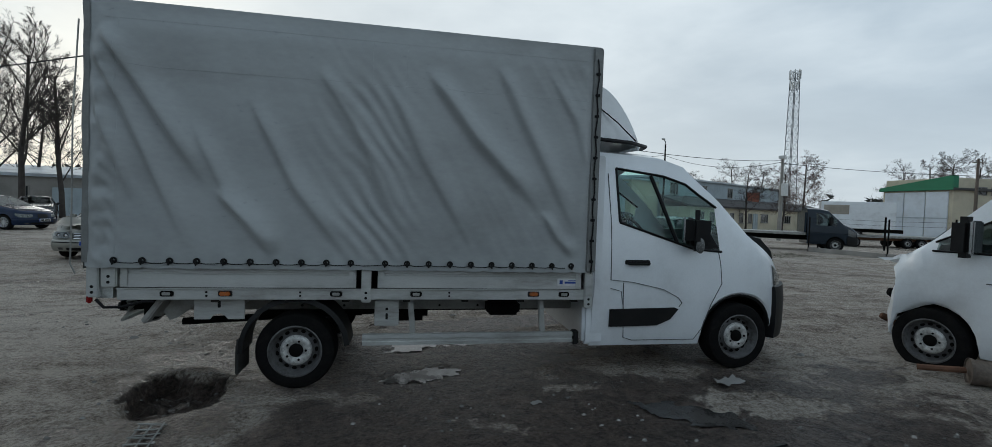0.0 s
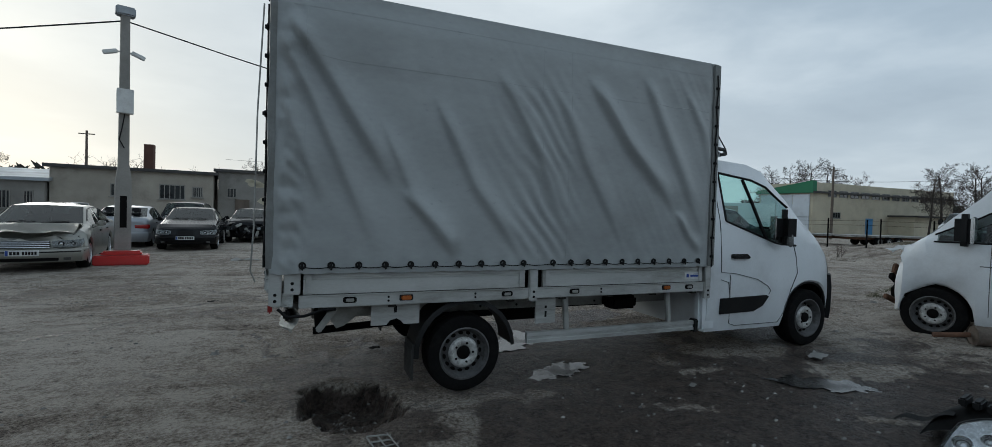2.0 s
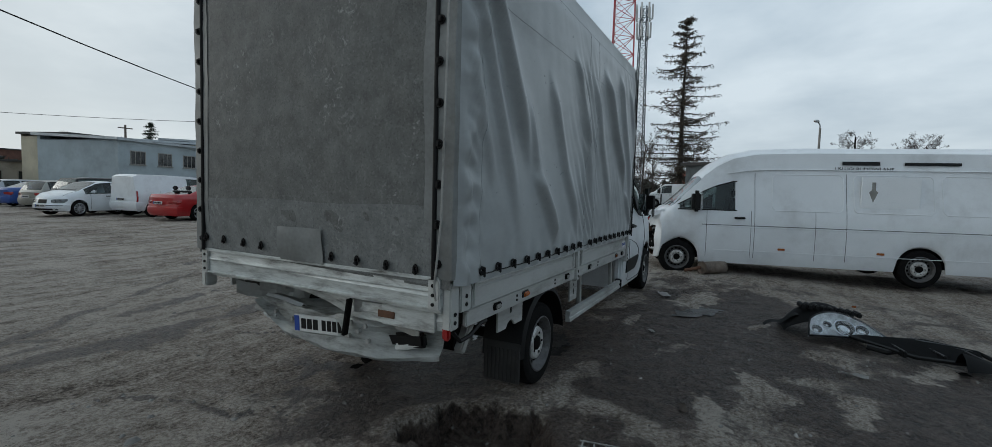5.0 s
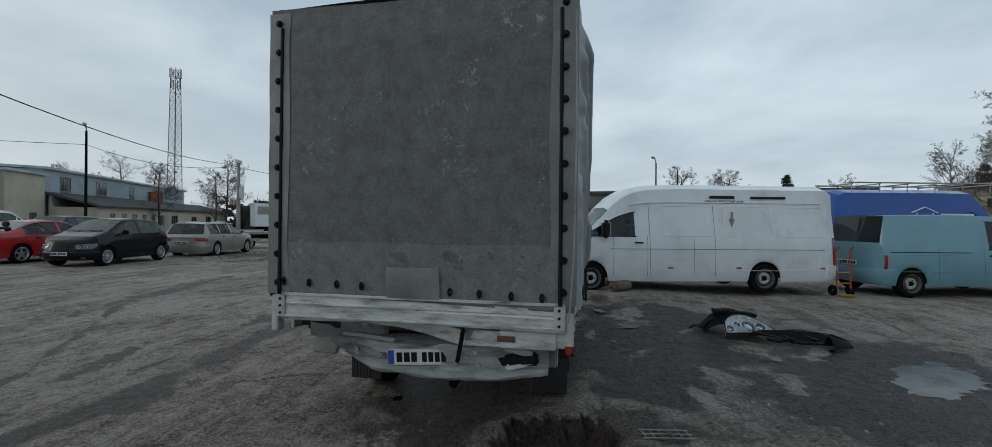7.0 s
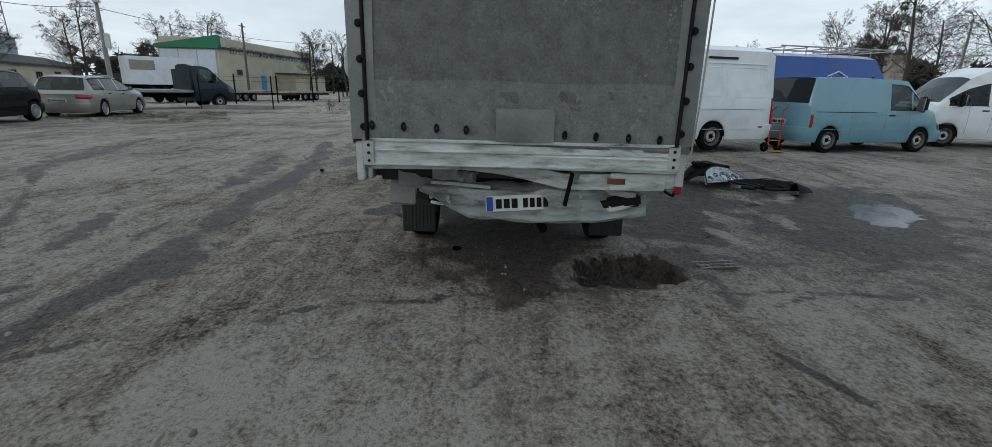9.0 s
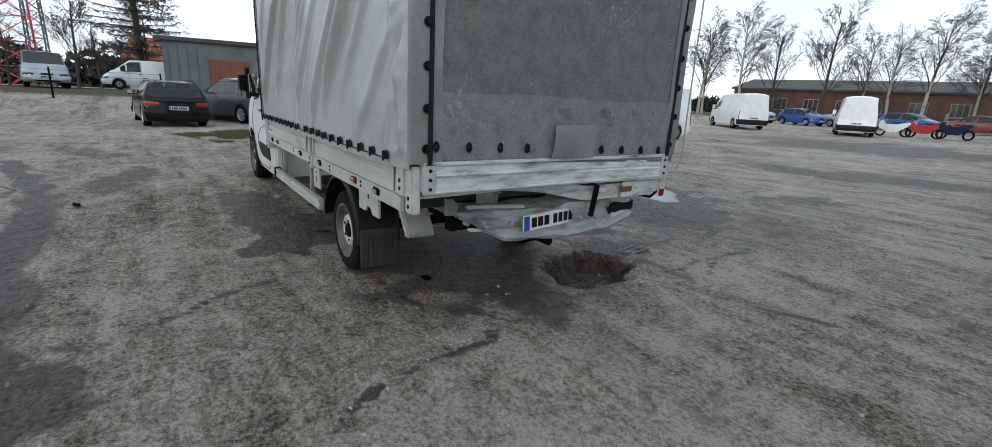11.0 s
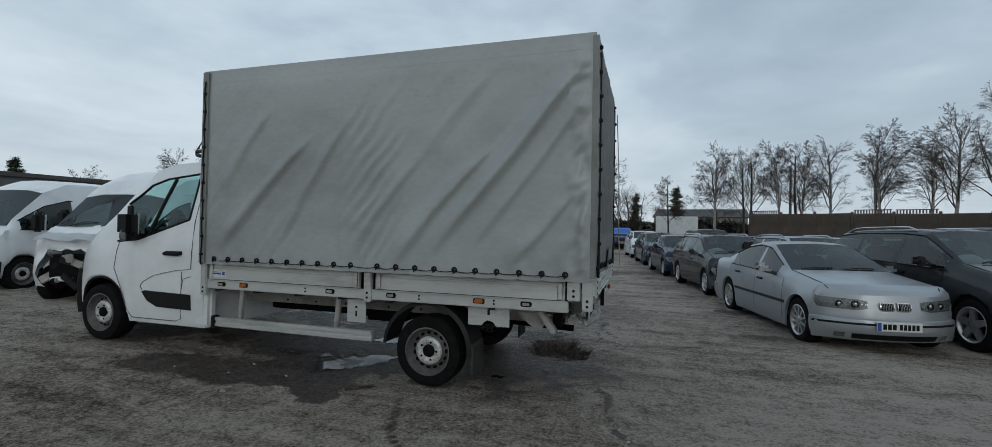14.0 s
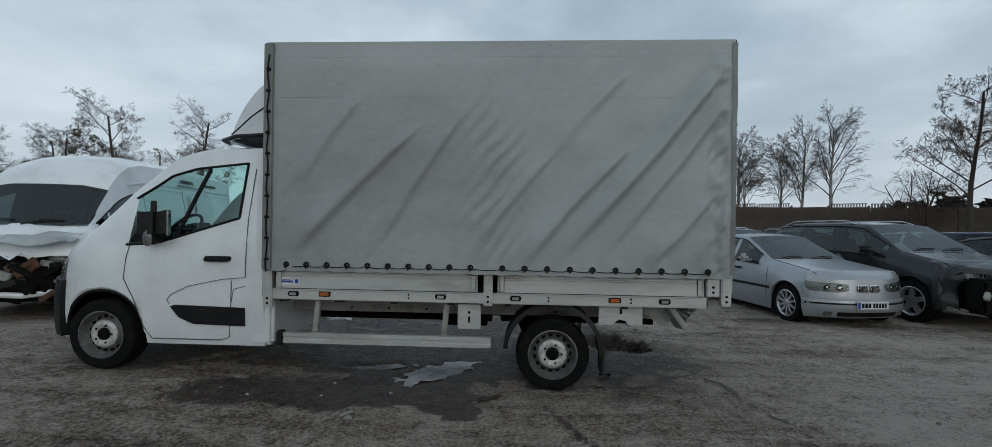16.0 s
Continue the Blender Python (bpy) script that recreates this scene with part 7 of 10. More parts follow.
part("bonnet_gap", sd_.sheet(list(np.linspace(-0.85, 0.30, 13)), [(0, 0.88), (0.5, 0.86), (0.85, 0.885)], [(0, 0.94), (0.4, 0.95), (0.85, 0.90)], 0.016), INK, vd, "black gap under the sprung bonnet")
mas = van_spec(5.5, 2.05, 2.4, 0.88, 3.68, 0.34, 1.26, 0.6)
mas["wf"] = 0.56
vehicle("panel_van", car_at(10.9, -15.2, 82), mas, WHITE, "white high-roof panel van parked behind the blue van", "van")
vehicle("panel_van", car_at(15.6, -32.4, -38), mas, WHITE, "white high-roof panel van with black lower trim far across the yard", "van", bumper=BLACKP)
vehicle("panel_van", car_at(9.1, -35.0, -68), mas, WHITE, "white panel van seen from its closed rear doors", "van", bumper=BLACKP)
kan = van_spec(4.3, 1.8, 1.82, 0.85, 2.7, 0.31, 1.1, 0.75)
vehicle("small_van", car_at(35.4, 3.0, 94), kan, WHITE, "small white delivery van behind the wire fence", "van", seats=False)
vehicle("small_van", car_at(34.0, 10.5, 185), kan, WHITE, "small white delivery van on the far side of the fence", "van", seats=False)
vehicle("small_van", car_at(31.5, 7.2, 190), kan, P_SILVER, "silver delivery van among others behind the fence", "van", seats=False)
vehicle("small_van", car_at(8.9, 21.4, 6), kan, WHITE, "white delivery van at the end of the row of wrecks", "van", seats=False)

# silver sedan next to the walk
bmw = car_spec(4.40, 1.72, 1.415, 0.69, 2.725, "sedan")
bmw["sill"], bmw["lamp"], bmw["lean"] = 0.16, (0.40, 1.16, 0.135), 0.05
bmw["top"] = [(s, z + (0.05 if s < 0.4 else 0)) for s, z in bmw["top"]]
bmw["belt"] = [(s, z + (0.04 if s < 0.1 else 0.02 if s < 0.4 else 0)) for s, z in bmw["belt"]]
vbm, sbm = vehicle("sedan_car", car_at(-4.60, -4.04, 100, -0.03), bmw, P_SILVER, "silver sedan with two oval grilles and dented rear door", "car", rim="ten", trim_side=True, grille=False)
Fb = sbm.front
zk = lerp(bmw["belt"], 0)
for sd in (1, -1):
    g = part("kidney_grille", sbm.sheet([sd * q for q in np.linspace(0.02, 0.235, 7)], [(0, zk - 0.13), (0.03, zk - 0.145), (0.20, zk - 0.145), (0.24, zk - 0.12)], [(0, zk - 0.035), (0.2, zk - 0.025), (0.24, zk - 0.05)], 0.008, thick=0.014), CHROME, vbm, "chromed oval grille")
    part("grille_mesh", sbm.sheet([sd * q for q in np.linspace(0.04, 0.215, 7)], [(0, zk - 0.12), (0.05, zk - 0.132), (0.2, zk - 0.13)], zk - 0.045, 0.020, thick=0.006), INK, g)
    for k in range(7):
        part("grille_slat", sbm.sheet([sd * (0.055 + 0.024 * k), sd * (0.062 + 0.024 * k)], zk - 0.128, zk - 0.048, 0.026, thick=0.006), CHASSIS, g)
bm = bmesh.new(); rod(bm, (Fb - 0.115, 0, 0.755), (Fb - 0.105, 0, 0.775), 0.036, n=16); part("round_badge", bm, PBLUE, vbm)

# dark crossover with missing nose
peu = car_spec(4.6, 1.86, 1.64, 0.9, 2.84, "suv", 0.345)
peu["black_mirror"], peu["open_nose"] = True, True
vp, spu = vehicle("crossover_car", car_at(-6.72, -4.05, 100), peu, P_DGREY, "dark grey crossover with smashed front and bare radiator", "car", rim="five", rails=CHROME, crush=0.10, plate=False, front=False)
# added near-black box that fills the nose with shade below the bonnet
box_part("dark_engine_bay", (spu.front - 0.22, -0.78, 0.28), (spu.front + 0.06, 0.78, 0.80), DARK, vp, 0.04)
for k in range(30):
    bm = bmesh.new()
    l, w = rq.uniform(0.05, 0.17), rq.uniform(0.02, 0.07)
    box(bm, (-0.03, -l, -w), (0.03, l, w), 0.012, Matrix.Translation((spu.front + rq.uniform(-0.05, 0.10), rq.uniform(-0.78, 0.78), rq.uniform(0.28, 0.80))) @ Matrix.Rotation(rq.uniform(-0.8, 0.8), 4, "X") @ Matrix.Rotation(rq.uniform(-0.6, 0.6), 4, "Z"))
    part("broken_part", bm, (BLACKP, DARK, BLACKP, CHASSIS, BLACKP)[k % 5], vp)
bm = bmesh.new(); tube(bm, [(spu.front - 0.05, -0.7, 0.52), (spu.front + 0.02, -0.3, 0.5), (spu.front + 0.02, 0.3, 0.5), (spu.front - 0.05, 0.7, 0.52)], 0.04, 8); part("crash_beam", bm, ALU, vp)

# the row beyond them
ROW = [(-4.0, -8.75, 99, "wagon", P_DGREY, "dark grey estate car with deployed airbag"), (-3.25, -13.6, 98, "sedan", P_NAVY, "dark blue sedan parked in the row of wrecks"),
       (-2.60, -18.4, 98, "hatch", P_SLATE, "slate blue hatchback parked in the row of wrecks"), (-1.95, -23.0, 98, "hatch", WHITE, "white hatchback at the end of the row"),
       (-6.20, -9.6, 100, "wagon", P_PALE, "pale blue estate car standing behind the sedan"), (-5.6, -14.8, 99, "sedan", P_GREY, "grey sedan in the second row"),
       (-5.0, -19.6, 98, "suv", P_BLACK, "black crossover in the second row"), (-8.75, -8.6, 102, "hatch", P_PALE, "pale blue hatchback in the second row"),
       (-8.3, -13.5, 100, "sedan", P_SILVER, "silver sedan in the third row"), (-9.3, -3.6, 104, "sedan", P_BLACK, "black sedan beside the smashed crossover"),
       (-11.6, -6.6, 104, "hatch", P_NAVY, "dark hatchback near the bank"), (-12.4, -10.2, 104, "sedan", WHITE, "white car under the bank"),
       (-11.0, -13.5, 102, "wagon", P_GREY, "grey estate car under the bank")]
DIM = {"sedan": (4.6, 1.78, 1.44, 0.85, 2.75), "hatch": (4.1, 1.74, 1.48, 0.82, 2.55), "wagon": (4.65, 1.80, 1.47, 0.88, 2.75), "suv": (4.5, 1.84, 1.66, 0.88, 2.68)}


def common_car(x, y, h, kind, col, label, **kw):
    names = {"sedan": "sedan_car", "hatch": "hatchback_car", "wagon": "estate_car", "suv": "crossover_car"}
    d = DIM[kind]
    return vehicle(names[kind], car_at(x, y, h), car_spec(*d, kind, 0.34 if kind == "suv" else 0.315), col, label, "car", rim=kw.pop("rim", "ten"), **kw)


for k, (x, y, h, kind, col, label) in enumerate(ROW):
    common_car(x, y, h, kind, col, label, group="wrecked cars in rows", crush=0.15 if k in (0, 9) else 0, rim=("five", "ten", "steel")[k % 3], rails=CHROME if kind in ("wagon",) else None)
AIR = material("airbag_cloth", (0.66, 0.72, 0.72), 0.8, 0, 0.1, 6, 60, 0.3)
for x, y, h, zz in ((-4.0, -8.75, 99, 1.0), (-6.72, -4.05, 100, 1.12)):
    ab = thing("airbag", car_at(x, y, h), "limp white airbag hanging over the dashboard", "airbag", "spent airbags")
    bm = bmesh.new(); ellipsoid(bm, (0.62, -0.35, zz), (0.16, 0.26, 0.12), 16)
    for q in bm.verts:
        q.co += 0.05 * noise.noise_vector(q.co * 6)
    part("cloth", bm, AIR, ab)

# far side of the yard, past the road behind the truck
for x, y, h, kind, col, label in [(-7.1, 10.75, -80, "sedan", P_CHAMP, ""), (-7.3, 17.3, 95, "sedan", P_SILVER, "silver sedan seen from behind beside the pole"),
                                  (-5.05, 16.1, -86, "sedan", P_BLACK, "black sedan with a wide grille facing the yard beside the pole"), (-6.3, 22.4, 92, "suv", P_BLACK, "black crossover behind the parked sedans"),
                                  (-17.4, 28.6, -62, "sedan", P_BLACK, "black sedan parked before the low building"), (-21.0, 28.0, -60, "sedan", P_DGREY, "dark grey sedan parked before the low building"),
                                  (-17.2, 19.8, -12, "wagon", P_NAVY, "dark blue estate car at the edge of the yard"), (-22.5, 24.5, -20, "sedan", P_BLACK, "black sedan under the bare trees"),
                                  (-10.3, 19.5, 95, "hatch", P_GREY, "grey hatchback behind the damaged sedan"), (-13.2, 29.0, -70, "hatch", P_SILVER, "silver hatchback before the low building"),
                                  (-3.45, 20.1, -92, "sedan", P_BLACK, "burnt black sedan with smashed front"), (-2.6, 27.0, 90, "hatch", P_SILVER, "")]:
    if label == "" and kind == "sedan":
        p = car_spec(5.05, 1.90, 1.46, 0.92, 2.88, "sedan", 0.335)
        p["grille"], p["grille_mat"] = 0.9, CHROME
        vq, sq = vehicle("sedan_car", car_at(x, y, h), p, col, "champagne silver saloon with crumpled bonnet", "car", rim="ten", crush=0.115)
        bm = bmesh.new()
        rows = []
        for i in range(11):
            u = -0.8 + 1.6 * i / 10
            rows.append([bm.verts.new((sq.front - 1.25 + 1.15 * j / 8, u, 0.98 - 0.13 * (j / 8) ** 2 + 0.10 * math.exp(-((j - 5) / 1.5) ** 2) + 0.05 * noise.noise((i * 0.8, j * 0.8, 5)))) for j in range(9)])
        for a, b in zip(rows, rows[1:]):
            for j in range(8):
                bm.faces.new((a[j], b[j], b[j + 1], a[j + 1]))
        bmesh.ops.solidify(bm, geom=bm.faces[:], thickness=0.012)
        part("bonnet", bm, col, vq, "buckled bonnet standing up", smooth=25)
    elif label:
        wreck = "burnt" in label
        q, qs = common_car(x, y, h, kind, col, label, crush=0.20 if wreck else 0, group="" if wreck else "cars parked across the yard")
        if wreck:
            for k in range(14):
                bm = bmesh.new()
                box(bm, (-0.15, -0.13, -0.05), (0.12, 0.13, 0.06), 0.02, Matrix.Translation((qs.front - 0.15 - 0.1 * (k % 3), -0.8 + 0.12 * k, 0.34 + 0.09 * (k % 5))) @ Matrix.Rotation(k * 1.7, 4, "X") @ Matrix.Rotation(k * 0.9, 4, "Z"))
                part("broken_part", bm, (BLACKP, CHASSIS, DARK)[k % 3], q)
            lb = thing("bumper_cover", pose(-5.25, 17.6, 0.02, 0, 0, 25), "torn black bumper cover lying on the dirt", "car part")
            bm = bmesh.new()
            rows = [[bm.verts.new((-0.8 + 0.16 * i, 0.12 * math.sin(i * 0.5) + 0.1 * j, 0.22 * math.sin(math.pi * j / 5) * (1 - 0.08 * i) + 0.03 * noise.noise((i, j, 0)))) for j in range(6)] for i in range(11)]
            for a, b in zip(rows, rows[1:]):
                for j in range(5):
                    bm.faces.new((a[j], a[j + 1], b[j + 1], b[j]))
            bmesh.ops.solidify(bm, geom=bm.faces[:], thickness=0.01)
            part("cover", bm, BLACKP, lb)
FAR = [(53.5, "hatch", P_GREEN, "apple green hatchback at the far end of the row"), (49.8, "wagon", P_SILVER, "silver estate car in the far row"), (46.4, "suv", P_CHAMP, "champagne people carrier in the far row"),
       (42.8, "hatch", P_GREY, "dark grey hatchback in the far row"), (39.4, "sedan", P_SLATE, "slate blue sedan in the far row"), (36.3, "wagon", P_SILVER, "silver grey estate car in the far row"),
       (33.2, "sedan", P_BLUE, "bright blue sedan in the far row"), (30.2, "wagon", P_CHAMP, "beige estate car in the far row"), (27.2, "suv", P_BLACK, "black crossover with bent rear in the far row"),
       (24.3, "wagon", P_SILVER, "silver estate car near the end of the row")]
for k, (y, kind, col, label) in enumerate(FAR):
    common_car(8.6 + 0.15 * (k % 3), y, 8 + 4 * (k % 2), kind, col, label, group="cars in the far row", seats=False)
yar = car_spec(3.78, 1.70, 1.52, 0.76, 2.46, "hatch", 0.30)
vehicle("hatchback_car", car_at(8.75, 15.1, 192), yar, P_BLACK, "glossy black three-door hatchback with silver wheels", "car", rim="ten")
common_car(8.9, 18.3, 6, "sedan", P_RED, "bright red coupe beside the black hatchback", rim="five")
common_car(12.6, 22.6, 200, "suv", P_NAVY, "dark blue crossover behind the hatchbacks")
common_car(6.8, 23.6, 195, "hatch", WHITE, "white hatchback behind the red car")
common_car(14.4, 16.1, 14, "wagon", P_CHAMP, "pale gold estate car standing on the grass", rim="ten", rails=CHROME)
common_car(17.0, 2.15, 6, "wagon", P_BLACK, "black estate car with red taillights", rim="five", rails=INK)
common_car(18.7, -0.35, 27, "suv", P_GREY, "grey boxy off-road car with roof rails", rim="five", rails=CHROME)
for x, y, h, kind, col, label in [(17.0, -46.0, 160, "hatch", P_BLUE, "blue hatchback at the far edge"), (13.4, -47.0, 165, "sedan", P_PALE, "pale blue sedan at the far edge"), (9.6, -47.5, 165, "hatch", P_BLUE, "blue hatchback beside the pale one"),
                                  (20.8, -45.0, 160, "hatch", P_SILVER, "silver hatchback at the far edge"), (5.6, -47.2, 8, "sedan", P_WINE, "wine red coupe standing side-on at the far edge")]:
    common_car(x, y, h, kind, col, label, seats=False, group="cars at the far edge")
# car under a blue sheet
tc_, ts_ = common_car(-0.35, -31.5, 95, "sedan", P_NAVY, "dark sedan partly covered by a blue sheet")
cov = thing("blue_sheet", car_at(-0.35, -31.5, 95), "bright blue plastic sheet spread over a parked sedan", "sheet")
bm = bmesh.new()
rows = []
for i in range(15):
    s = 0.9 + 3.2 * i / 14
    sec = ts_.section(s, 0.03)
    rows.append([bm.verts.new(sec[j] + Vector((0, 0, 0.02 + 0.03 * noise.noise((i, j, 0))))) for j in range(3, 16)])
for a, b in zip(rows, rows[1:]):
    for j in range(12):
        bm.faces.new((a[j], b[j], b[j + 1], a[j + 1]))
part("sheet", bm, material("blue_plastic", (0.01, 0.10, 0.42), 0.35, 0, 0.2, 4, 30, 0.4), cov)

# recovery truck with flat bed
iv = thing("recovery_truck", car_at(21.2, 17.6, -33), "dark grey recovery truck with an empty flat bed", "truck")
isp = dict(L=2.2, W=2.0, r=0.36, axles=[0.95], sill=0.38, green=0.85, tumble=0.09, cowl=0.6, roof0=1.25, van=True, wf=0.72, flat_back=True, nose=0.26,
           top=[(0, 1.05), (0.06, 1.15), (0.2, 1.25), (0.6, 1.42), (1.25, 2.15), (1.6, 2.24), (2.2, 2.26)], belt=[(0, 1.0), (0.3, 1.14), (0.6, 1.3), (2.2, 1.36)],
           side=[(0.9, 1.8)], doors=[], handles=[], mirror=1.05)
ish = Shell(isp, 2.9)
cb = part("cab", ish.body(), P_STEELBLUE, iv)
for q in ish.patch(0.9, 1.8, 5, 6, -0.002):
    part("side_window", q, GLASS, cb)
part("windscreen", ish.patch(0.6, 1.25, 7, 11, -0.002, (1,))[0], GLASS, cb)
for q in ish.patch(0.05, 0.42, 3, 5, 0.006):
    part("headlight", q, LAMPG, cb)
part("front_bumper", ish.band(0.36, 0.80, 0.45, 0.02), BLACKP, iv)
box_part("grille", (2.89, -0.6, 0.85), (2.915, 0.6, 1.0), INK, iv, 0.01)
box_part("bed", (-3.4, -1.05, 0.82), (0.62, 1.05, 0.95), CHASSIS, iv, 0.01)
box_part("headboard", (0.56, -1.0, 0.95), (0.66, 1.0, 2.0), P_STEELBLUE, iv, 0.02)
box_part("chassis_beam", (-3.2, -0.4, 0.55), (2.4, 0.4, 0.82), DARK, iv)
for sd in (1, -1):
    box_part("mirror", (1.62, sd * 1.0, 1.4), (1.78, sd * 1.22, 1.8), BLACKP, iv, 0.04)
    box_part("side_guard", (-2.6, sd * 0.98, 0.45), (-1.4, sd * 1.03, 0.6), CHASSIS, iv, 0.01)
    for x in (1.95, -2.0):
        wheel(iv, x, sd * 0.88, 0.36, 0.36)
# flat trailers stacked by the fence
for x, y, h, l in ((33.0, 20.5, -18, 7.0), (38.0, 17.5, -14, 6.5), (28.5, 21.8, -20, 5.5)):
    tr = thing("flat_trailer", car_at(x, y, h), "low grey flat trailer with bare steel wheels", "trailer", "trailers by the fence")
    box_part("deck", (-l / 2, -1.05, 0.62), (l / 2, 1.05, 0.76), CHASSIS, tr, 0.01)
    box_part("frame", (-l / 2 + 0.3, -0.8, 0.45), (l / 2 - 0.3, 0.8, 0.62), RUST, tr)
    for k in range(3):
        for sd in (1, -1):
            wheel(tr, -0.9 + 0.8 * k, sd * 0.95, 0.31, 0.31)
    bm = bmesh.new(); tube(bm, [(l / 2, -0.5, 0.55), (l / 2 + 1.2, 0, 0.5), (l / 2, 0.5, 0.55)], 0.05, 6); part("drawbar", bm, CHASSIS, tr)
# motorcycles at the far edge
for x, y, h, c in ((7.4, -36.6, 10, "white"), (5.9, -36.9, 0, "red"), (4.4, -36.7, -10, "navy")):
    mc = thing("motorcycle", car_at(x, y, h), {"white": "white scooter on its stand", "red": "red sports motorcycle on its stand", "navy": "dark blue scooter with windshield"}[c], "motorcycle", "motorcycles at the far edge")
    colr = {"white": WHITE, "red": P_RED, "navy": P_NAVY}[c]
    for wx in (-0.65, 0.65):
        bm = bmesh.new(); lathe(bm, [(0.20, -0.05), (0.28, -0.06), (0.30, 0), (0.28, 0.06), (0.20, 0.05)], 22, close=True)
        part("wheel", bm, RUBBER, mc, at=Matrix.Translation((wx, 0, 0.30)))
    bm = bmesh.new(); prism(bm, [(0.75, 0.55), (0.80, 0.85), (0.62, 1.05), (0.45, 0.80), (-0.1, 0.78), (-0.75, 0.95), (-0.85, 0.85), (-0.5, 0.5), (-0.2, 0.28), (0.25, 0.28)], -0.17, 0.17)
    part("fairing", bm, colr, mc)
    box_part("seat", (-0.65, -0.13, 0.84), (0.1, 0.13, 0.92), SEAT, mc, 0.03)
    bm = bmesh.new(); rod(bm, (0.65, 0, 0.3), (0.45, 0, 1.0), 0.03, n=6); rod(bm, (0.42, -0.35, 1.05), (0.42, 0.35, 1.05), 0.014, n=6); part("fork", bm, CHASSIS, mc)
    if c == "navy":
        box_part("windshield", (0.60, -0.22, 1.0), (0.615, 0.22, 1.5), LENS, mc)


# ---- buildings ----
PLASTER = material("old_plaster", (0.36, 0.33, 0.28), 0.9, 0, 0.22, 0.6, 18, 0.2, (0.16, 0.145, 0.125), 0.7)
PLASTER_G = material("grey_plaster", (0.27, 0.26, 0.24), 0.9, 0, 0.25, 0.6, 18, 0.2, (0.12, 0.11, 0.10), 0.7)
CREAM = material("cream_plaster", (0.50, 0.46, 0.35), 0.9, 0, 0.15, 0.5, 18, 0.15, (0.28, 0.25, 0.2), 0.5)
BLUEGREY = material("blue_grey_cladding", (0.36, 0.42, 0.45), 0.75, 0, 0.12, 0.5, 20, 0.1, (0.2, 0.21, 0.21), 0.5)
ROOFD = material("dark_roof_felt", (0.055, 0.053, 0.052), 0.85, 0, 0.35, 0.8, 25, 0.3, (0.16, 0.15, 0.14), 0.4)
ROOFS = material("tin_roof", (0.40, 0.44, 0.47), 0.5, 0.4, 0.15, 0.8, 25, 0.1, (0.2, 0.19, 0.17), 0.5)
GREENF = material("green_fascia", (0.012, 0.16, 0.075), 0.6, 0, 0.12, 0.8, 20, 0.05)
DOORW = material("white_panel_doors", (0.58, 0.64, 0.70), 0.6, 0, 0.08, 0.8, 20, 0.05, DUST, 0.25)
TIN = material("grey_sheet_metal", (0.13, 0.15, 0.16), 0.6, 0.3, 0.2, 0.7, 20, 0.1, (0.08, 0.07, 0.06), 0.5)
BROWN = material("rust_brown_door", (0.16, 0.065, 0.04), 0.7, 0.1, 0.25, 1.2, 25, 0.15)
BRICK = material("red_brick", (0.105, 0.052, 0.038), 0.9, 0, 0.35, 1.5, 14, 0.4)
PANE = material("dark_pane", (0.02, 0.024, 0.026), 0.12, 0, 0.3, 1, 10, 0, coat=0.5)
FRAME = material("window_frame", (0.24, 0.23, 0.21), 0.7, 0, 0.2, 3, 30, 0.1)
CONC = material("concrete", (0.27, 0.26, 0.24), 0.9, 0, 0.25, 1.5, 30, 0.3, (0.12, 0.11, 0.10), 0.5)
FENCEC = material("old_fence_panel", (0.085, 0.066, 0.055), 0.95, 0, 0.35, 1.2, 20, 0.3, (0.04, 0.045, 0.03), 0.6)
WOOD = material("weathered_wood", (0.13, 0.105, 0.085), 0.85, 0, 0.3, 2, 30, 0.3, stretch=(1, 1, 0.2))
GALV = material("galvanised_steel", (0.30, 0.32, 0.34), 0.5, 0.6, 0.2, 3, 40, 0.1)


def window(parent, u0, u1, z0, z1, bars=2, y=0.0, mat=FRAME, pane=PANE, sill=True):
    """A window in a wall that looks along -Y: frame, pane and bars."""
    w = new("window")
    w.parent = parent
    bm = bmesh.new()
    t = 0.07
    for a, b in (((u0, z0), (u1, z0 + t)), ((u0, z1 - t), (u1, z1)), ((u0, z0 + t), (u0 + t, z1 - t)), ((u1 - t, z0 + t), (u1, z1 - t))):
        box(bm, (a[0], y - 0.05, a[1]), (b[0], y + 0.02, b[1]))
    for k in range(1, bars + 1):
        x = u0 + (u1 - u0) * k / (bars + 1)
        box(bm, (x - 0.025, y - 0.04, z0 + t), (x + 0.025, y + 0.01, z1 - t))
    part("frame", bm, mat, w, smooth=0)
    bm = bmesh.new(); box(bm, (u0 + t, y - 0.015, z0 + t), (u1 - t, y - 0.005, z1 - t)); part("pane", bm, pane, w, smooth=0)
    if sill:
        bm = bmesh.new(); box(bm, (u0 - 0.08, y - 0.12, z0 - 0.06), (u1 + 0.08, y, z0 - 0.005)); part("sill", bm, mat, w, smooth=0)
    return w


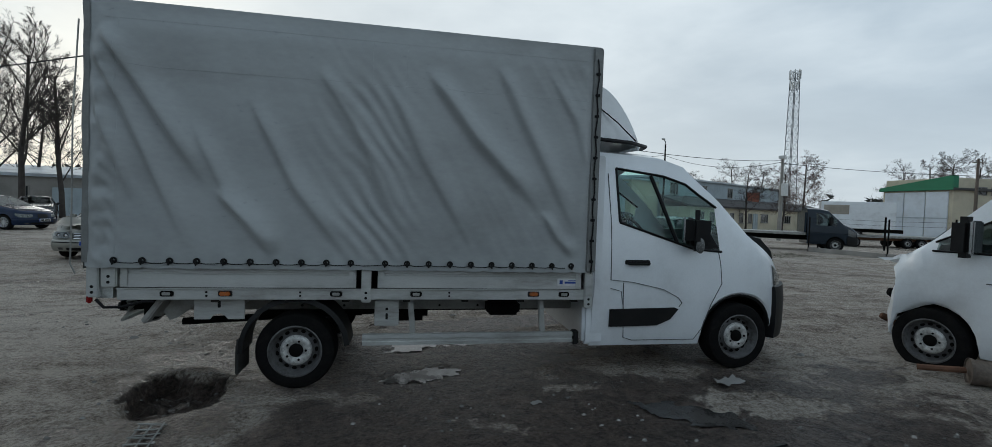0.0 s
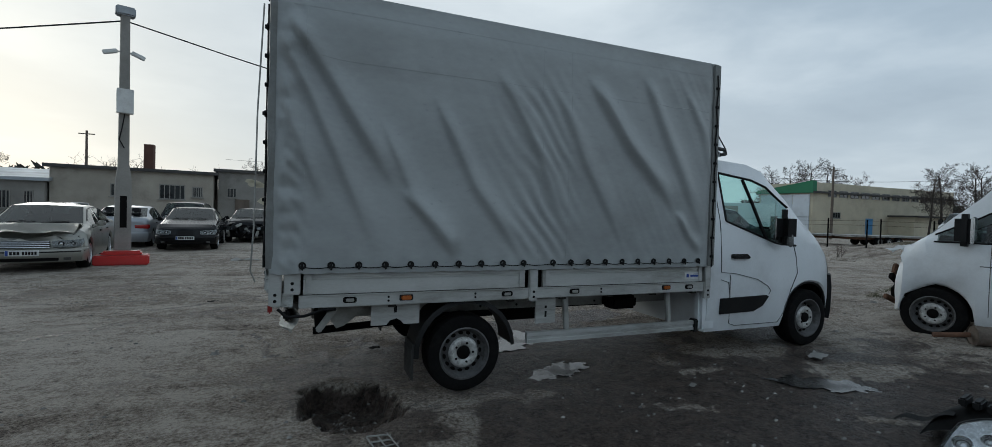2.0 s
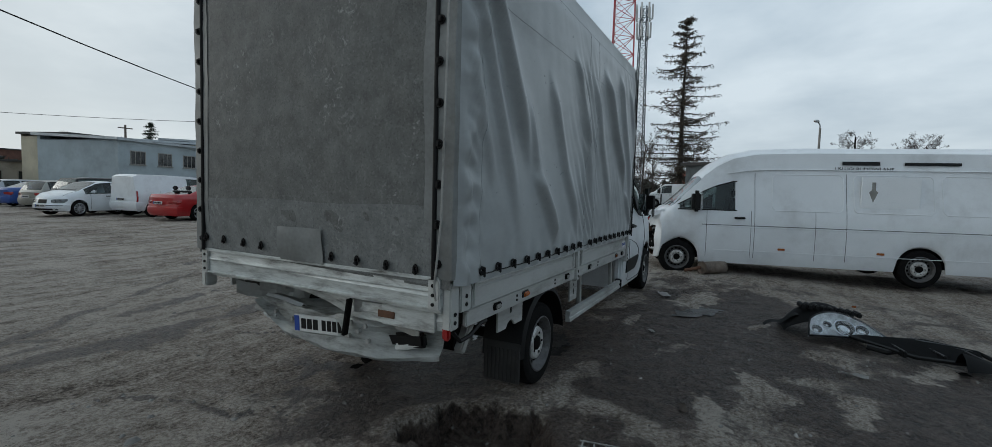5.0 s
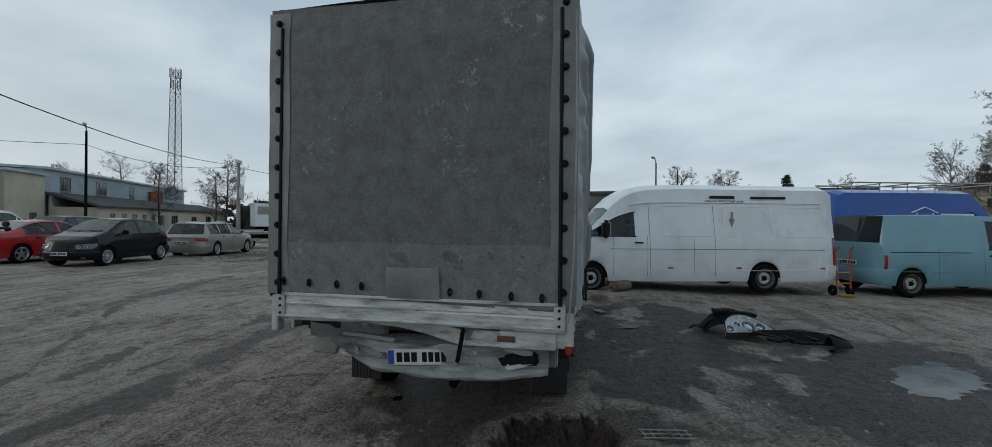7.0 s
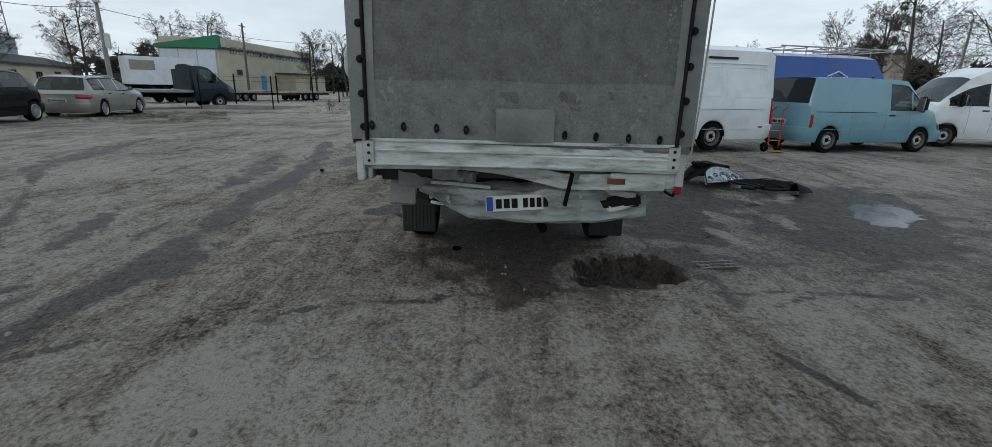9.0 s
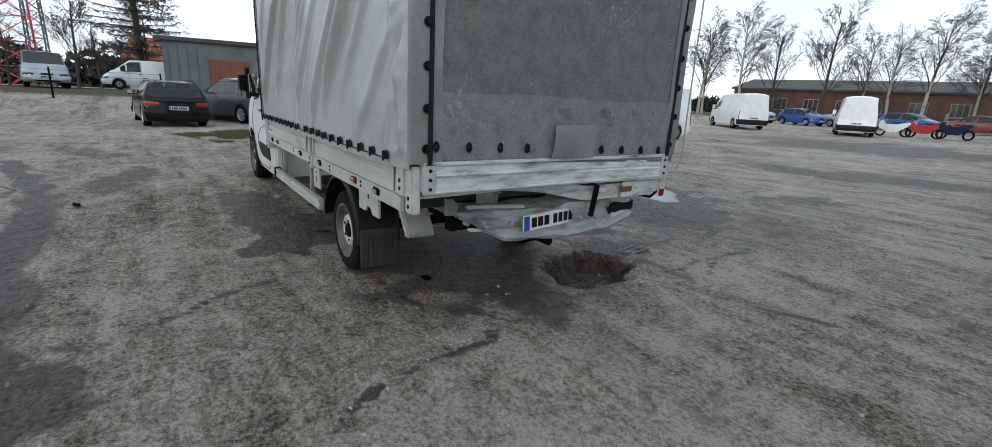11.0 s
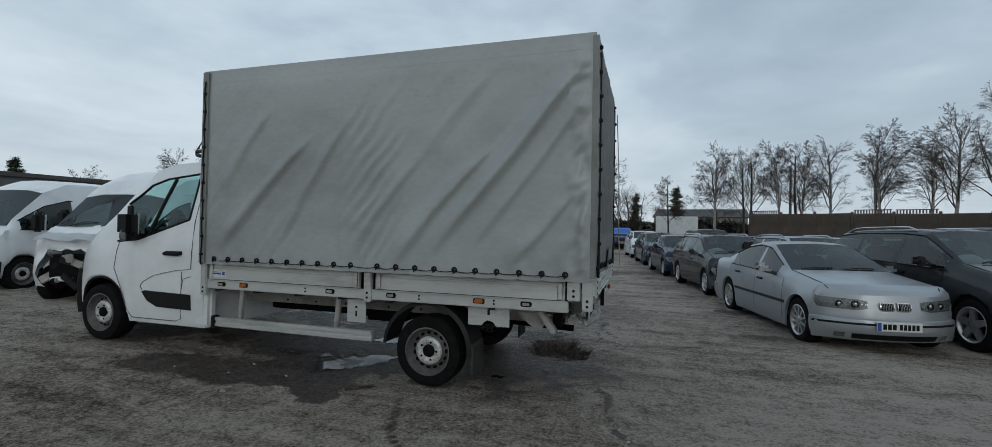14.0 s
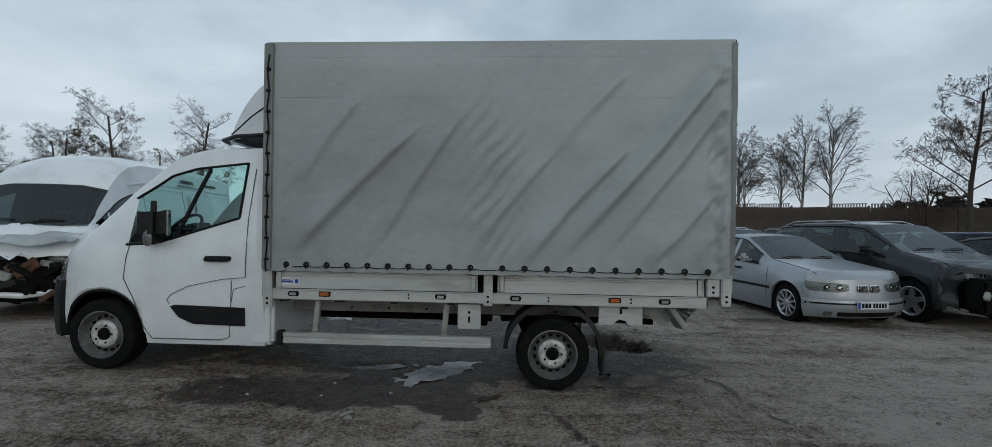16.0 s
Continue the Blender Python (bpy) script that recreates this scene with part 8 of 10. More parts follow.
def house(x0, y0, x1, y1, depth, h, wall, roof, label, wins=(), doors=(), name="house", over=0.3, slope=0.25, thick=0.22, bars=2):
    """A building whose front runs from (x0, y0) to (x1, y1) and looks to the right of that way."""
    L, th = math.hypot(x1 - x0, y1 - y0), math.degrees(math.atan2(y1 - y0, x1 - x0))
    z = min(coarse(x0, y0), coarse(x1, y1))
    b = thing(name, pose(x0, y0, z - 0.05, 0, 0, th), label, "building")
    t = 0.3
    for nm, a, c in (("wall", (0, 0, 0), (L, t, h)), ("wall", (0, depth - t, 0), (L, depth, h + slope)), ("wall", (0, t, 0), (t, depth - t, h)), ("wall", (L - t, t, 0), (L, depth - t, h))):
        bm = bmesh.new(); box(bm, a, c); part(nm, bm, wall, b, smooth=0)
    bm = bmesh.new()
    prism(bm, [(-over, h - 0.02), (depth + over, h + slope), (depth + over, h + slope + thick), (-over, h - 0.02 + thick)], -over, L + over, "X")
    part("roof", bm, roof, b, smooth=0)
    for u0, u1, z0, z1 in wins:
        window(b, u0, u1, z0, z1, bars)
    for u0, u1, z1, m in doors:
        bm = bmesh.new(); box(bm, (u0, -0.06, 0), (u1, 0.02, z1))
        d = part("door", bm, m, b, smooth=0)
        n = max(2, int((u1 - u0) / 0.5))
        for k in range(n + 1):
            x = u0 + (u1 - u0) * k / n
            bm = bmesh.new(); box(bm, (x - 0.02, -0.085, 0.02), (x + 0.02, -0.058, z1 - 0.02))
            part("batten", bm, m, d, smooth=0)
    return b


# low buildings behind the damaged sedan
b = house(-40, 33.2, -17.1, 35.6, 7, 2.85, PLASTER_G, ROOFS, "low grey workshop with pale tin roof", [(2 + 2.3 * k, 2.7 + 2.3 * k, 1.0, 2.2) for k in (0, 1, 2, 3, 4, 5)] + [(19.4, 20.0, 1.0, 2.2), (20.8, 21.4, 1.0, 2.2), (22.0, 22.5, 1.0, 2.2)], [(15.6, 18.6, 2.1, BLUEGREY)], slope=0.9)
b = house(-17.0, 36.0, -7.7, 37.0, 8, 3.85, PLASTER, ROOFD, "flat-roofed beige plaster workshop with barred windows", [(3.2, 4.4, 2.0, 2.9), (6.0, 7.6, 1.9, 3.0), (8.0, 8.7, 2.1, 2.9)], (), slope=0.1, bars=4)
b = house(-7.6, 38.6, -3.4, 38.9, 9, 4.25, PLASTER_G, ROOFD, "grey plaster workshop with flaking pale patches", [(0.6, 1.3, 2.2, 3.0)], [(1.2, 2.2, 2.1, WOOD)], slope=0.1)
for u, z, r in ((2.6, 3.4, 0.42), (3.0, 3.3, 0.3), (3.5, 2.0, 0.5), (2.2, 3.6, 0.25), (3.7, 1.5, 0.35)):
    bm = bmesh.new()
    vs = [bm.verts.new((u + r * (1 + 0.35 * noise.noise((k, u, z))) * math.cos(k * 0.45) * 1.3, -0.006, z + r * (0.7 + 0.35 * noise.noise((k, z, u))) * math.sin(k * 0.45))) for k in range(14)]
    bm.faces.new(vs)
    part("pale_patch", bm, CREAM, b, smooth=0)
box_part("chimney", (-12.6, 39, 3.8), (-12.0, 39.6, 6.0), BRICK, tagged(new("chimney_stack"), "red brick chimney on the workshop roof", "chimney"))
# sheds and tanks
b = house(-3.0, 56.0, 9.0, 57.0, 5, 2.5, WOOD, ROOFD, "long dark open shed behind the tanks", (), [(1.0, 5.0, 2.2, BLUEGREY)], slope=0.2)
YTANK = paint("tank_yellow", (0.50, 0.36, 0.04), 0.25); BTANK = paint("tank_blue", (0.02, 0.045, 0.12), 0.3)
for x, y, l, r, m, lab in ((0.75, 50.0, 2.0, 0.85, YTANK, "big yellow steel tank lying on its side"), (-1.6, 50.6, 2.4, 0.80, BTANK, "dark blue steel tank lying on its side"), (3.1, 50.6, 2.4, 0.75, BTANK, "dark blue steel drum lying on its side")):
    t = thing("storage_tank", pose(x, y, r + 0.35, 0, 0, 3), lab, "tank", "tanks behind the fence")
    bm = bmesh.new(); lathe(bm, [(0.001, -l / 2 - 0.08), (r * 0.6, -l / 2 - 0.06), (r * 0.97, -l / 2), (r, -l / 2 + 0.03), (r, l / 2 - 0.03), (r * 0.97, l / 2), (r * 0.6, l / 2 + 0.06), (0.001, l / 2 + 0.08)], 32, "X"); part("drum", bm, m, t)
    for k in (-1, 1):
        box_part("cradle", (k * l / 3 - 0.1, -r * 0.7, -r - 0.40), (k * l / 3 + 0.1, r * 0.7, -r * 0.75), RUST, t)
mound = thing("spoil_heap", pose(0, 46.5, 0), "long low heap of brown soil and rubble", "heap")
bm = bmesh.new()
rows = [[bm.verts.new((-6 + 0.5 * i, -1.3 + 0.37 * j, max(-0.05, 0.8 * math.sin(math.pi * j / 7) * (0.7 + 0.5 * noise.noise((i * 0.35, j * 0.4, 2))) * min(1, i / 3, (32 - i) / 3)))) for j in range(8)] for i in range(33)]
for a, c in zip(rows, rows[1:]):
    for j in range(7):
        bm.faces.new((a[j], a[j + 1], c[j + 1], c[j]))
part("soil", bm, material("bare_soil", (0.10, 0.075, 0.055), 0.95, 0, 0.35, 1.5, 15, 0.6), mound)
house(6.5, 64.5, 21, 65.5, 9, 3.5, PLASTER, ROOFD, "low beige workshop behind the row of cars", [(1 + 3.2 * k, 3 + 3.2 * k, 1.4, 2.6) for k in range(4)])
house(17.5, 54.5, 26, 55.5, 8, 6.0, CREAM, ROOFD, "cream two-storey house with small windows", [(1.0, 1.9, 3.6, 4.8), (3.0, 3.7, 3.4, 4.9), (5.2, 6.0, 3.6, 4.8), (1.0, 1.9, 1.0, 2.2), (3.6, 4.5, 1.0, 2.2)], (), slope=0.2)
house(17, 118, 36, 120, 10, 7.2, BRICK, ROOFD, "long red brick block far beyond the yard", [(1.5 + 3 * k, 2.9 + 3 * k, z, z + 1.4) for k in range(5) for z in (1.5, 4.6)])
b = thing("flue_pipe", pose(11.4, 62, 0), "tall grey steel flue pipe", "chimney"); bm = bmesh.new(); rod(bm, (0, 0, 0), (0, 0, 7.6), 0.28, n=16); part("pipe", bm, GALV, b)
bm = bmesh.new(); rod(bm, (0, 0, 7.75), (0, 0, 7.95), 0.42, 0.1, n=16); part("cowl", bm, GALV, b)
# long works building with blue-grey upper storey
house(31.0, 49.3, 63.5, 65.6, 9, 6.3, BLUEGREY, ROOFS, "long works building with blue-grey upper storey", [(2.6, 4.4, 4.3, 5.8), (9.2, 11.4, 4.3, 5.8), (17.0, 18.4, 4.4, 5.8), (25, 27, 4.4, 5.8)], (), slope=0.3)
house(33.0, 45.4, 70.5, 63.2, 4.0, 2.75, CREAM, ROOFD, "low cream annex with a patched dark roof", [(2.0 + 2.3 * k, 3.0 + 2.3 * k, 0.9, 2.2) for k in range(6)] + [(17, 19, 1.0, 2.2), (24, 26, 1.0, 2.1), (30, 32.4, 1.0, 2.2)], [(14.8, 16.0, 2.2, BLUEGREY)], slope=1.2)
house(26.0, 46.2, 30.8, 48.8, 8, 5.6, CREAM, ROOFS, "cream block with a round window", [(3.2, 4.2, 1.0, 2.2)], (), slope=0.3)
house(17.0, 44.6, 25.6, 46.8, 9, 5.2, BLUEGREY, ROOFS, "blue-grey two-storey workshop with a porch", [(1 + 2.6 * k, 2.4 + 2.6 * k, 3.2, 4.4) for k in range(3)] + [(1 + 3 * k, 3 + 3 * k, 0.8, 2.0) for k in range(2)], [(7, 8.2, 2.2, WOOD)], slope=0.4)
b = thing("chimney_stack", pose(52.2, 59.5, 3.0), "red brick chimney on the annex roof", "chimney"); box_part("stack", (-0.9, -0.5, 0), (0.9, 0.5, 2.4), material("chimney_brick", (0.30, 0.11, 0.07), 0.9, 0, 0.3, 2, 20, 0.3), b)
# hall with the green fascia
g = house(52.0, 38.8, 52.0, 32.0, 28, 5.0, CREAM, ROOFD, "cream industrial hall with green fascia and white gates", (), (), slope=0.05)
bm = bmesh.new(); prism(bm, [(-0.2, 5.0), (7.0, 5.0), (7.0, 6.4), (-0.2, 5.35)], -0.35, 0.3); part("fascia", bm, GREENF, g, smooth=0)
for k in range(3):
    box_part("gate", (0.25 + 2.1 * k, -0.10, 0.05), (2.25 + 2.1 * k, 0.02, 4.85), DOORW, g)
    box_part("gate_rail", (0.25 + 2.1 * k, -0.14, 2.2), (2.25 + 2.1 * k, -0.09, 2.3), BLUEGREY, g)
box_part("upper_wall", (0, 0.3, 5.0), (6.8, 28, 6.2), CREAM, g)
for k in range(12):
    w = window(g, 0, 1.5, 0, 0.8, 1, sill=False)
    w.matrix_basis = Matrix.Translation((6.80, 2.5 + 2.0 * k, 4.6)) @ Matrix.Rotation(radians(90), 4, "Z")
w = window(g, 0, 1.4, 0, 0.7, 2); w.matrix_basis = Matrix.Translation((6.8, 3.4, 2.2)) @ Matrix.Rotation(radians(90), 4, "Z")
box_part("blue_door", (6.78, 9.5, 0), (6.86, 10.8, 2.3), paint("doorblue", (0.05, 0.22, 0.45), 0.1), g)
box_part("side_annex", (6.8, 14, 0), (9.5, 26, 2.6), CREAM, g); box_part("annex_roof", (6.7, 13.7, 2.6), (10.1, 26.3, 2.8), ROOFD, g)
ct = thing("box_trailer", car_at(39.5, 30.5, -40), "white box trailer with a beige panel", "trailer")
box_part("body", (-2.6, -1.1, 1.0), (2.6, 1.1, 3.3), WHITE, ct, 0.05); box_part("panel", (-2.4, -1.13, 2.2), (-0.6, -1.10, 3.0), PLASTER, ct)
for sd in (1, -1):
    for x in (-0.9, 0.0):
        wheel(ct, x, sd * 0.95, 0.45, 0.45)
box_part("frame", (-2.5, -0.6, 0.7), (3.2, 0.6, 1.0), DARK, ct)
# metal garages
b = house(32.4, 1.9, 28.6, -18.0, 8, 3.85, TIN, ROOFD, "row of dark grey sheet-metal garages", (), [(2.4, 4.6, 2.9, BROWN), (7.2, 9.6, 2.7, BROWN), (13.3, 15.5, 2.5, BROWN)], slope=0.35)
for k in range(40):
    box_part("rib", (0.25 + 0.5 * k, -0.035, 0.05), (0.29 + 0.5 * k, 0.01, 3.75), TIN, b) if not (2.1 < 0.25 + 0.5 * k < 4.8 or 6.9 < 0.25 + 0.5 * k < 9.8 or 13 < 0.25 + 0.5 * k < 15.8) else None
TILE = material("red_roof", (0.34, 0.10, 0.055), 0.85, 0, 0.25, 1.2, 18, 0.3)
b = house(48.0, 4.2, 47.4, -3.0, 7, 3.0, CREAM, TILE, "small house with a red tiled roof", [(1, 2, 1, 2.2), (4, 5, 1, 2.2)], (), slope=2.2)
# brick works and other far houses
b = house(33, -62, 8, -68, 9, 3.6, BRICK, ROOFD, "long old brick works with a low dark roof", [(1.5 + 3.4 * k, 3.1 + 3.4 * k, 1.2, 2.6) for k in range(7)], (), slope=1.6)
house(60, -41, 55, -48, 9, 6.0, PLASTER, ROOFD, "beige flat-roofed house behind the vans", [(1, 2.2, 3.4, 4.6), (4, 5.2, 3.4, 4.6), (1, 2.2, 1, 2.2), (4, 5.2, 1, 2.2)], (), slope=0.1)
house(-4, -92, -20, -90, 8, 3.0, PLASTER_G, ROOFD, "far low house beyond the bank", [(2, 3, 1, 2.2), (6, 7, 1, 2.2)], (), slope=1.8)
cn = thing("site_container", car_at(-5.7, -55.0, 178), "white steel site container on the bank", "container")
box_part("body", (-2.3, -1.1, 0.1), (2.3, 1.1, 2.2), WHITE, cn, 0.03)
for k in range(16):
    box_part("rib", (-2.2 + 0.29 * k, 1.09, 0.2), (-2.12 + 0.29 * k, 1.125, 2.1), WHITE, cn)
box_part("skid", (-2.2, -1.0, -0.1), (2.2, 1.0, 0.1), RUST, cn)

# ---- concrete fence on the bank ----
n = 20
fence = thing("concrete_fence", pose(0, 0, 0), "old brown concrete panel fence along the bank", "fence")
A2 = FENCE_A + FENCE_DIR * 9.0
panel_me = None
for k in range(n):
    p = A2 + FENCE_DIR * (2.06 * k)
    z = coarse(p.x, p.y)
    m = pose(p.x, p.y, z - 0.1, 0, 0, math.degrees(math.atan2(FENCE_DIR.y, FENCE_DIR.x)))
    if panel_me is None:
        bm = bmesh.new(); box(bm, (-0.07, -0.07, 0), (0.07, 0.07, 2.15), 0.01); pst = part("post", bm, FENCEC, fence, at=m)
        bm = bmesh.new()
        for j in range(4):
            box(bm, (0.06, -0.03, 0.06 + 0.49 * j), (2.0, 0.03, 0.552 + 0.49 * j), 0.012)
        panel_me = part("panel", bm, FENCEC, fence, at=m)
        bm = bmesh.new()
        for j in range(13):
            box(bm, (0.12 + 0.145 * j, -0.025, 2.02), (0.19 + 0.145 * j, 0.025, 2.22))
        box(bm, (0.08, -0.03, 2.22), (1.98, 0.03, 2.27))
        crest = part("crest", bm, FENCEC, fence, at=m @ Matrix.Translation((0, 0, 0)))
    else:
        twin(pst, m)
        twin(panel_me, m @ Matrix.Rotation(radians(0.6 * math.sin(k * 2.1)), 4, "Y"))
        if k in (3, 4, 6, 7, 13, 15):
            twin(crest, m)

# ---- wire fence by the garages ----
wf = thing("wire_fence", pose(0, 0, 0), "dark steel posts with slack wire on a concrete kerb", "fence")
pts = [(21.0, 16.0), (21.8, 12.6), (22.4, 9.2), (22.9, 5.9), (24.2, 2.2)]
for x, y in pts:
    bm = bmesh.new(); rod(bm, (x, y, -0.1), (x, y, 1.75), 0.035, n=6); part("post", bm, DARK, wf)
for z in (0.5, 1.0, 1.5, 1.7):
    bm = bmesh.new(); tube(bm, [(x, y, z - (0.05 if i % 2 else 0)) for i, (x, y) in enumerate(pts)], 0.007, 4); part("wire", bm, DARK, wf)
for (xa, ya), (xb, yb) in zip(pts, pts[1:]):
    th = math.degrees(math.atan2(yb - ya, xb - xa))
    bm = bmesh.new(); box(bm, (0.03, -0.08, -0.05), (math.hypot(xb - xa, yb - ya) - 0.03, 0.08, 0.22), 0.015); part("kerb", bm, CONC, wf, at=pose(xa, ya, 0, 0, 0, th))
for k, (x, y) in enumerate(((24.5, 19.0), (27.5, 17.6), (30.5, 16.2), (33.5, 14.8), (36.5, 13.4))):
    bm = bmesh.new(); rod(bm, (x, y, -0.1), (x, y, 1.9), 0.05, n=6); part("post", bm, DARK, wf)


# ---- poles, masts, wires ----
def lattice(name, x, y, h, w0, w1, legs, bays, mat_of, label, leg_r=0.06, br=0.025):
    t = thing(name, pose(x, y, coarse(x, y), 0, 0, 20), label, "mast")
    def at(k, z):
        a = 2 * math.pi * k / legs + 0.4
        w = (w0 + (w1 - w0) * z / h) / (2 * math.sin(math.pi / legs))
        return Vector((w * math.cos(a), w * math.sin(a), z))
    for j in range(bays):
        z0, z1 = h * j / bays, h * (j + 1) / bays
        m = mat_of(j)
        for k in range(legs):
            bm = bmesh.new(); rod(bm, at(k, z0), at(k, z1), leg_r, n=6); part("leg", bm, m, t)
            bm = bmesh.new()
            rod(bm, at(k, z0), at(k + 1, z1), br, n=4); rod(bm, at(k + 1, z0), at(k, z1), br, n=4); rod(bm, at(k, z1), at(k + 1, z1), br, n=4)
            part("brace", bm, m, t)
    return t


MGREY = material("mast_grey", (0.10, 0.11, 0.12), 0.7, 0, 0.2, 3, 40, 0.1)
MRED = paint("mast_red", (0.42, 0.035, 0.04), 0.15); MWHITE = paint("mast_white", (0.5, 0.52, 0.55), 0.2)
lattice("radio_mast", 53.1, 12.1, 60, 3.1, 1.9, 3, 30, lambda j: MRED if j < 16 or j % 6 < 3 else MWHITE, "tall red lattice radio mast", 0.085, 0.035)
m2 = lattice("phone_mast", 63.5, 11.6, 27, 1.5, 0.8, 4, 22, lambda j: MGREY, "grey lattice phone mast with antennas", 0.07, 0.03)
m3 = lattice("phone_mast", 86.0, 90.0, 35, 2.2, 1.3, 4, 20, lambda j: MGREY, "tall grey lattice phone mast with ringed antennas", 0.075, 0.035)
for m_, h in ((m2, 27), (m3, 35)):
    for lvl, r in ((h - 0.8, 0.95), (h - 3.2, 0.8)):
        bm = bmesh.new(); lathe(bm, [(r, lvl - 0.9), (r + 0.04, lvl - 0.9), (r + 0.04, lvl - 0.82), (r, lvl - 0.82)], 16, "Z", True); part("platform", bm, GALV, m_)
        for k in range(7):
            a = 2 * math.pi * k / 7
            box_part("antenna", (-0.12, -0.08, -0.9), (0.12, 0.08, 1.1), PLATE, m_, 0.03, at=Matrix.Translation((r * 1.15 * math.cos(a), r * 1.15 * math.sin(a), lvl)) @ Matrix.Rotation(a, 4, "Z"))
# concrete pole with cameras
pl = thing("utility_pole", pose(-5.55, 10.25, 0, 0, 0, 20), "concrete utility pole with cameras and a white box", "pole")
bm = bmesh.new(); prism(bm, [(-0.17, 0), (0.17, 0), (0.16, 2.1), (0.11, 2.5), (0.09, 6.2), (-0.09, 6.2), (-0.11, 2.5), (-0.16, 2.1)], -0.13, 0.13); part("shaft", bm, CONC, pl)
box_part("recess", (-0.07, -0.135, 0.9), (0.07, -0.128, 1.7), DARK, pl)
box_part("switch_box", (-0.17, -0.30, 3.75), (0.17, -0.13, 4.35), PLATE, pl, 0.01)
bm = bmesh.new(); tube(bm, [(0, -0.2, 3.75), (-0.05, -0.2, 3.4), (-0.1, -0.16, 3.1), (0.0, -0.15, 2.9)], 0.015, 5); part("cable", bm, INK, pl)
for sd in (-1, 1):
    bm = bmesh.new(); box(bm, (-0.17, -0.05, -0.05), (0.13, 0.05, 0.05), 0.015); part("camera_housing", bm, PLATE, pl, at=Matrix.Translation((sd * 0.28, -0.1, 5.25)) @ Matrix.Rotation(radians(20 * sd), 4, "Y"))
    bm = bmesh.new(); rod(bm, (sd * 0.06, -0.05, 5.3), (sd * 0.25, -0.1, 5.28), 0.02, n=6); part("arm", bm, PLATE, pl)
box_part("top_lamp", (-0.2, -0.18, 6.2), (0.2, 0.12, 6.42), GALV, pl, 0.03)
base = tagged(link_bm("barrier_block", (lambda q: (box(q, (-0.55, -0.28, 0.0), (0.55, 0.28, 0.24), 0.03), box(q, (-0.4, -0.2, 0.22), (0.4, 0.2, 0.34), 0.04), q)[-1])(bmesh.new()), paint("barrier_red", (0.5, 0.02, 0.02), 0.2)), "red plastic barrier block at the foot of the pole", "barrier")
base.matrix_basis = pose(-5.45, 9.9, 0.0, 0, 0, 12)
p3 = thing("utility_pole", pose(27.9, 25.9, 0, 0, 0, 30), "grey concrete pole with a box and a lamp", "pole")
bm = bmesh.new(); rod(bm, (0, 0, -0.1), (0, 0, 6.0), 0.17, 0.10, n=8); part("shaft", bm, CONC, p3); box_part("switch_box", (-0.35, -0.35, 3.3), (0.35, -0.1, 4.2), PLATE, p3, 0.02); box_part("top_lamp", (-0.3, -0.2, 6.0), (0.3, 0.2, 6.25), PLATE, p3, 0.04)


def lamp_post(x, y, h, head, label):
    t = thing("street_lamp", pose(x, y, coarse(x, y), 0, 0, head), label, "street lamp", "street lamps round the yard")
    bm = bmesh.new(); rod(bm, (0, 0, -0.1), (0, 0, h - 0.3), 0.11, 0.07, n=8); part("pole", bm, DARK if h > 8 else CONC, t)
    bm = bmesh.new(); tube(bm, [(0, 0, h - 0.4), (0.05, 0, h - 0.1), (0.35, 0, h + 0.1)], 0.04, 6); part("arm", bm, GALV, t)
    bm = bmesh.new(); ellipsoid(bm, (0.55, 0, h + 0.12), (0.32, 0.14, 0.10)); part("head", bm, PLATE, t)


lamp_post(23.7, 35.1, 8.3, -140, "tall street lamp with a dark pole")
lamp_post(36.0, -6.2, 6.9, 150, "concrete street lamp behind the garages")
lamp_post(54.0, -11.0, 8.2, 120, "street lamp beyond the vans")
lamp_post(-3.2, 45.0, 6.0, 0, "bent street lamp beside the grey workshop")
lamp_post(28.5, -30.0, 6.5, 100, "street lamp among the bare trees")


def wire(pts, sag, r=0.02):
    t = thing("overhead_cable", pose(0, 0, 0), "black overhead cable slung between poles", "cable", kind="")
    bm = bmesh.new()
    out = []
    for (a, b) in zip(pts, pts[1:]):
        for k in range(17):
            u = k / 16
            q = Vector(a).lerp(Vector(b), u)
            out.append((q.x, q.y, q.z - sag * 4 * u * (1 - u)))
    tube(bm, out, r, 4)
    part("cable", bm, INK, t)


wire([(-45, 24, 5.2), (-5.55, 10.25, 6.1), (27.9, 25.9, 5.9)], 1.0)
wire([(27.9, 25.9, 5.8), (23.7, 35.1, 7.0), (-10, 60, 7)], 0.7)
wire([(27.9, 25.9, 5.7), (60, 20, 6.5)], 0.8)
for x, y, h in ((-19.8, 50.0, 8.0), (46.0, 26.0, 7.0), (-15.0, -45.0, 6.5), (20.0, 50.0, 7.0)):
    t = thing("utility_pole", pose(x, y, coarse(x, y)), "dark wooden utility pole with a short crossarm", "pole", "wooden poles")
    bm = bmesh.new(); rod(bm, (0, 0, -0.2), (0, 0, h), 0.14, 0.09, n=8); part("shaft", bm, WOOD, t)
    bm = bmesh.new(); rod(bm, (-0.6, 0, h - 0.3), (0.6, 0, h - 0.3), 0.05, n=6); part("crossarm", bm, WOOD, t)


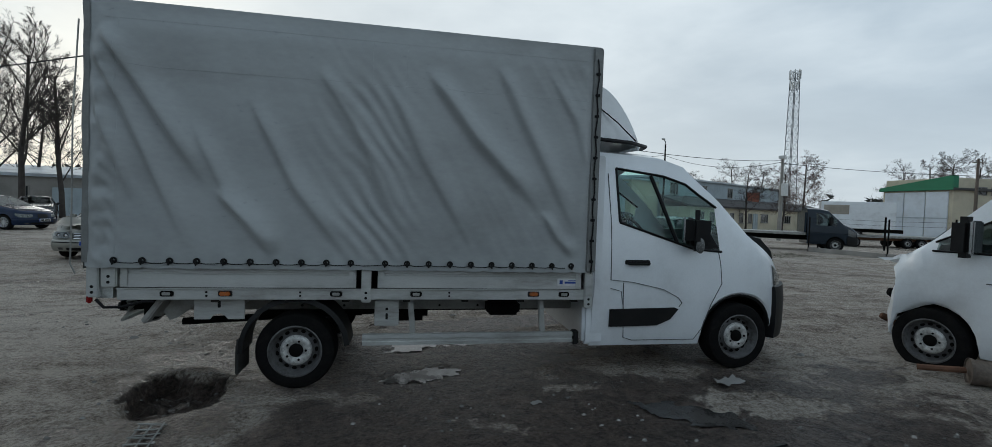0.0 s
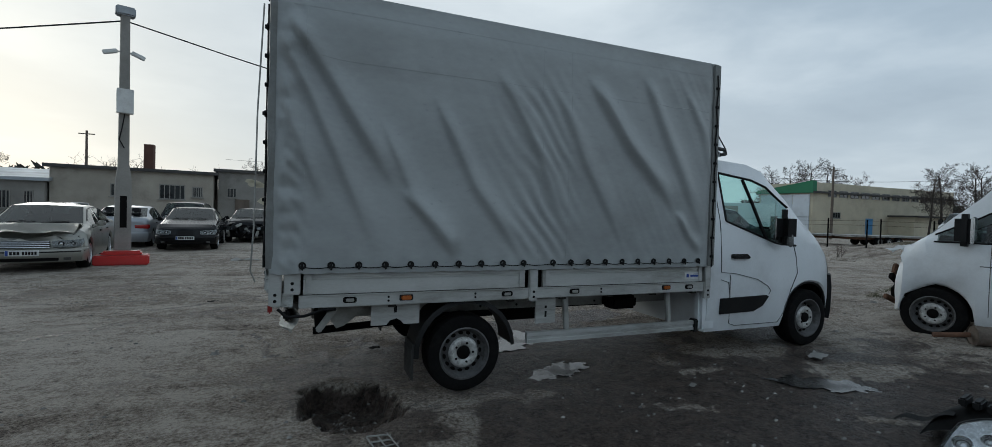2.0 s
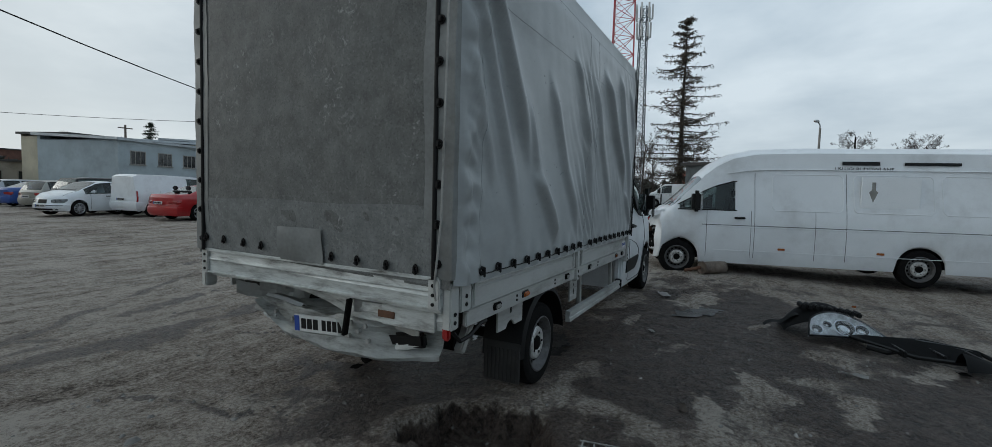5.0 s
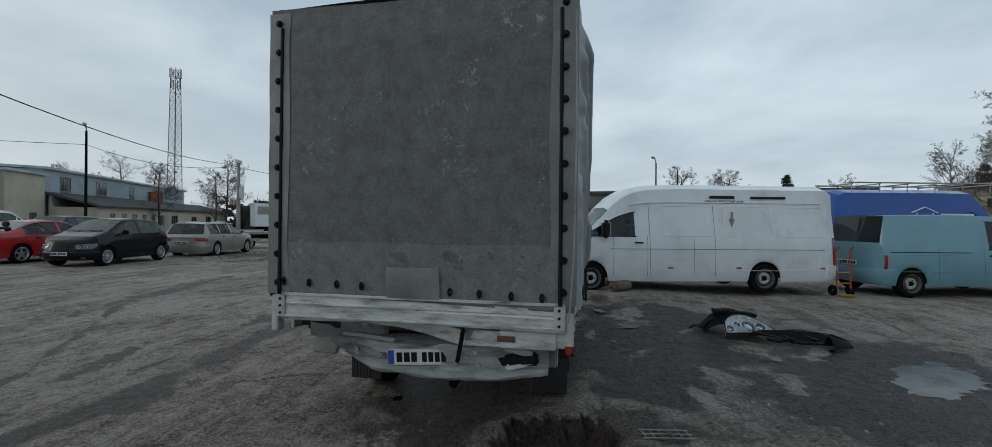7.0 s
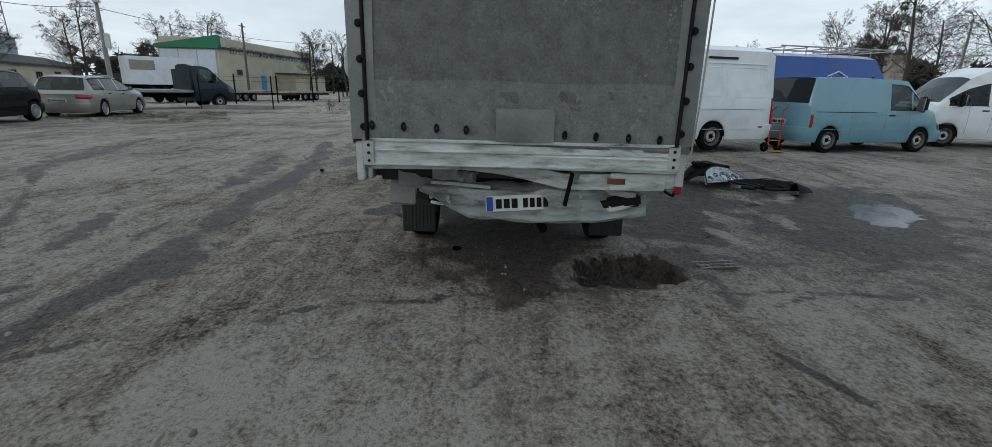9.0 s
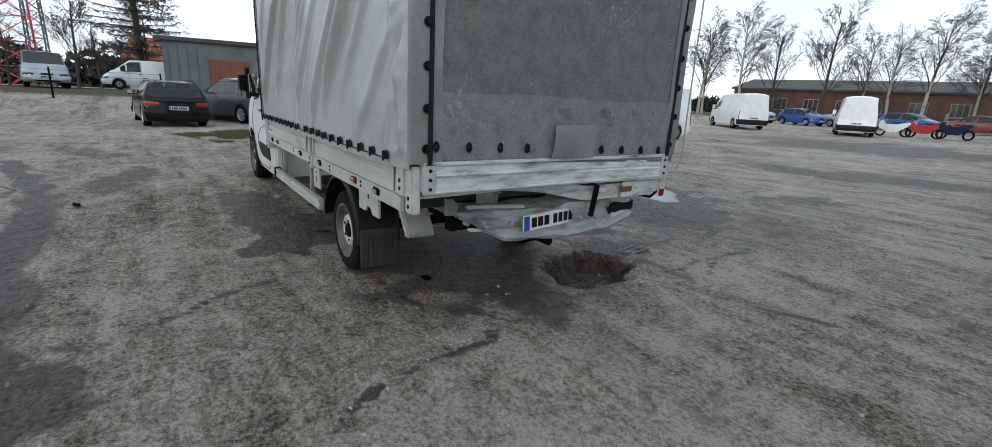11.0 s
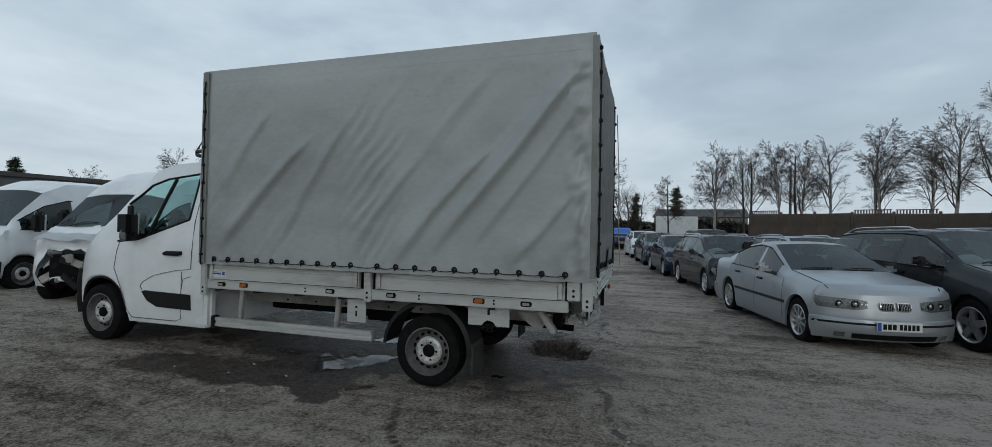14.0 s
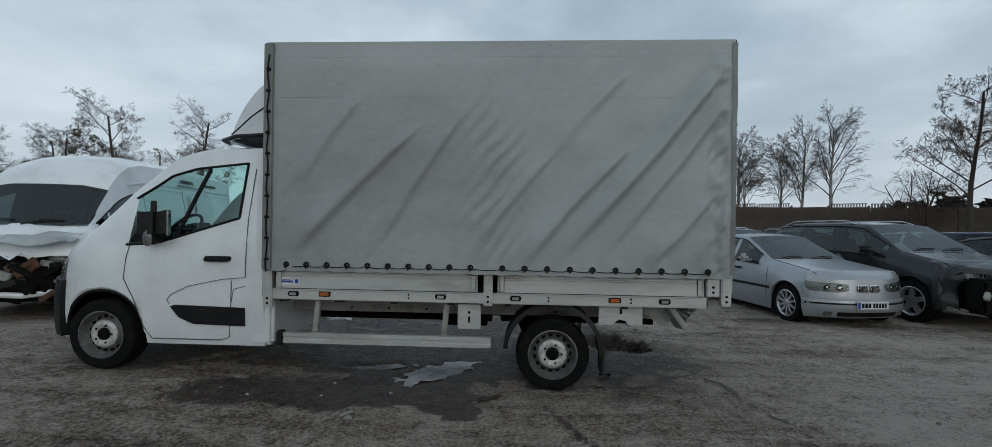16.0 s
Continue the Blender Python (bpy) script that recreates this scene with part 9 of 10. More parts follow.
# ---- trees ----
BARK = material("bark", (0.050, 0.042, 0.036), 0.95, 0, 0.35, 3, 30, 0.5)
TWIG = material("twigs", (0.060, 0.048, 0.042), 0.95, 0, 0.3, 2, 20, 0.0)
TWIG_R = material("reddish_twigs", (0.075, 0.046, 0.038), 0.95, 0, 0.3, 2, 20, 0.0)
BIRCH = material("birch_bark", (0.33, 0.315, 0.29), 0.85, 0, 0.35, 1.2, 9, 0.2, (0.04, 0.036, 0.033), 0.6, stretch=(1, 1, 3))
NEEDLE = material("dry_needles", (0.060, 0.048, 0.034), 0.95, 0, 0.35, 2, 20, 0.0, island=0.4)
PINE = material("pine_needles", (0.028, 0.040, 0.022), 0.95, 0, 0.35, 2, 20, 0.0, island=0.4)
MISTLE = material("mistletoe", (0.055, 0.060, 0.022), 0.9, 0, 0.3, 2, 20, 0.0, island=0.4)


class Cloud:
    """Many thin tapered shoots or leaves gathered into one mesh."""
    def __init__(self):
        self.v, self.f = [], []

    def shoot(self, pts, r0, r1, n=4):
        base = len(self.v)
        m = len(pts)
        for i, p in enumerate(pts):
            d = (pts[min(i + 1, m - 1)] - pts[max(i - 1, 0)]).normalized()
            u = d.orthogonal().normalized()
            w = d.cross(u)
            r = r0 + (r1 - r0) * i / (m - 1)
            for k in range(n):
                a = 2 * math.pi * k / n
                self.v.append(p + (u * math.cos(a) + w * math.sin(a)) * r)
        for i in range(m - 1):
            for k in range(n):
                a, b = base + i * n + k, base + i * n + (k + 1) % n
                self.f.append((a, b, b + n, a + n))

    def leaf(self, p, d, l, w):
        s = d.orthogonal().normalized() * w
        b = len(self.v)
        self.v += [p - s, p + s, p + d * l]
        self.f.append((b, b + 1, b + 2))

    def mesh(self, name, mat):
        me = bpy.data.meshes.new(name)
        me.from_pydata([tuple(q) for q in self.v], [], self.f)
        me.materials.append(mat)
        me.shade_smooth()
        return me


def grow(rng_, h, kind):
    """Trunk, twigs and a bare crown of a winter tree of height h."""
    trunk, twigs = Cloud(), Cloud()
    spread, first, droop, lvls = {"broad": (0.95, 0.22, 0.05, 4), "birch": (0.42, 0.30, -0.10, 4), "bush": (1.1, 0.05, 0.0, 3), "tall": (0.6, 0.25, 0.08, 4)}[kind]

    def branch(p, d, l, r, lvl):
        pts = [p]
        q, dd = p.copy(), d.copy()
        n = 5 if lvl == 0 else 4
        for i in range(n):
            dd = (dd + Vector((rng_.uniform(-1, 1), rng_.uniform(-1, 1), rng_.uniform(-0.6, 1) * (1 if lvl < 2 else 0.6))) * (0.07 if lvl == 0 else 0.20) + Vector((0, 0, droop * (0.5 if lvl else 0)))).normalized()
            q = q + dd * l / n
            pts.append(q.copy())
        tip = 0.35 * r if lvl < lvls else 0.004
        if lvl == 4:
            for a_, b_ in ((0, 2), (2, 4)):
                twigs.leaf(pts[a_], (pts[b_] - pts[a_]).normalized(), (pts[b_] - pts[a_]).length * 1.4, 0.010 if kind == "birch" else 0.015)
            return
        (trunk if lvl < (1 if kind == "birch" else 2) else twigs).shoot(pts, r, max(0.0045, tip), 7 if lvl == 0 else 4 if lvl < 2 else 3)
        if lvl >= lvls:
            return
        cnt = {0: (15 if kind != "birch" else 18) if kind != "bush" else 9, 1: 8, 2: 7, 3: 6}[lvl]
        for k in range(cnt):
            t = (first if lvl == 0 else 0.22) + (1 - (first if lvl == 0 else 0.22)) * (k + rng_.random()) / cnt
            i = min(n - 1, int(t * n))
            b = pts[i].lerp(pts[i + 1], t * n - i)
            ax = pts[i + 1] - pts[i]
            side = ax.orthogonal().normalized()
            side.rotate(Matrix.Rotation(rng_.uniform(0, 6.28), 3, ax.normalized()))
            nd = (ax.normalized() * (0.75 if kind != "broad" else 0.55) + side * spread * rng_.uniform(0.7, 1.2)).normalized()
            if kind == "birch" and lvl > 0:
                nd = (nd + Vector((0, 0, -0.25))).normalized()
            fall = (1 - 0.55 * t) if lvl == 0 else (1 - 0.4 * t)
            branch(b, nd, l * {0: 0.52, 1: 0.55, 2: 0.55, 3: 0.6}[lvl] * fall * rng_.uniform(0.7, 1.15), r * {0: 0.34, 1: 0.42, 2: 0.5, 3: 0.6}[lvl] * (1 - 0.4 * t), lvl + 1)

    if kind == "bush":
        for k in range(6):
            branch(Vector((rng_.uniform(-0.3, 0.3), rng_.uniform(-0.3, 0.3), 0)), Vector((rng_.uniform(-0.5, 0.5), rng_.uniform(-0.5, 0.5), 1)).normalized(), h * 0.8, 0.04, 1)
    else:
        branch(Vector((0, 0, -0.2)), Vector((rng_.uniform(-0.05, 0.05), rng_.uniform(-0.05, 0.05), 1)).normalized(), h * 0.92, h * 0.017, 0)
    return trunk, twigs


TREES = {}
for kind, n, h in (("broad", 3, 10), ("birch", 3, 10), ("tall", 2, 12), ("bush", 2, 3)):
    for k in range(n):
        tr_, tw_ = grow(random.Random(11 + 7 * k + len(kind)), h, kind)
        TREES[kind, k] = (tr_.mesh("trunk", BIRCH if kind == "birch" else BARK), tw_.mesh("crown", TWIG_R if kind in ("bush",) or (kind == "broad" and k == 2) else TWIG), h)


def tree(x, y, h, kind, k=0, turn=0, mistletoe=0):
    h *= 0.85
    k = k % {"broad": 3, "birch": 3, "tall": 2, "bush": 2}[kind]
    me_t, me_c, h0 = TREES[kind, k]
    words = {"broad": "bare wide-crowned winter tree", "birch": "slender bare birch with pale trunk", "tall": "tall bare winter tree", "bush": "bare reddish brown winter bush"}[kind]
    if mistletoe:
        words = "bare tree full of dark mistletoe balls"
    t = thing("bush" if kind == "bush" else "tree", pose(x, y, coarse(x, y), 0, 0, turn) @ Matrix.Diagonal((h / h0, h / h0, h / h0, 1)), words, "bush" if kind == "bush" else "tree", "bare trees round the yard")
    for nm, me in (("trunk", me_t), ("crown", me_c)):
        o = new(nm, me)
        o.parent = t
    rg = random.Random(int(x * 10 + y))
    tips = [v.co for v in me_t.vertices if v.co.z > 0.45 * h0]
    for q in range(mistletoe):
        c = Cloud()
        p = rg.choice(tips)
        r = rg.uniform(0.3, 0.55) * h0 / 10
        for _ in range(150):
            d = Vector((rg.gauss(0, 1), rg.gauss(0, 1), rg.gauss(0, 1))).normalized()
            c.leaf(d * r * rg.uniform(0.3, 0.8), (d + Vector((rg.gauss(0, .4), rg.gauss(0, .4), rg.gauss(0, .4)))).normalized(), r * 0.45, r * 0.09)
        o = new("mistletoe", c.mesh("mistletoe", MISTLE))
        o.parent = t
        o.location = p
    return t


for i, (x, y, h, kind) in enumerate([(-23.5, 30.5, 13.5, "tall"), (-21.5, 31.0, 12, "tall"), (-26.0, 31.5, 14, "tall"), (-29, 40, 11, "broad"), (-25.5, 43, 9.5, "broad"), (-18.0, 52, 8, "bush"), (-11, 55, 7, "bush"),
                                     (4.0, 76, 13, "broad"), (-8, 80, 10, "broad"), (18, 82, 9, "broad"), (30, 90, 10, "broad"), (37.4, 36.5, 8.0, "broad"), (44, 50, 9.5, "broad"), (58, 84, 12, "broad"), (70, 92, 12, "broad"), (50, 70, 10, "broad")]):
    tree(x, y, h, kind, i, i * 47)
for i, (x, y, h, kind) in enumerate([(66, 48, 11, "broad"), (74, 45, 12, "broad"), (82, 46, 11, "broad"), (60, 25, 8.5, "tall"), (66, 24, 9, "broad"), (56, 19, 8, "tall"), (62, 16, 8.5, "broad"), (50, 14.5, 7.5, "tall"), (45, 11, 7, "broad"), (43, 7, 8.5, "tall"),
                                     (46, 3, 8, "broad"), (41.5, 5.5, 6, "tall"), (53, -15.5, 8.5, "broad"), (45, -24, 7, "broad"), (47, -34, 10, "birch"), (39, -9, 7.5, "broad"), (42, -13, 7.5, "broad")]):
    tree(x, y, h, kind, i, i * 61)
for i, (x, y, h, mi) in enumerate([(39.7, -32.8, 10.5, 9), (36.5, -35.8, 9.5, 0), (31.7, -39.6, 10.0, 6), (43.0, -36.0, 10.5, 8)]):
    tree(x, y, h, "broad", i, i * 80, mi)
for i, (x, y, h, kind) in enumerate([(9.7, -50.3, 11, "birch"), (1.0, -47.7, 9.5, "broad"), (-4.4, -45.8, 7, "broad"), (-8.5, -43.5, 8, "broad"), (-10.8, -41.2, 8.5, "tall"), (7.3, -54.9, 9, "birch"), (27.8, -46.2, 11.5, "birch"), (22.9, -45.7, 12, "birch"),
                                     (22.5, -51.5, 11, "tall"), (17.2, -49.5, 12, "tall"), (16.4, -56.2, 10, "birch"), (12.3, -51.1, 9.5, "birch"), (7.6, -56.4, 10, "broad"), (31, -52, 11, "birch"), (-0.5, -56, 8, "bush"), (3.5, -52, 4, "bush"), (13, -54, 4, "bush"), (24, -55, 4, "bush")]):
    tree(x, y, h, kind, i, i * 53)
for i, (x, y, h, kind) in enumerate([(-10.1, -38.9, 8.0, "tall"), (-12.4, -37.9, 8.5, "birch"), (-14.0, -39.0, 9, "broad"), (-15.8, -37.6, 8.5, "birch"), (-18.1, -35.6, 9.5, "birch"), (-20.2, -33.6, 8.5, "birch"), (-16.6, -31.3, 7.0, "birch"), (-18.9, -28.5, 8.5, "birch"),
                                     (-20.4, -27.3, 9.5, "birch"), (-23.6, -21.2, 10.5, "broad"), (-24.9, -19.0, 10, "birch"), (-23.0, -23.4, 5.5, "bush"), (-30, -16, 9, "broad"), (-13.0, -35.0, 7.5, "birch"), (-8.0, -41, 9, "birch")]):
    tree(x, y, h, kind, i, i * 71)
tree(20.2, 9.0, 0.9, "bush", 1, 40)
for i, (x, y, h) in enumerate([(57.7, 71.3, 13.2), (64.5, 73.0, 13.0), (42.5, 39.6, 9.8), (75, 51.2, 13), (56.5, 35.8, 10.5), (62.5, 25.0, 9.2), (30.2, -28.0, 11.5), (26.3, -31.2, 12)]):
    tree(x, y, h, "broad", 2 if i == 2 else i % 2, i * 37)


def conifer(x, y, h, label, needles, dense=1.0, seed=1, wide=1.0):
    rg = random.Random(seed)
    tr_, nd_ = Cloud(), Cloud()
    tr_.shoot([Vector((0.04 * math.sin(k), 0.04 * math.cos(k * 1.3), h * k / 9 - 0.2)) for k in range(10)], h * 0.017, 0.02, 8)
    z = h * 0.16
    while z < h * 0.985:
        f = 1 - z / h
        for _ in range(rg.choice((3, 4, 5))):
            a = rg.uniform(0, 6.283)
            l = wide * h * 0.29 * f ** 0.75 * rg.uniform(0.35 if wide > 1 else 0.55, 1.15) + 0.15
            p = Vector((0, 0, z + rg.uniform(-0.2, 0.2)))
            d = Vector((math.cos(a), math.sin(a), 0.12))
            pts = [p]
            for k in range(6):
                d = (d + Vector((rg.uniform(-.12, .12), rg.uniform(-.12, .12), -0.10 + 0.05 * k))).normalized()
                pts.append(pts[-1] + d * l / 6)
            tr_.shoot(pts, 0.012 + 0.012 * l, 0.006, 4)
            for k in range(1, 7):
                for _ in range(int(5 * dense)):
                    b = pts[k - 1].lerp(pts[k], rg.random())
                    s = Vector((rg.gauss(0, 1), rg.gauss(0, 1), -0.4 + rg.gauss(0, 0.4))).normalized()
                    e = b + s * rg.uniform(0.25, 0.6) * (0.4 + 0.5 * f + 0.25)
                    nd_.shoot([b, (b + e) / 2 + Vector((0, 0, 0.03)), e], 0.010, 0.004, 3)
                    for _ in range(int(7 * dense)):
                        q = b.lerp(e, rg.random())
                        nd_.leaf(q, Vector((rg.gauss(0, 1), rg.gauss(0, 1), rg.gauss(-0.3, 0.8))).normalized(), rg.uniform(0.08, 0.17), 0.02)
        z += h * 0.028 * rg.uniform(0.7, 1.3)
    t = thing("conifer", pose(x, y, coarse(x, y)), label, "tree")
    for nm, c, m in (("trunk", tr_, BARK), ("crown", nd_, needles)):
        o = new(nm, c.mesh(nm, m))
        o.parent = t


conifer(39.0, 3.1, 16.2, "tall sparse dark conifer with drooping branches", NEEDLE, 1.3, 3, 1.2)
conifer(28, 62, 9, "dark green spruce behind the works", PINE, 0.8, 5)
conifer(25, 63, 7, "small dark green spruce behind the works", PINE, 0.8, 6)
conifer(-6, -60, 6, "small dark spruce beyond the bank", PINE, 0.8, 7)
conifer(-1, -62, 5.5, "small dark spruce beyond the far road", PINE, 0.8, 8)
conifer(47, -20, 6.5, "dark spruce behind the garages", PINE, 0.8, 9)

# distant woods: ragged rows of small clumps
wd = Cloud()
rg = random.Random(21)
for x0, y0, x1, y1, h in ((-30, 92, 34, 96, 7), (-60, 60, -30, 75, 8), (70, 60, 130, 60, 9), (95, -10, 90, 40, 8), (60, -60, 95, -20, 8), (-40, -88, 60, -92, 3.2), (-70, -40, -50, -60, 7)):
    L = math.hypot(x1 - x0, y1 - y0)
    for k in range(int(L * 34)):
        u = rg.random()
        x, y = x0 + (x1 - x0) * u + rg.gauss(0, 2), y0 + (y1 - y0) * u + rg.gauss(0, 2)
        top = h * (0.55 + 0.45 * noise.noise((x * 0.13, y * 0.13, 3)) + 0.2 * noise.noise((x * 0.5, y * 0.5, 1)))
        z = rg.uniform(0, max(1.5, top)) + coarse(x, y)
        for _ in range(5):
            d = Vector((rg.gauss(0, 1), rg.gauss(0, 1), rg.gauss(0.3, 0.7))).normalized()
            wd.leaf(Vector((x, y, z)), d, rg.uniform(0.7, 1.6), rg.uniform(0.25, 0.5))
tagged(new("far_woods", wd.mesh("far_woods", material("far_woods", (0.040, 0.042, 0.034), 0.95, 0, 0.4, 0.2, 2, 0, island=0.5))), "dark strip of distant winter woods", "woods", kind="stuff")

# ---- grass, stones, litter ----
GRASS = material("grass_blades", (0.070, 0.070, 0.030), 0.9, 0, 0.3, 2, 20, 0, island=0.5)
gr = Cloud()


def in_poly(x, y, P):
    c = False
    for (ax, ay), (bx, by) in zip(P, P[1:] + P[:1]):
        if (ay > y) != (by > y) and x < (bx - ax) * (y - ay) / (by - ay) + ax:
            c = not c
    return c


for P, n, hh in (([(8.9, 1.4), (11.4, 2.2), (13.2, 0.4), (12.9, -1.4), (10.2, -0.4)], 5200, 0.07), ([(10.3, 14.4), (9.9, 10.6), (12.5, 9.9), (18.5, 13.4), (17.5, 18.5), (12.5, 18.5)], 6000, 0.11), ([(-10, -33), (-25, -21), (-22, -16.5), (-7, -27)], 9000, 0.30), ([(18, 16), (21, 8), (20, 7), (17, 14)], 1500, 0.1), ([(2, -47), (-12, -39), (-9, -36), (4, -43)], 4000, 0.2)):
    xs, ys = [p[0] for p in P], [p[1] for p in P]
    k = 0
    while k < n:
        x, y = rg.uniform(min(xs), max(xs)), rg.uniform(min(ys), max(ys))
        k += 1
        if in_poly(x, y, P) and noise.noise((x * 1.1, y * 1.1, 7)) > -0.22:
            for _ in range(4):
                gr.leaf(Vector((x + rg.gauss(0, .03), y + rg.gauss(0, .03), coarse(x, y) - 0.01)), Vector((rg.gauss(0, .5), rg.gauss(0, .5), 1)).normalized(), hh * rg.uniform(0.5, 1.5), 0.007)
tagged(new("grass", gr.mesh("grass", GRASS)), "short patchy winter grass", "grass", kind="stuff")

STONE = material("stone", (0.21, 0.20, 0.185), 0.9, 0, 0.3, 8, 60, 0.3, island=0.45)
st_ = Cloud()


def pebble(c, x, y, z, r, rg):
    b = len(c.v)
    w = rg.uniform(0.55, 0.9)
    a0 = rg.uniform(0, 6.28)
    ring = []
    for k in range(6):
        a = a0 + k * 1.047
        rr = r * rg.uniform(0.75, 1.2)
        c.v.append(Vector((x + rr * math.cos(a), y + rr * w * math.sin(a), z - 0.1 * r)))
    for k in range(6):
        a = a0 + k * 1.047 + 0.3
        rr = r * rg.uniform(0.45, 0.7)
        c.v.append(Vector((x + rr * math.cos(a), y + rr * w * math.sin(a), z + r * rg.uniform(0.3, 0.6))))
    for k in range(6):
        c.f.append((b + k, b + (k + 1) % 6, b + 6 + (k + 1) % 6, b + 6 + k))
    c.f.append(tuple(b + 6 + k for k in range(6)))


for k in range(9000):
    x, y = rg.uniform(-6.2, 7.5), rg.uniform(-6.5, 8.0)
    dens = noise.noise((x * 0.7, y * 0.7, 12)) + 0.5 * noise.noise((x * 2.5, y * 2.5, 13)) + 0.7 * min(1, ground_tone(x, y))
    if dens < rg.uniform(-0.1, 0.8):
        continue
    r = 0.006 + 0.02 * rg.random() ** 4
    pebble(st_, x, y, ground_height(x, y), r, rg)
for k in range(70):
    a, d = rg.uniform(0, 6.28), rg.uniform(0, 0.45)
    x, y = -0.95 + d * math.cos(a), -0.62 + d * 1.1 * math.sin(a)
    pebble(st_, x, y, ground_height(x, y), rg.uniform(0.006, 0.018), rg)
tagged(new("gravel", st_.mesh("gravel", STONE)), "loose gravel and crumbs of broken concrete", "gravel", kind="stuff")
for x, y, r in ((-2.12, 1.10, 0.05), (-1.9, 1.35, 0.03), (-2.7, -0.9, 0.035), (-2.95, -1.1, 0.03), (4.75, 0.55, 0.06), (5.3, -0.35, 0.05), (0.9, 3.0, 0.035), (1.6, 2.05, 0.045), (-0.2, -3.2, 0.03), (8.9, 0.7, 0.13), (8.3, 0.9, 0.08)):
    c = Cloud(); pebble(c, 0, 0, 0.02 * r, r, rg)
    o = new("stone", c.mesh("stone", STONE)); o.location = (x, y, ground_height(x, y)); tagged(o, "pale chipped stone lying on the dirt", "stone", "stones on the yard")

# heap of torn car parts with a headlight
HEAP = pose(2.66, -3.17, coarse(2.66, -3.17) + 0.012, 0, 0, -78)
hp = thing("car_part_heap", HEAP, "torn black bumper and grille pieces in a heap", "car parts")


def curved(nu, nv, at, thick=0.010):
    """A bent sheet from a function of two numbers between 0 and 1."""
    bm = bmesh.new()
    g = [[bm.verts.new(at(i / nu, j / nv)) for j in range(nv + 1)] for i in range(nu + 1)]
    for p, q in zip(g, g[1:]):
        for j in range(nv):
            bm.faces.new((p[j], q[j], q[j + 1], p[j + 1]))
    if thick:
        bmesh.ops.solidify(bm, geom=bm.faces[:], thickness=thick)
    return bm


part("wing_liner", curved(22, 8, lambda u, v: (-0.60 + 0.95 * u, 0.23 + 0.36 * v + 0.04 * math.sin(5 * u), 0.02 + (0.30 * math.sin(math.pi * min(1, u * 1.15)) ** 0.7 + 0.04) * math.sin(math.pi * (0.15 + 0.8 * v)) + 0.012 * noise.noise((u * 8, v * 5, 3)))), BLACKP, hp, "ribbed black plastic liner")
for k in range(9):
    u = k / 8
    x, z = -0.40 + 0.56 * u, 0.325 - 0.06 * u ** 1.5
    bm = bmesh.new(); box(bm, (-0.024, -0.05, -0.03), (0.024, 0.12, 0.028), 0.012, Matrix.Translation((x, 0.34, z)) @ Matrix.Rotation(radians(-8 + 6 * (k % 3)), 4, "Y"))
    part("bellows_rib", bm, BLACKP, hp)
bm = bmesh.new(); box(bm, (-0.02, -0.01, -0.01), (0.02, 0.01, 0.01), 0.004, Matrix.Translation((0.10, 0.31, 0.36))); part("amber_bulb", bm, AMBER, hp)
part("bent_strip", curved(10, 3, lambda u, v: (-0.78 + 0.34 * u, 0.34 - 0.05 * u + 0.07 * v, 0.05 + 0.16 * u + 0.02 * math.sin(9 * u) + 0.015 * v)), BLACKP, hp)
# louvred grille panel lying askew
for k in range(6):
    y = -0.05 - 0.058 * k
    part("grille_bar", curved(12, 3, lambda u, v: (0.02 + 0.05 * k + (0.98 - 0.07 * k) * u, y - 0.12 * u + 0.030 * v, 0.095 - 0.010 * k - 0.03 * u + 0.035 * v + 0.02 * math.sin(3 * u))), BLACKP, hp)
bm = bmesh.new(); tube(bm, [(-0.05, -0.02, 0.10), (0.6, -0.03, 0.125), (1.02, -0.12, 0.07), (1.08, -0.30, 0.04), (0.8, -0.50, 0.05), (0.35, -0.42, 0.05), (-0.05, -0.02, 0.10)], 0.022, 6); part("grille_frame", bm, BLACKP, hp)
for x in (0.25, 0.55, 0.85):
    bm = bmesh.new(); box(bm, (x, -0.40 - 0.1 * x, 0.035), (x + 0.03, -0.03 - 0.1 * x, 0.10), 0.006); part("grille_rib", bm, BLACKP, hp)
part("bracket", curved(6, 4, lambda u, v: (0.62 + 0.30 * u, -0.48 - 0.20 * v + 0.06 * u, 0.03 + 0.15 * math.sin(math.pi * v) * (1 - 0.6 * u))), BLACKP, hp)
bm = bmesh.new(); tube(bm, [(0.05, -0.18, 0.05), (0.18, -0.28, 0.04), (0.30, -0.26, 0.06)], 0.03, 7); part("socket", bm, BLACKP, hp)
part("grey_panel", curved(6, 3, lambda u, v: (0.52 + 0.42 * u, -0.06 - 0.10 * u + 0.12 * v, 0.135 - 0.04 * u + 0.01 * math.sin(6 * v))), material("grey_plastic", (0.05, 0.053, 0.057), 0.35, 0, 0.2, 8, 60, 0.05), hp)
hl = thing("loose_headlight", HEAP @ pose(-0.05, -0.03, 0.075, 42, 0, 0) @ Matrix.Diagonal((0.88, 0.88, 0.88, 1)), "broken-off clear car headlight lying on black plastic", "headlight")


def lamp_edge(u):
    return 0.13 * (1 - u) ** 2 * sstep(0, 0.06, u) + 0.30 * math.sin(math.pi * u ** 0.85) ** 0.8 + 0.015


def lamp_at(u, v, h, d0=0.0):
    return (-0.43 + 0.86 * u, 0.02 * math.sin(math.pi * u) + lamp_edge(u) * v, d0 + h * (math.sin(math.pi * v) * math.sin(math.pi * min(1, u * 0.9 + 0.08))) ** 0.6)


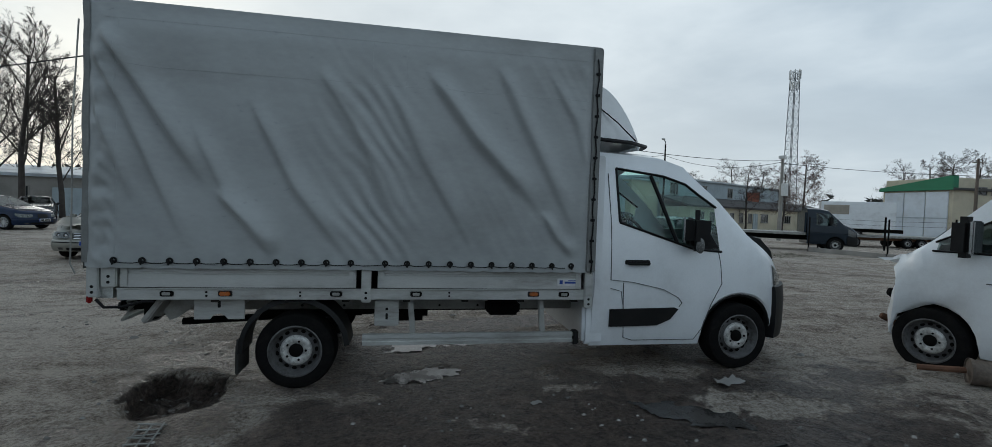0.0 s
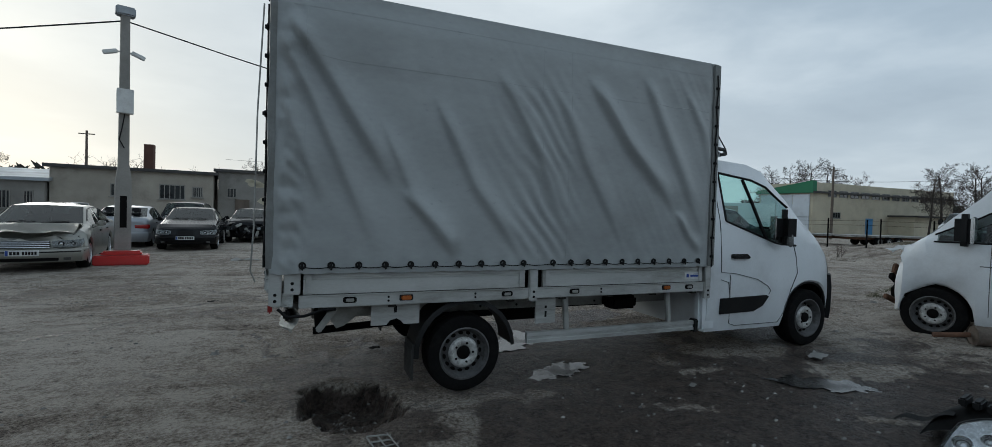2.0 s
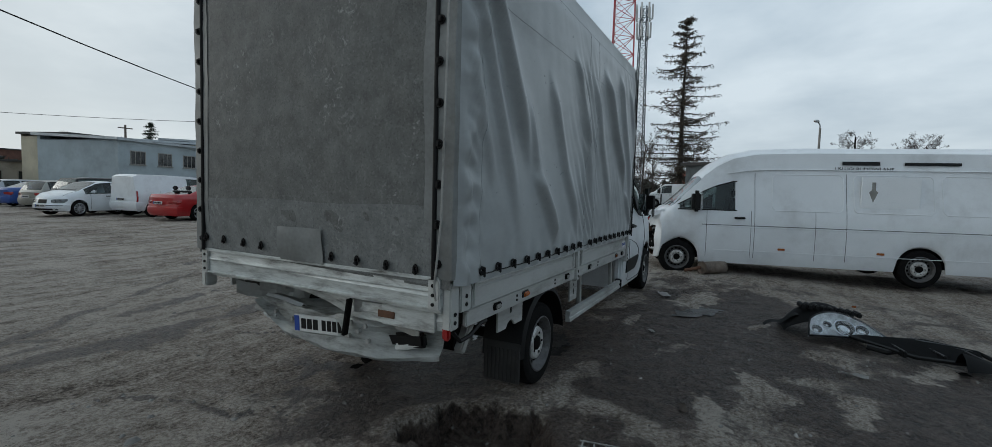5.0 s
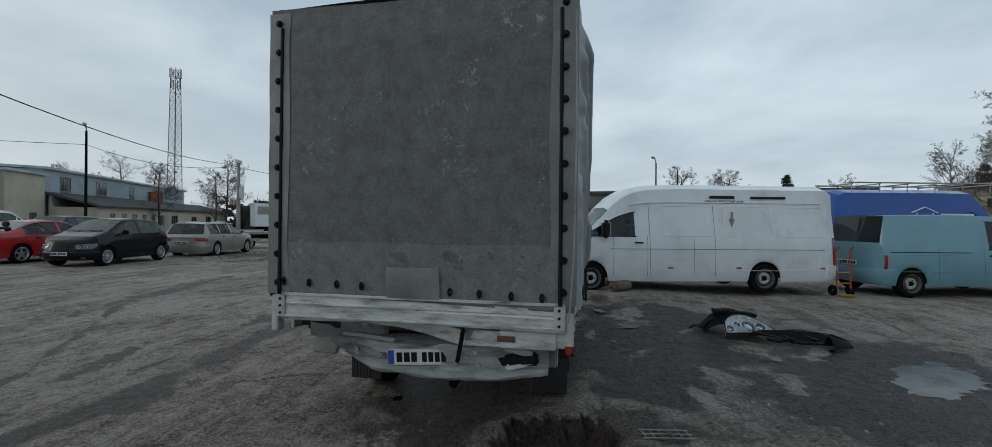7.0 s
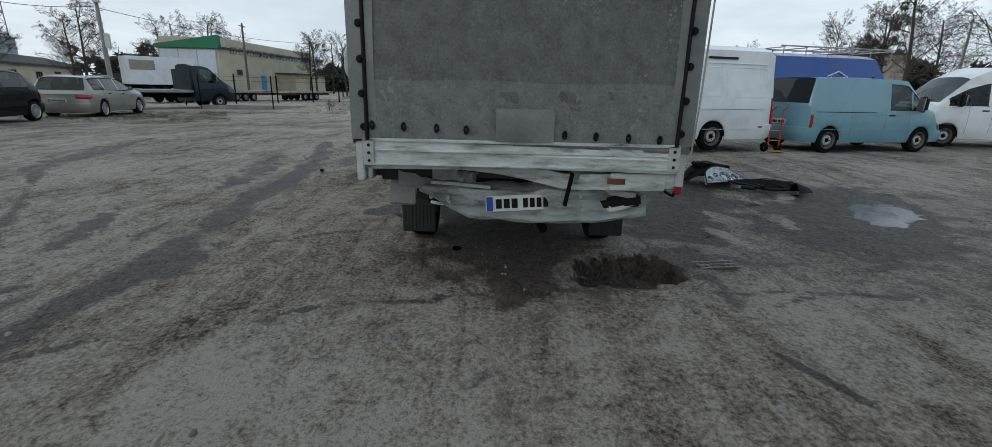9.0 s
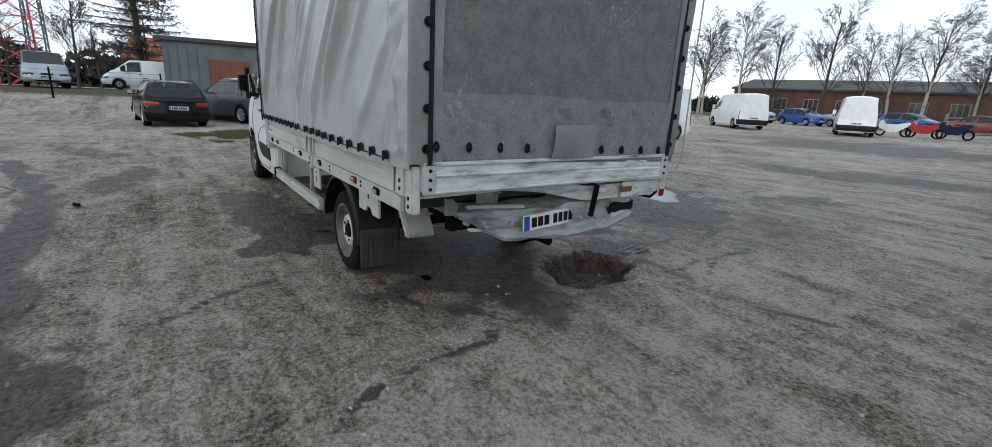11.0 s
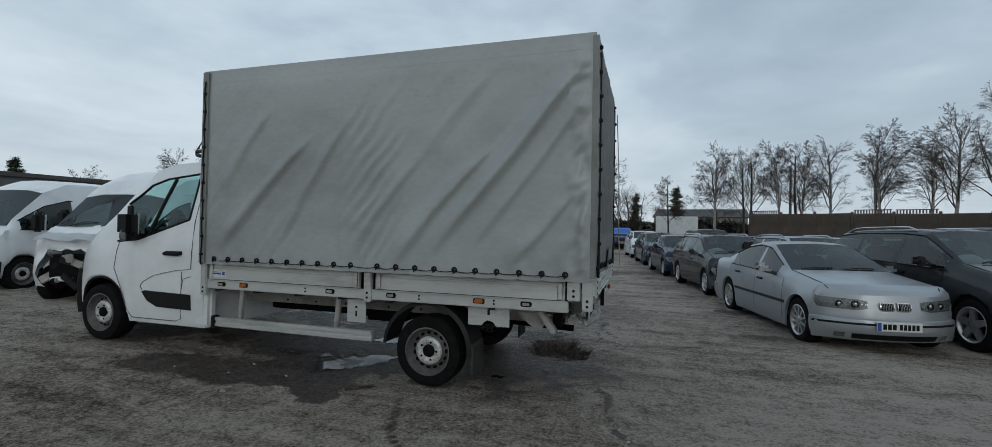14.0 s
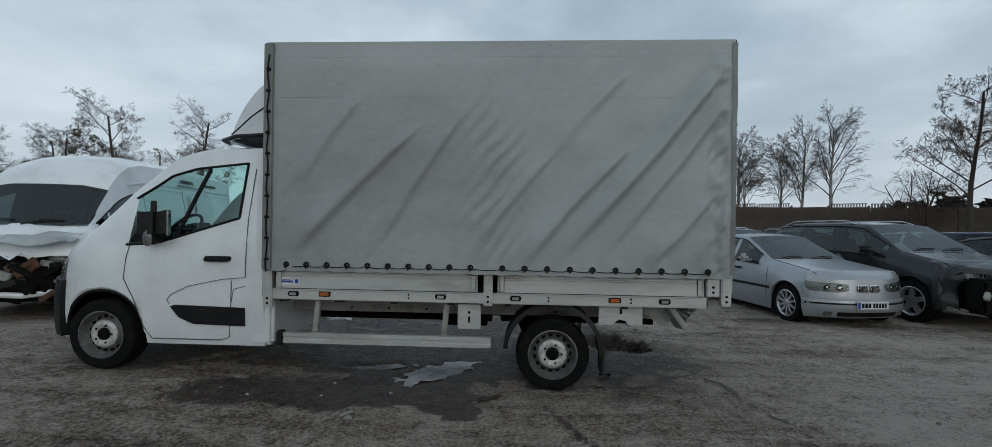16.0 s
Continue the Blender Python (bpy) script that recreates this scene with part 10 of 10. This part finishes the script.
part("housing", curved(28, 8, lambda u, v: lamp_at(u, v, -0.12, -0.004), 0), material("bright_reflector", (0.84, 0.86, 0.88), 0.24, 0.15, 0.35, 16, 70, 0.5, (0.25, 0.26, 0.27), 0.8), hl)
part("lens", curved(28, 8, lambda u, v: lamp_at(u, v, 0.06, 0.004), 0), LENS, hl)
rim_pts = [lamp_at(k / 30, 0, 0) for k in range(31)] + [lamp_at(1 - k / 30, 1, 0) for k in range(31)]
bm = bmesh.new(); tube(bm, rim_pts + rim_pts[:1], 0.011, 5); part("rim", bm, BLACKP, hl)
for x, y, r in ((-0.02, 0.15, 0.105), (0.16, 0.13, 0.07), (-0.33, 0.10, 0.055), (-0.20, 0.18, 0.045)):
    bm = bmesh.new(); lathe(bm, [(r * 1.08, 0.0), (r * 1.12, 0.02), (r, 0.022), (r * 0.85, -0.02), (r * 0.45, -0.04), (r * 0.40, 0.0), (0.001, 0.012)], 22, "Z"); part("reflector", bm, CHROME, hl, at=Matrix.Translation((x, y, -0.012)))
    bm = bmesh.new(); lathe(bm, [(r * 0.78, -0.018), (r * 0.62, -0.022)], 22, "Z"); part("shadow_ring", bm, INK, hl, at=Matrix.Translation((x, y, -0.004)))
# small litter
LIT = material("pale_litter", (0.45, 0.44, 0.42), 0.7, 0, 0.15, 8, 60, 0.2)
for x, y, h, l, w, m, lab in ((3.9, -1.05, 20, 0.28, 0.14, LIT, "torn white rag on the ground"), (1.62, 2.02, 60, 0.13, 0.05, LIT, "pale scrap of plastic"), (-2.8, 10.5, 5, 0.7, 0.16, LIT, "white sheet of litter"), (0.55, 1.55, 40, 0.26, 0.05, WOOD, "broken strip of wood"),
                              (-2.6, 4.15, 20, 0.16, 0.06, DARK, "dark scrap of rubber"), (3.0, 3.3, 10, 0.2, 0.06, DARK, "dark scrap of rubber"), (-0.55, 0.82, 0, 0.12, 0.08, DARK, "clod of dark mud"), (0.1, -1.75, 15, 0.14, 0.05, WOOD, "broken strip of wood"), (1.6, -3.0, 80, 0.22, 0.06, LIT, "pale scrap of plastic"),
                              (2.0, -1.2, 30, 0.10, 0.05, LIT, "pale scrap of plastic"), (2.15, -3.9, 10, 0.09, 0.09, DARK, "small black rubber ring")):
    bm = bmesh.new()
    rows = [[bm.verts.new((l * (i / 5 - 0.5), w * (j / 4 - 0.5) * (1 + 0.4 * noise.noise((i, x, y))), 0.012 + 0.03 * l / 0.2 * max(0, noise.noise((i * 0.9 + x, j * 0.9, y)) + 0.2))) for j in range(5)] for i in range(6)]
    for a, c in zip(rows, rows[1:]):
        for j in range(4):
            bm.faces.new((a[j], c[j], c[j + 1], a[j + 1]))
    bmesh.ops.solidify(bm, geom=bm.faces[:], thickness=0.008)
    o = link_bm("litter", bm, m)
    o.matrix_basis = pose(x, y, ground_height(x, y) + 0.004, 0, 0, h)
    tagged(o, lab, "litter", "litter on the yard")
gd = thing("metal_grid", pose(-0.78, -1.42, ground_height(-0.78, -1.42) + 0.012, 0, 0, 100), "small bent wire grid lying on the concrete", "grid")
for k in range(6):
    bm = bmesh.new(); rod(bm, (-0.2 + 0.07 * k, -0.08 - 0.01 * (k % 2), 0), (-0.2 + 0.07 * k, 0.08, 0.012 * (k % 3)), 0.006, n=5); part("bar", bm, CHASSIS, gd)
for y in (-0.07, 0.0, 0.07):
    bm = bmesh.new(); rod(bm, (-0.22, y, 0.006), (0.17, y, 0.006), 0.006, n=5); part("rail", bm, CHASSIS, gd)
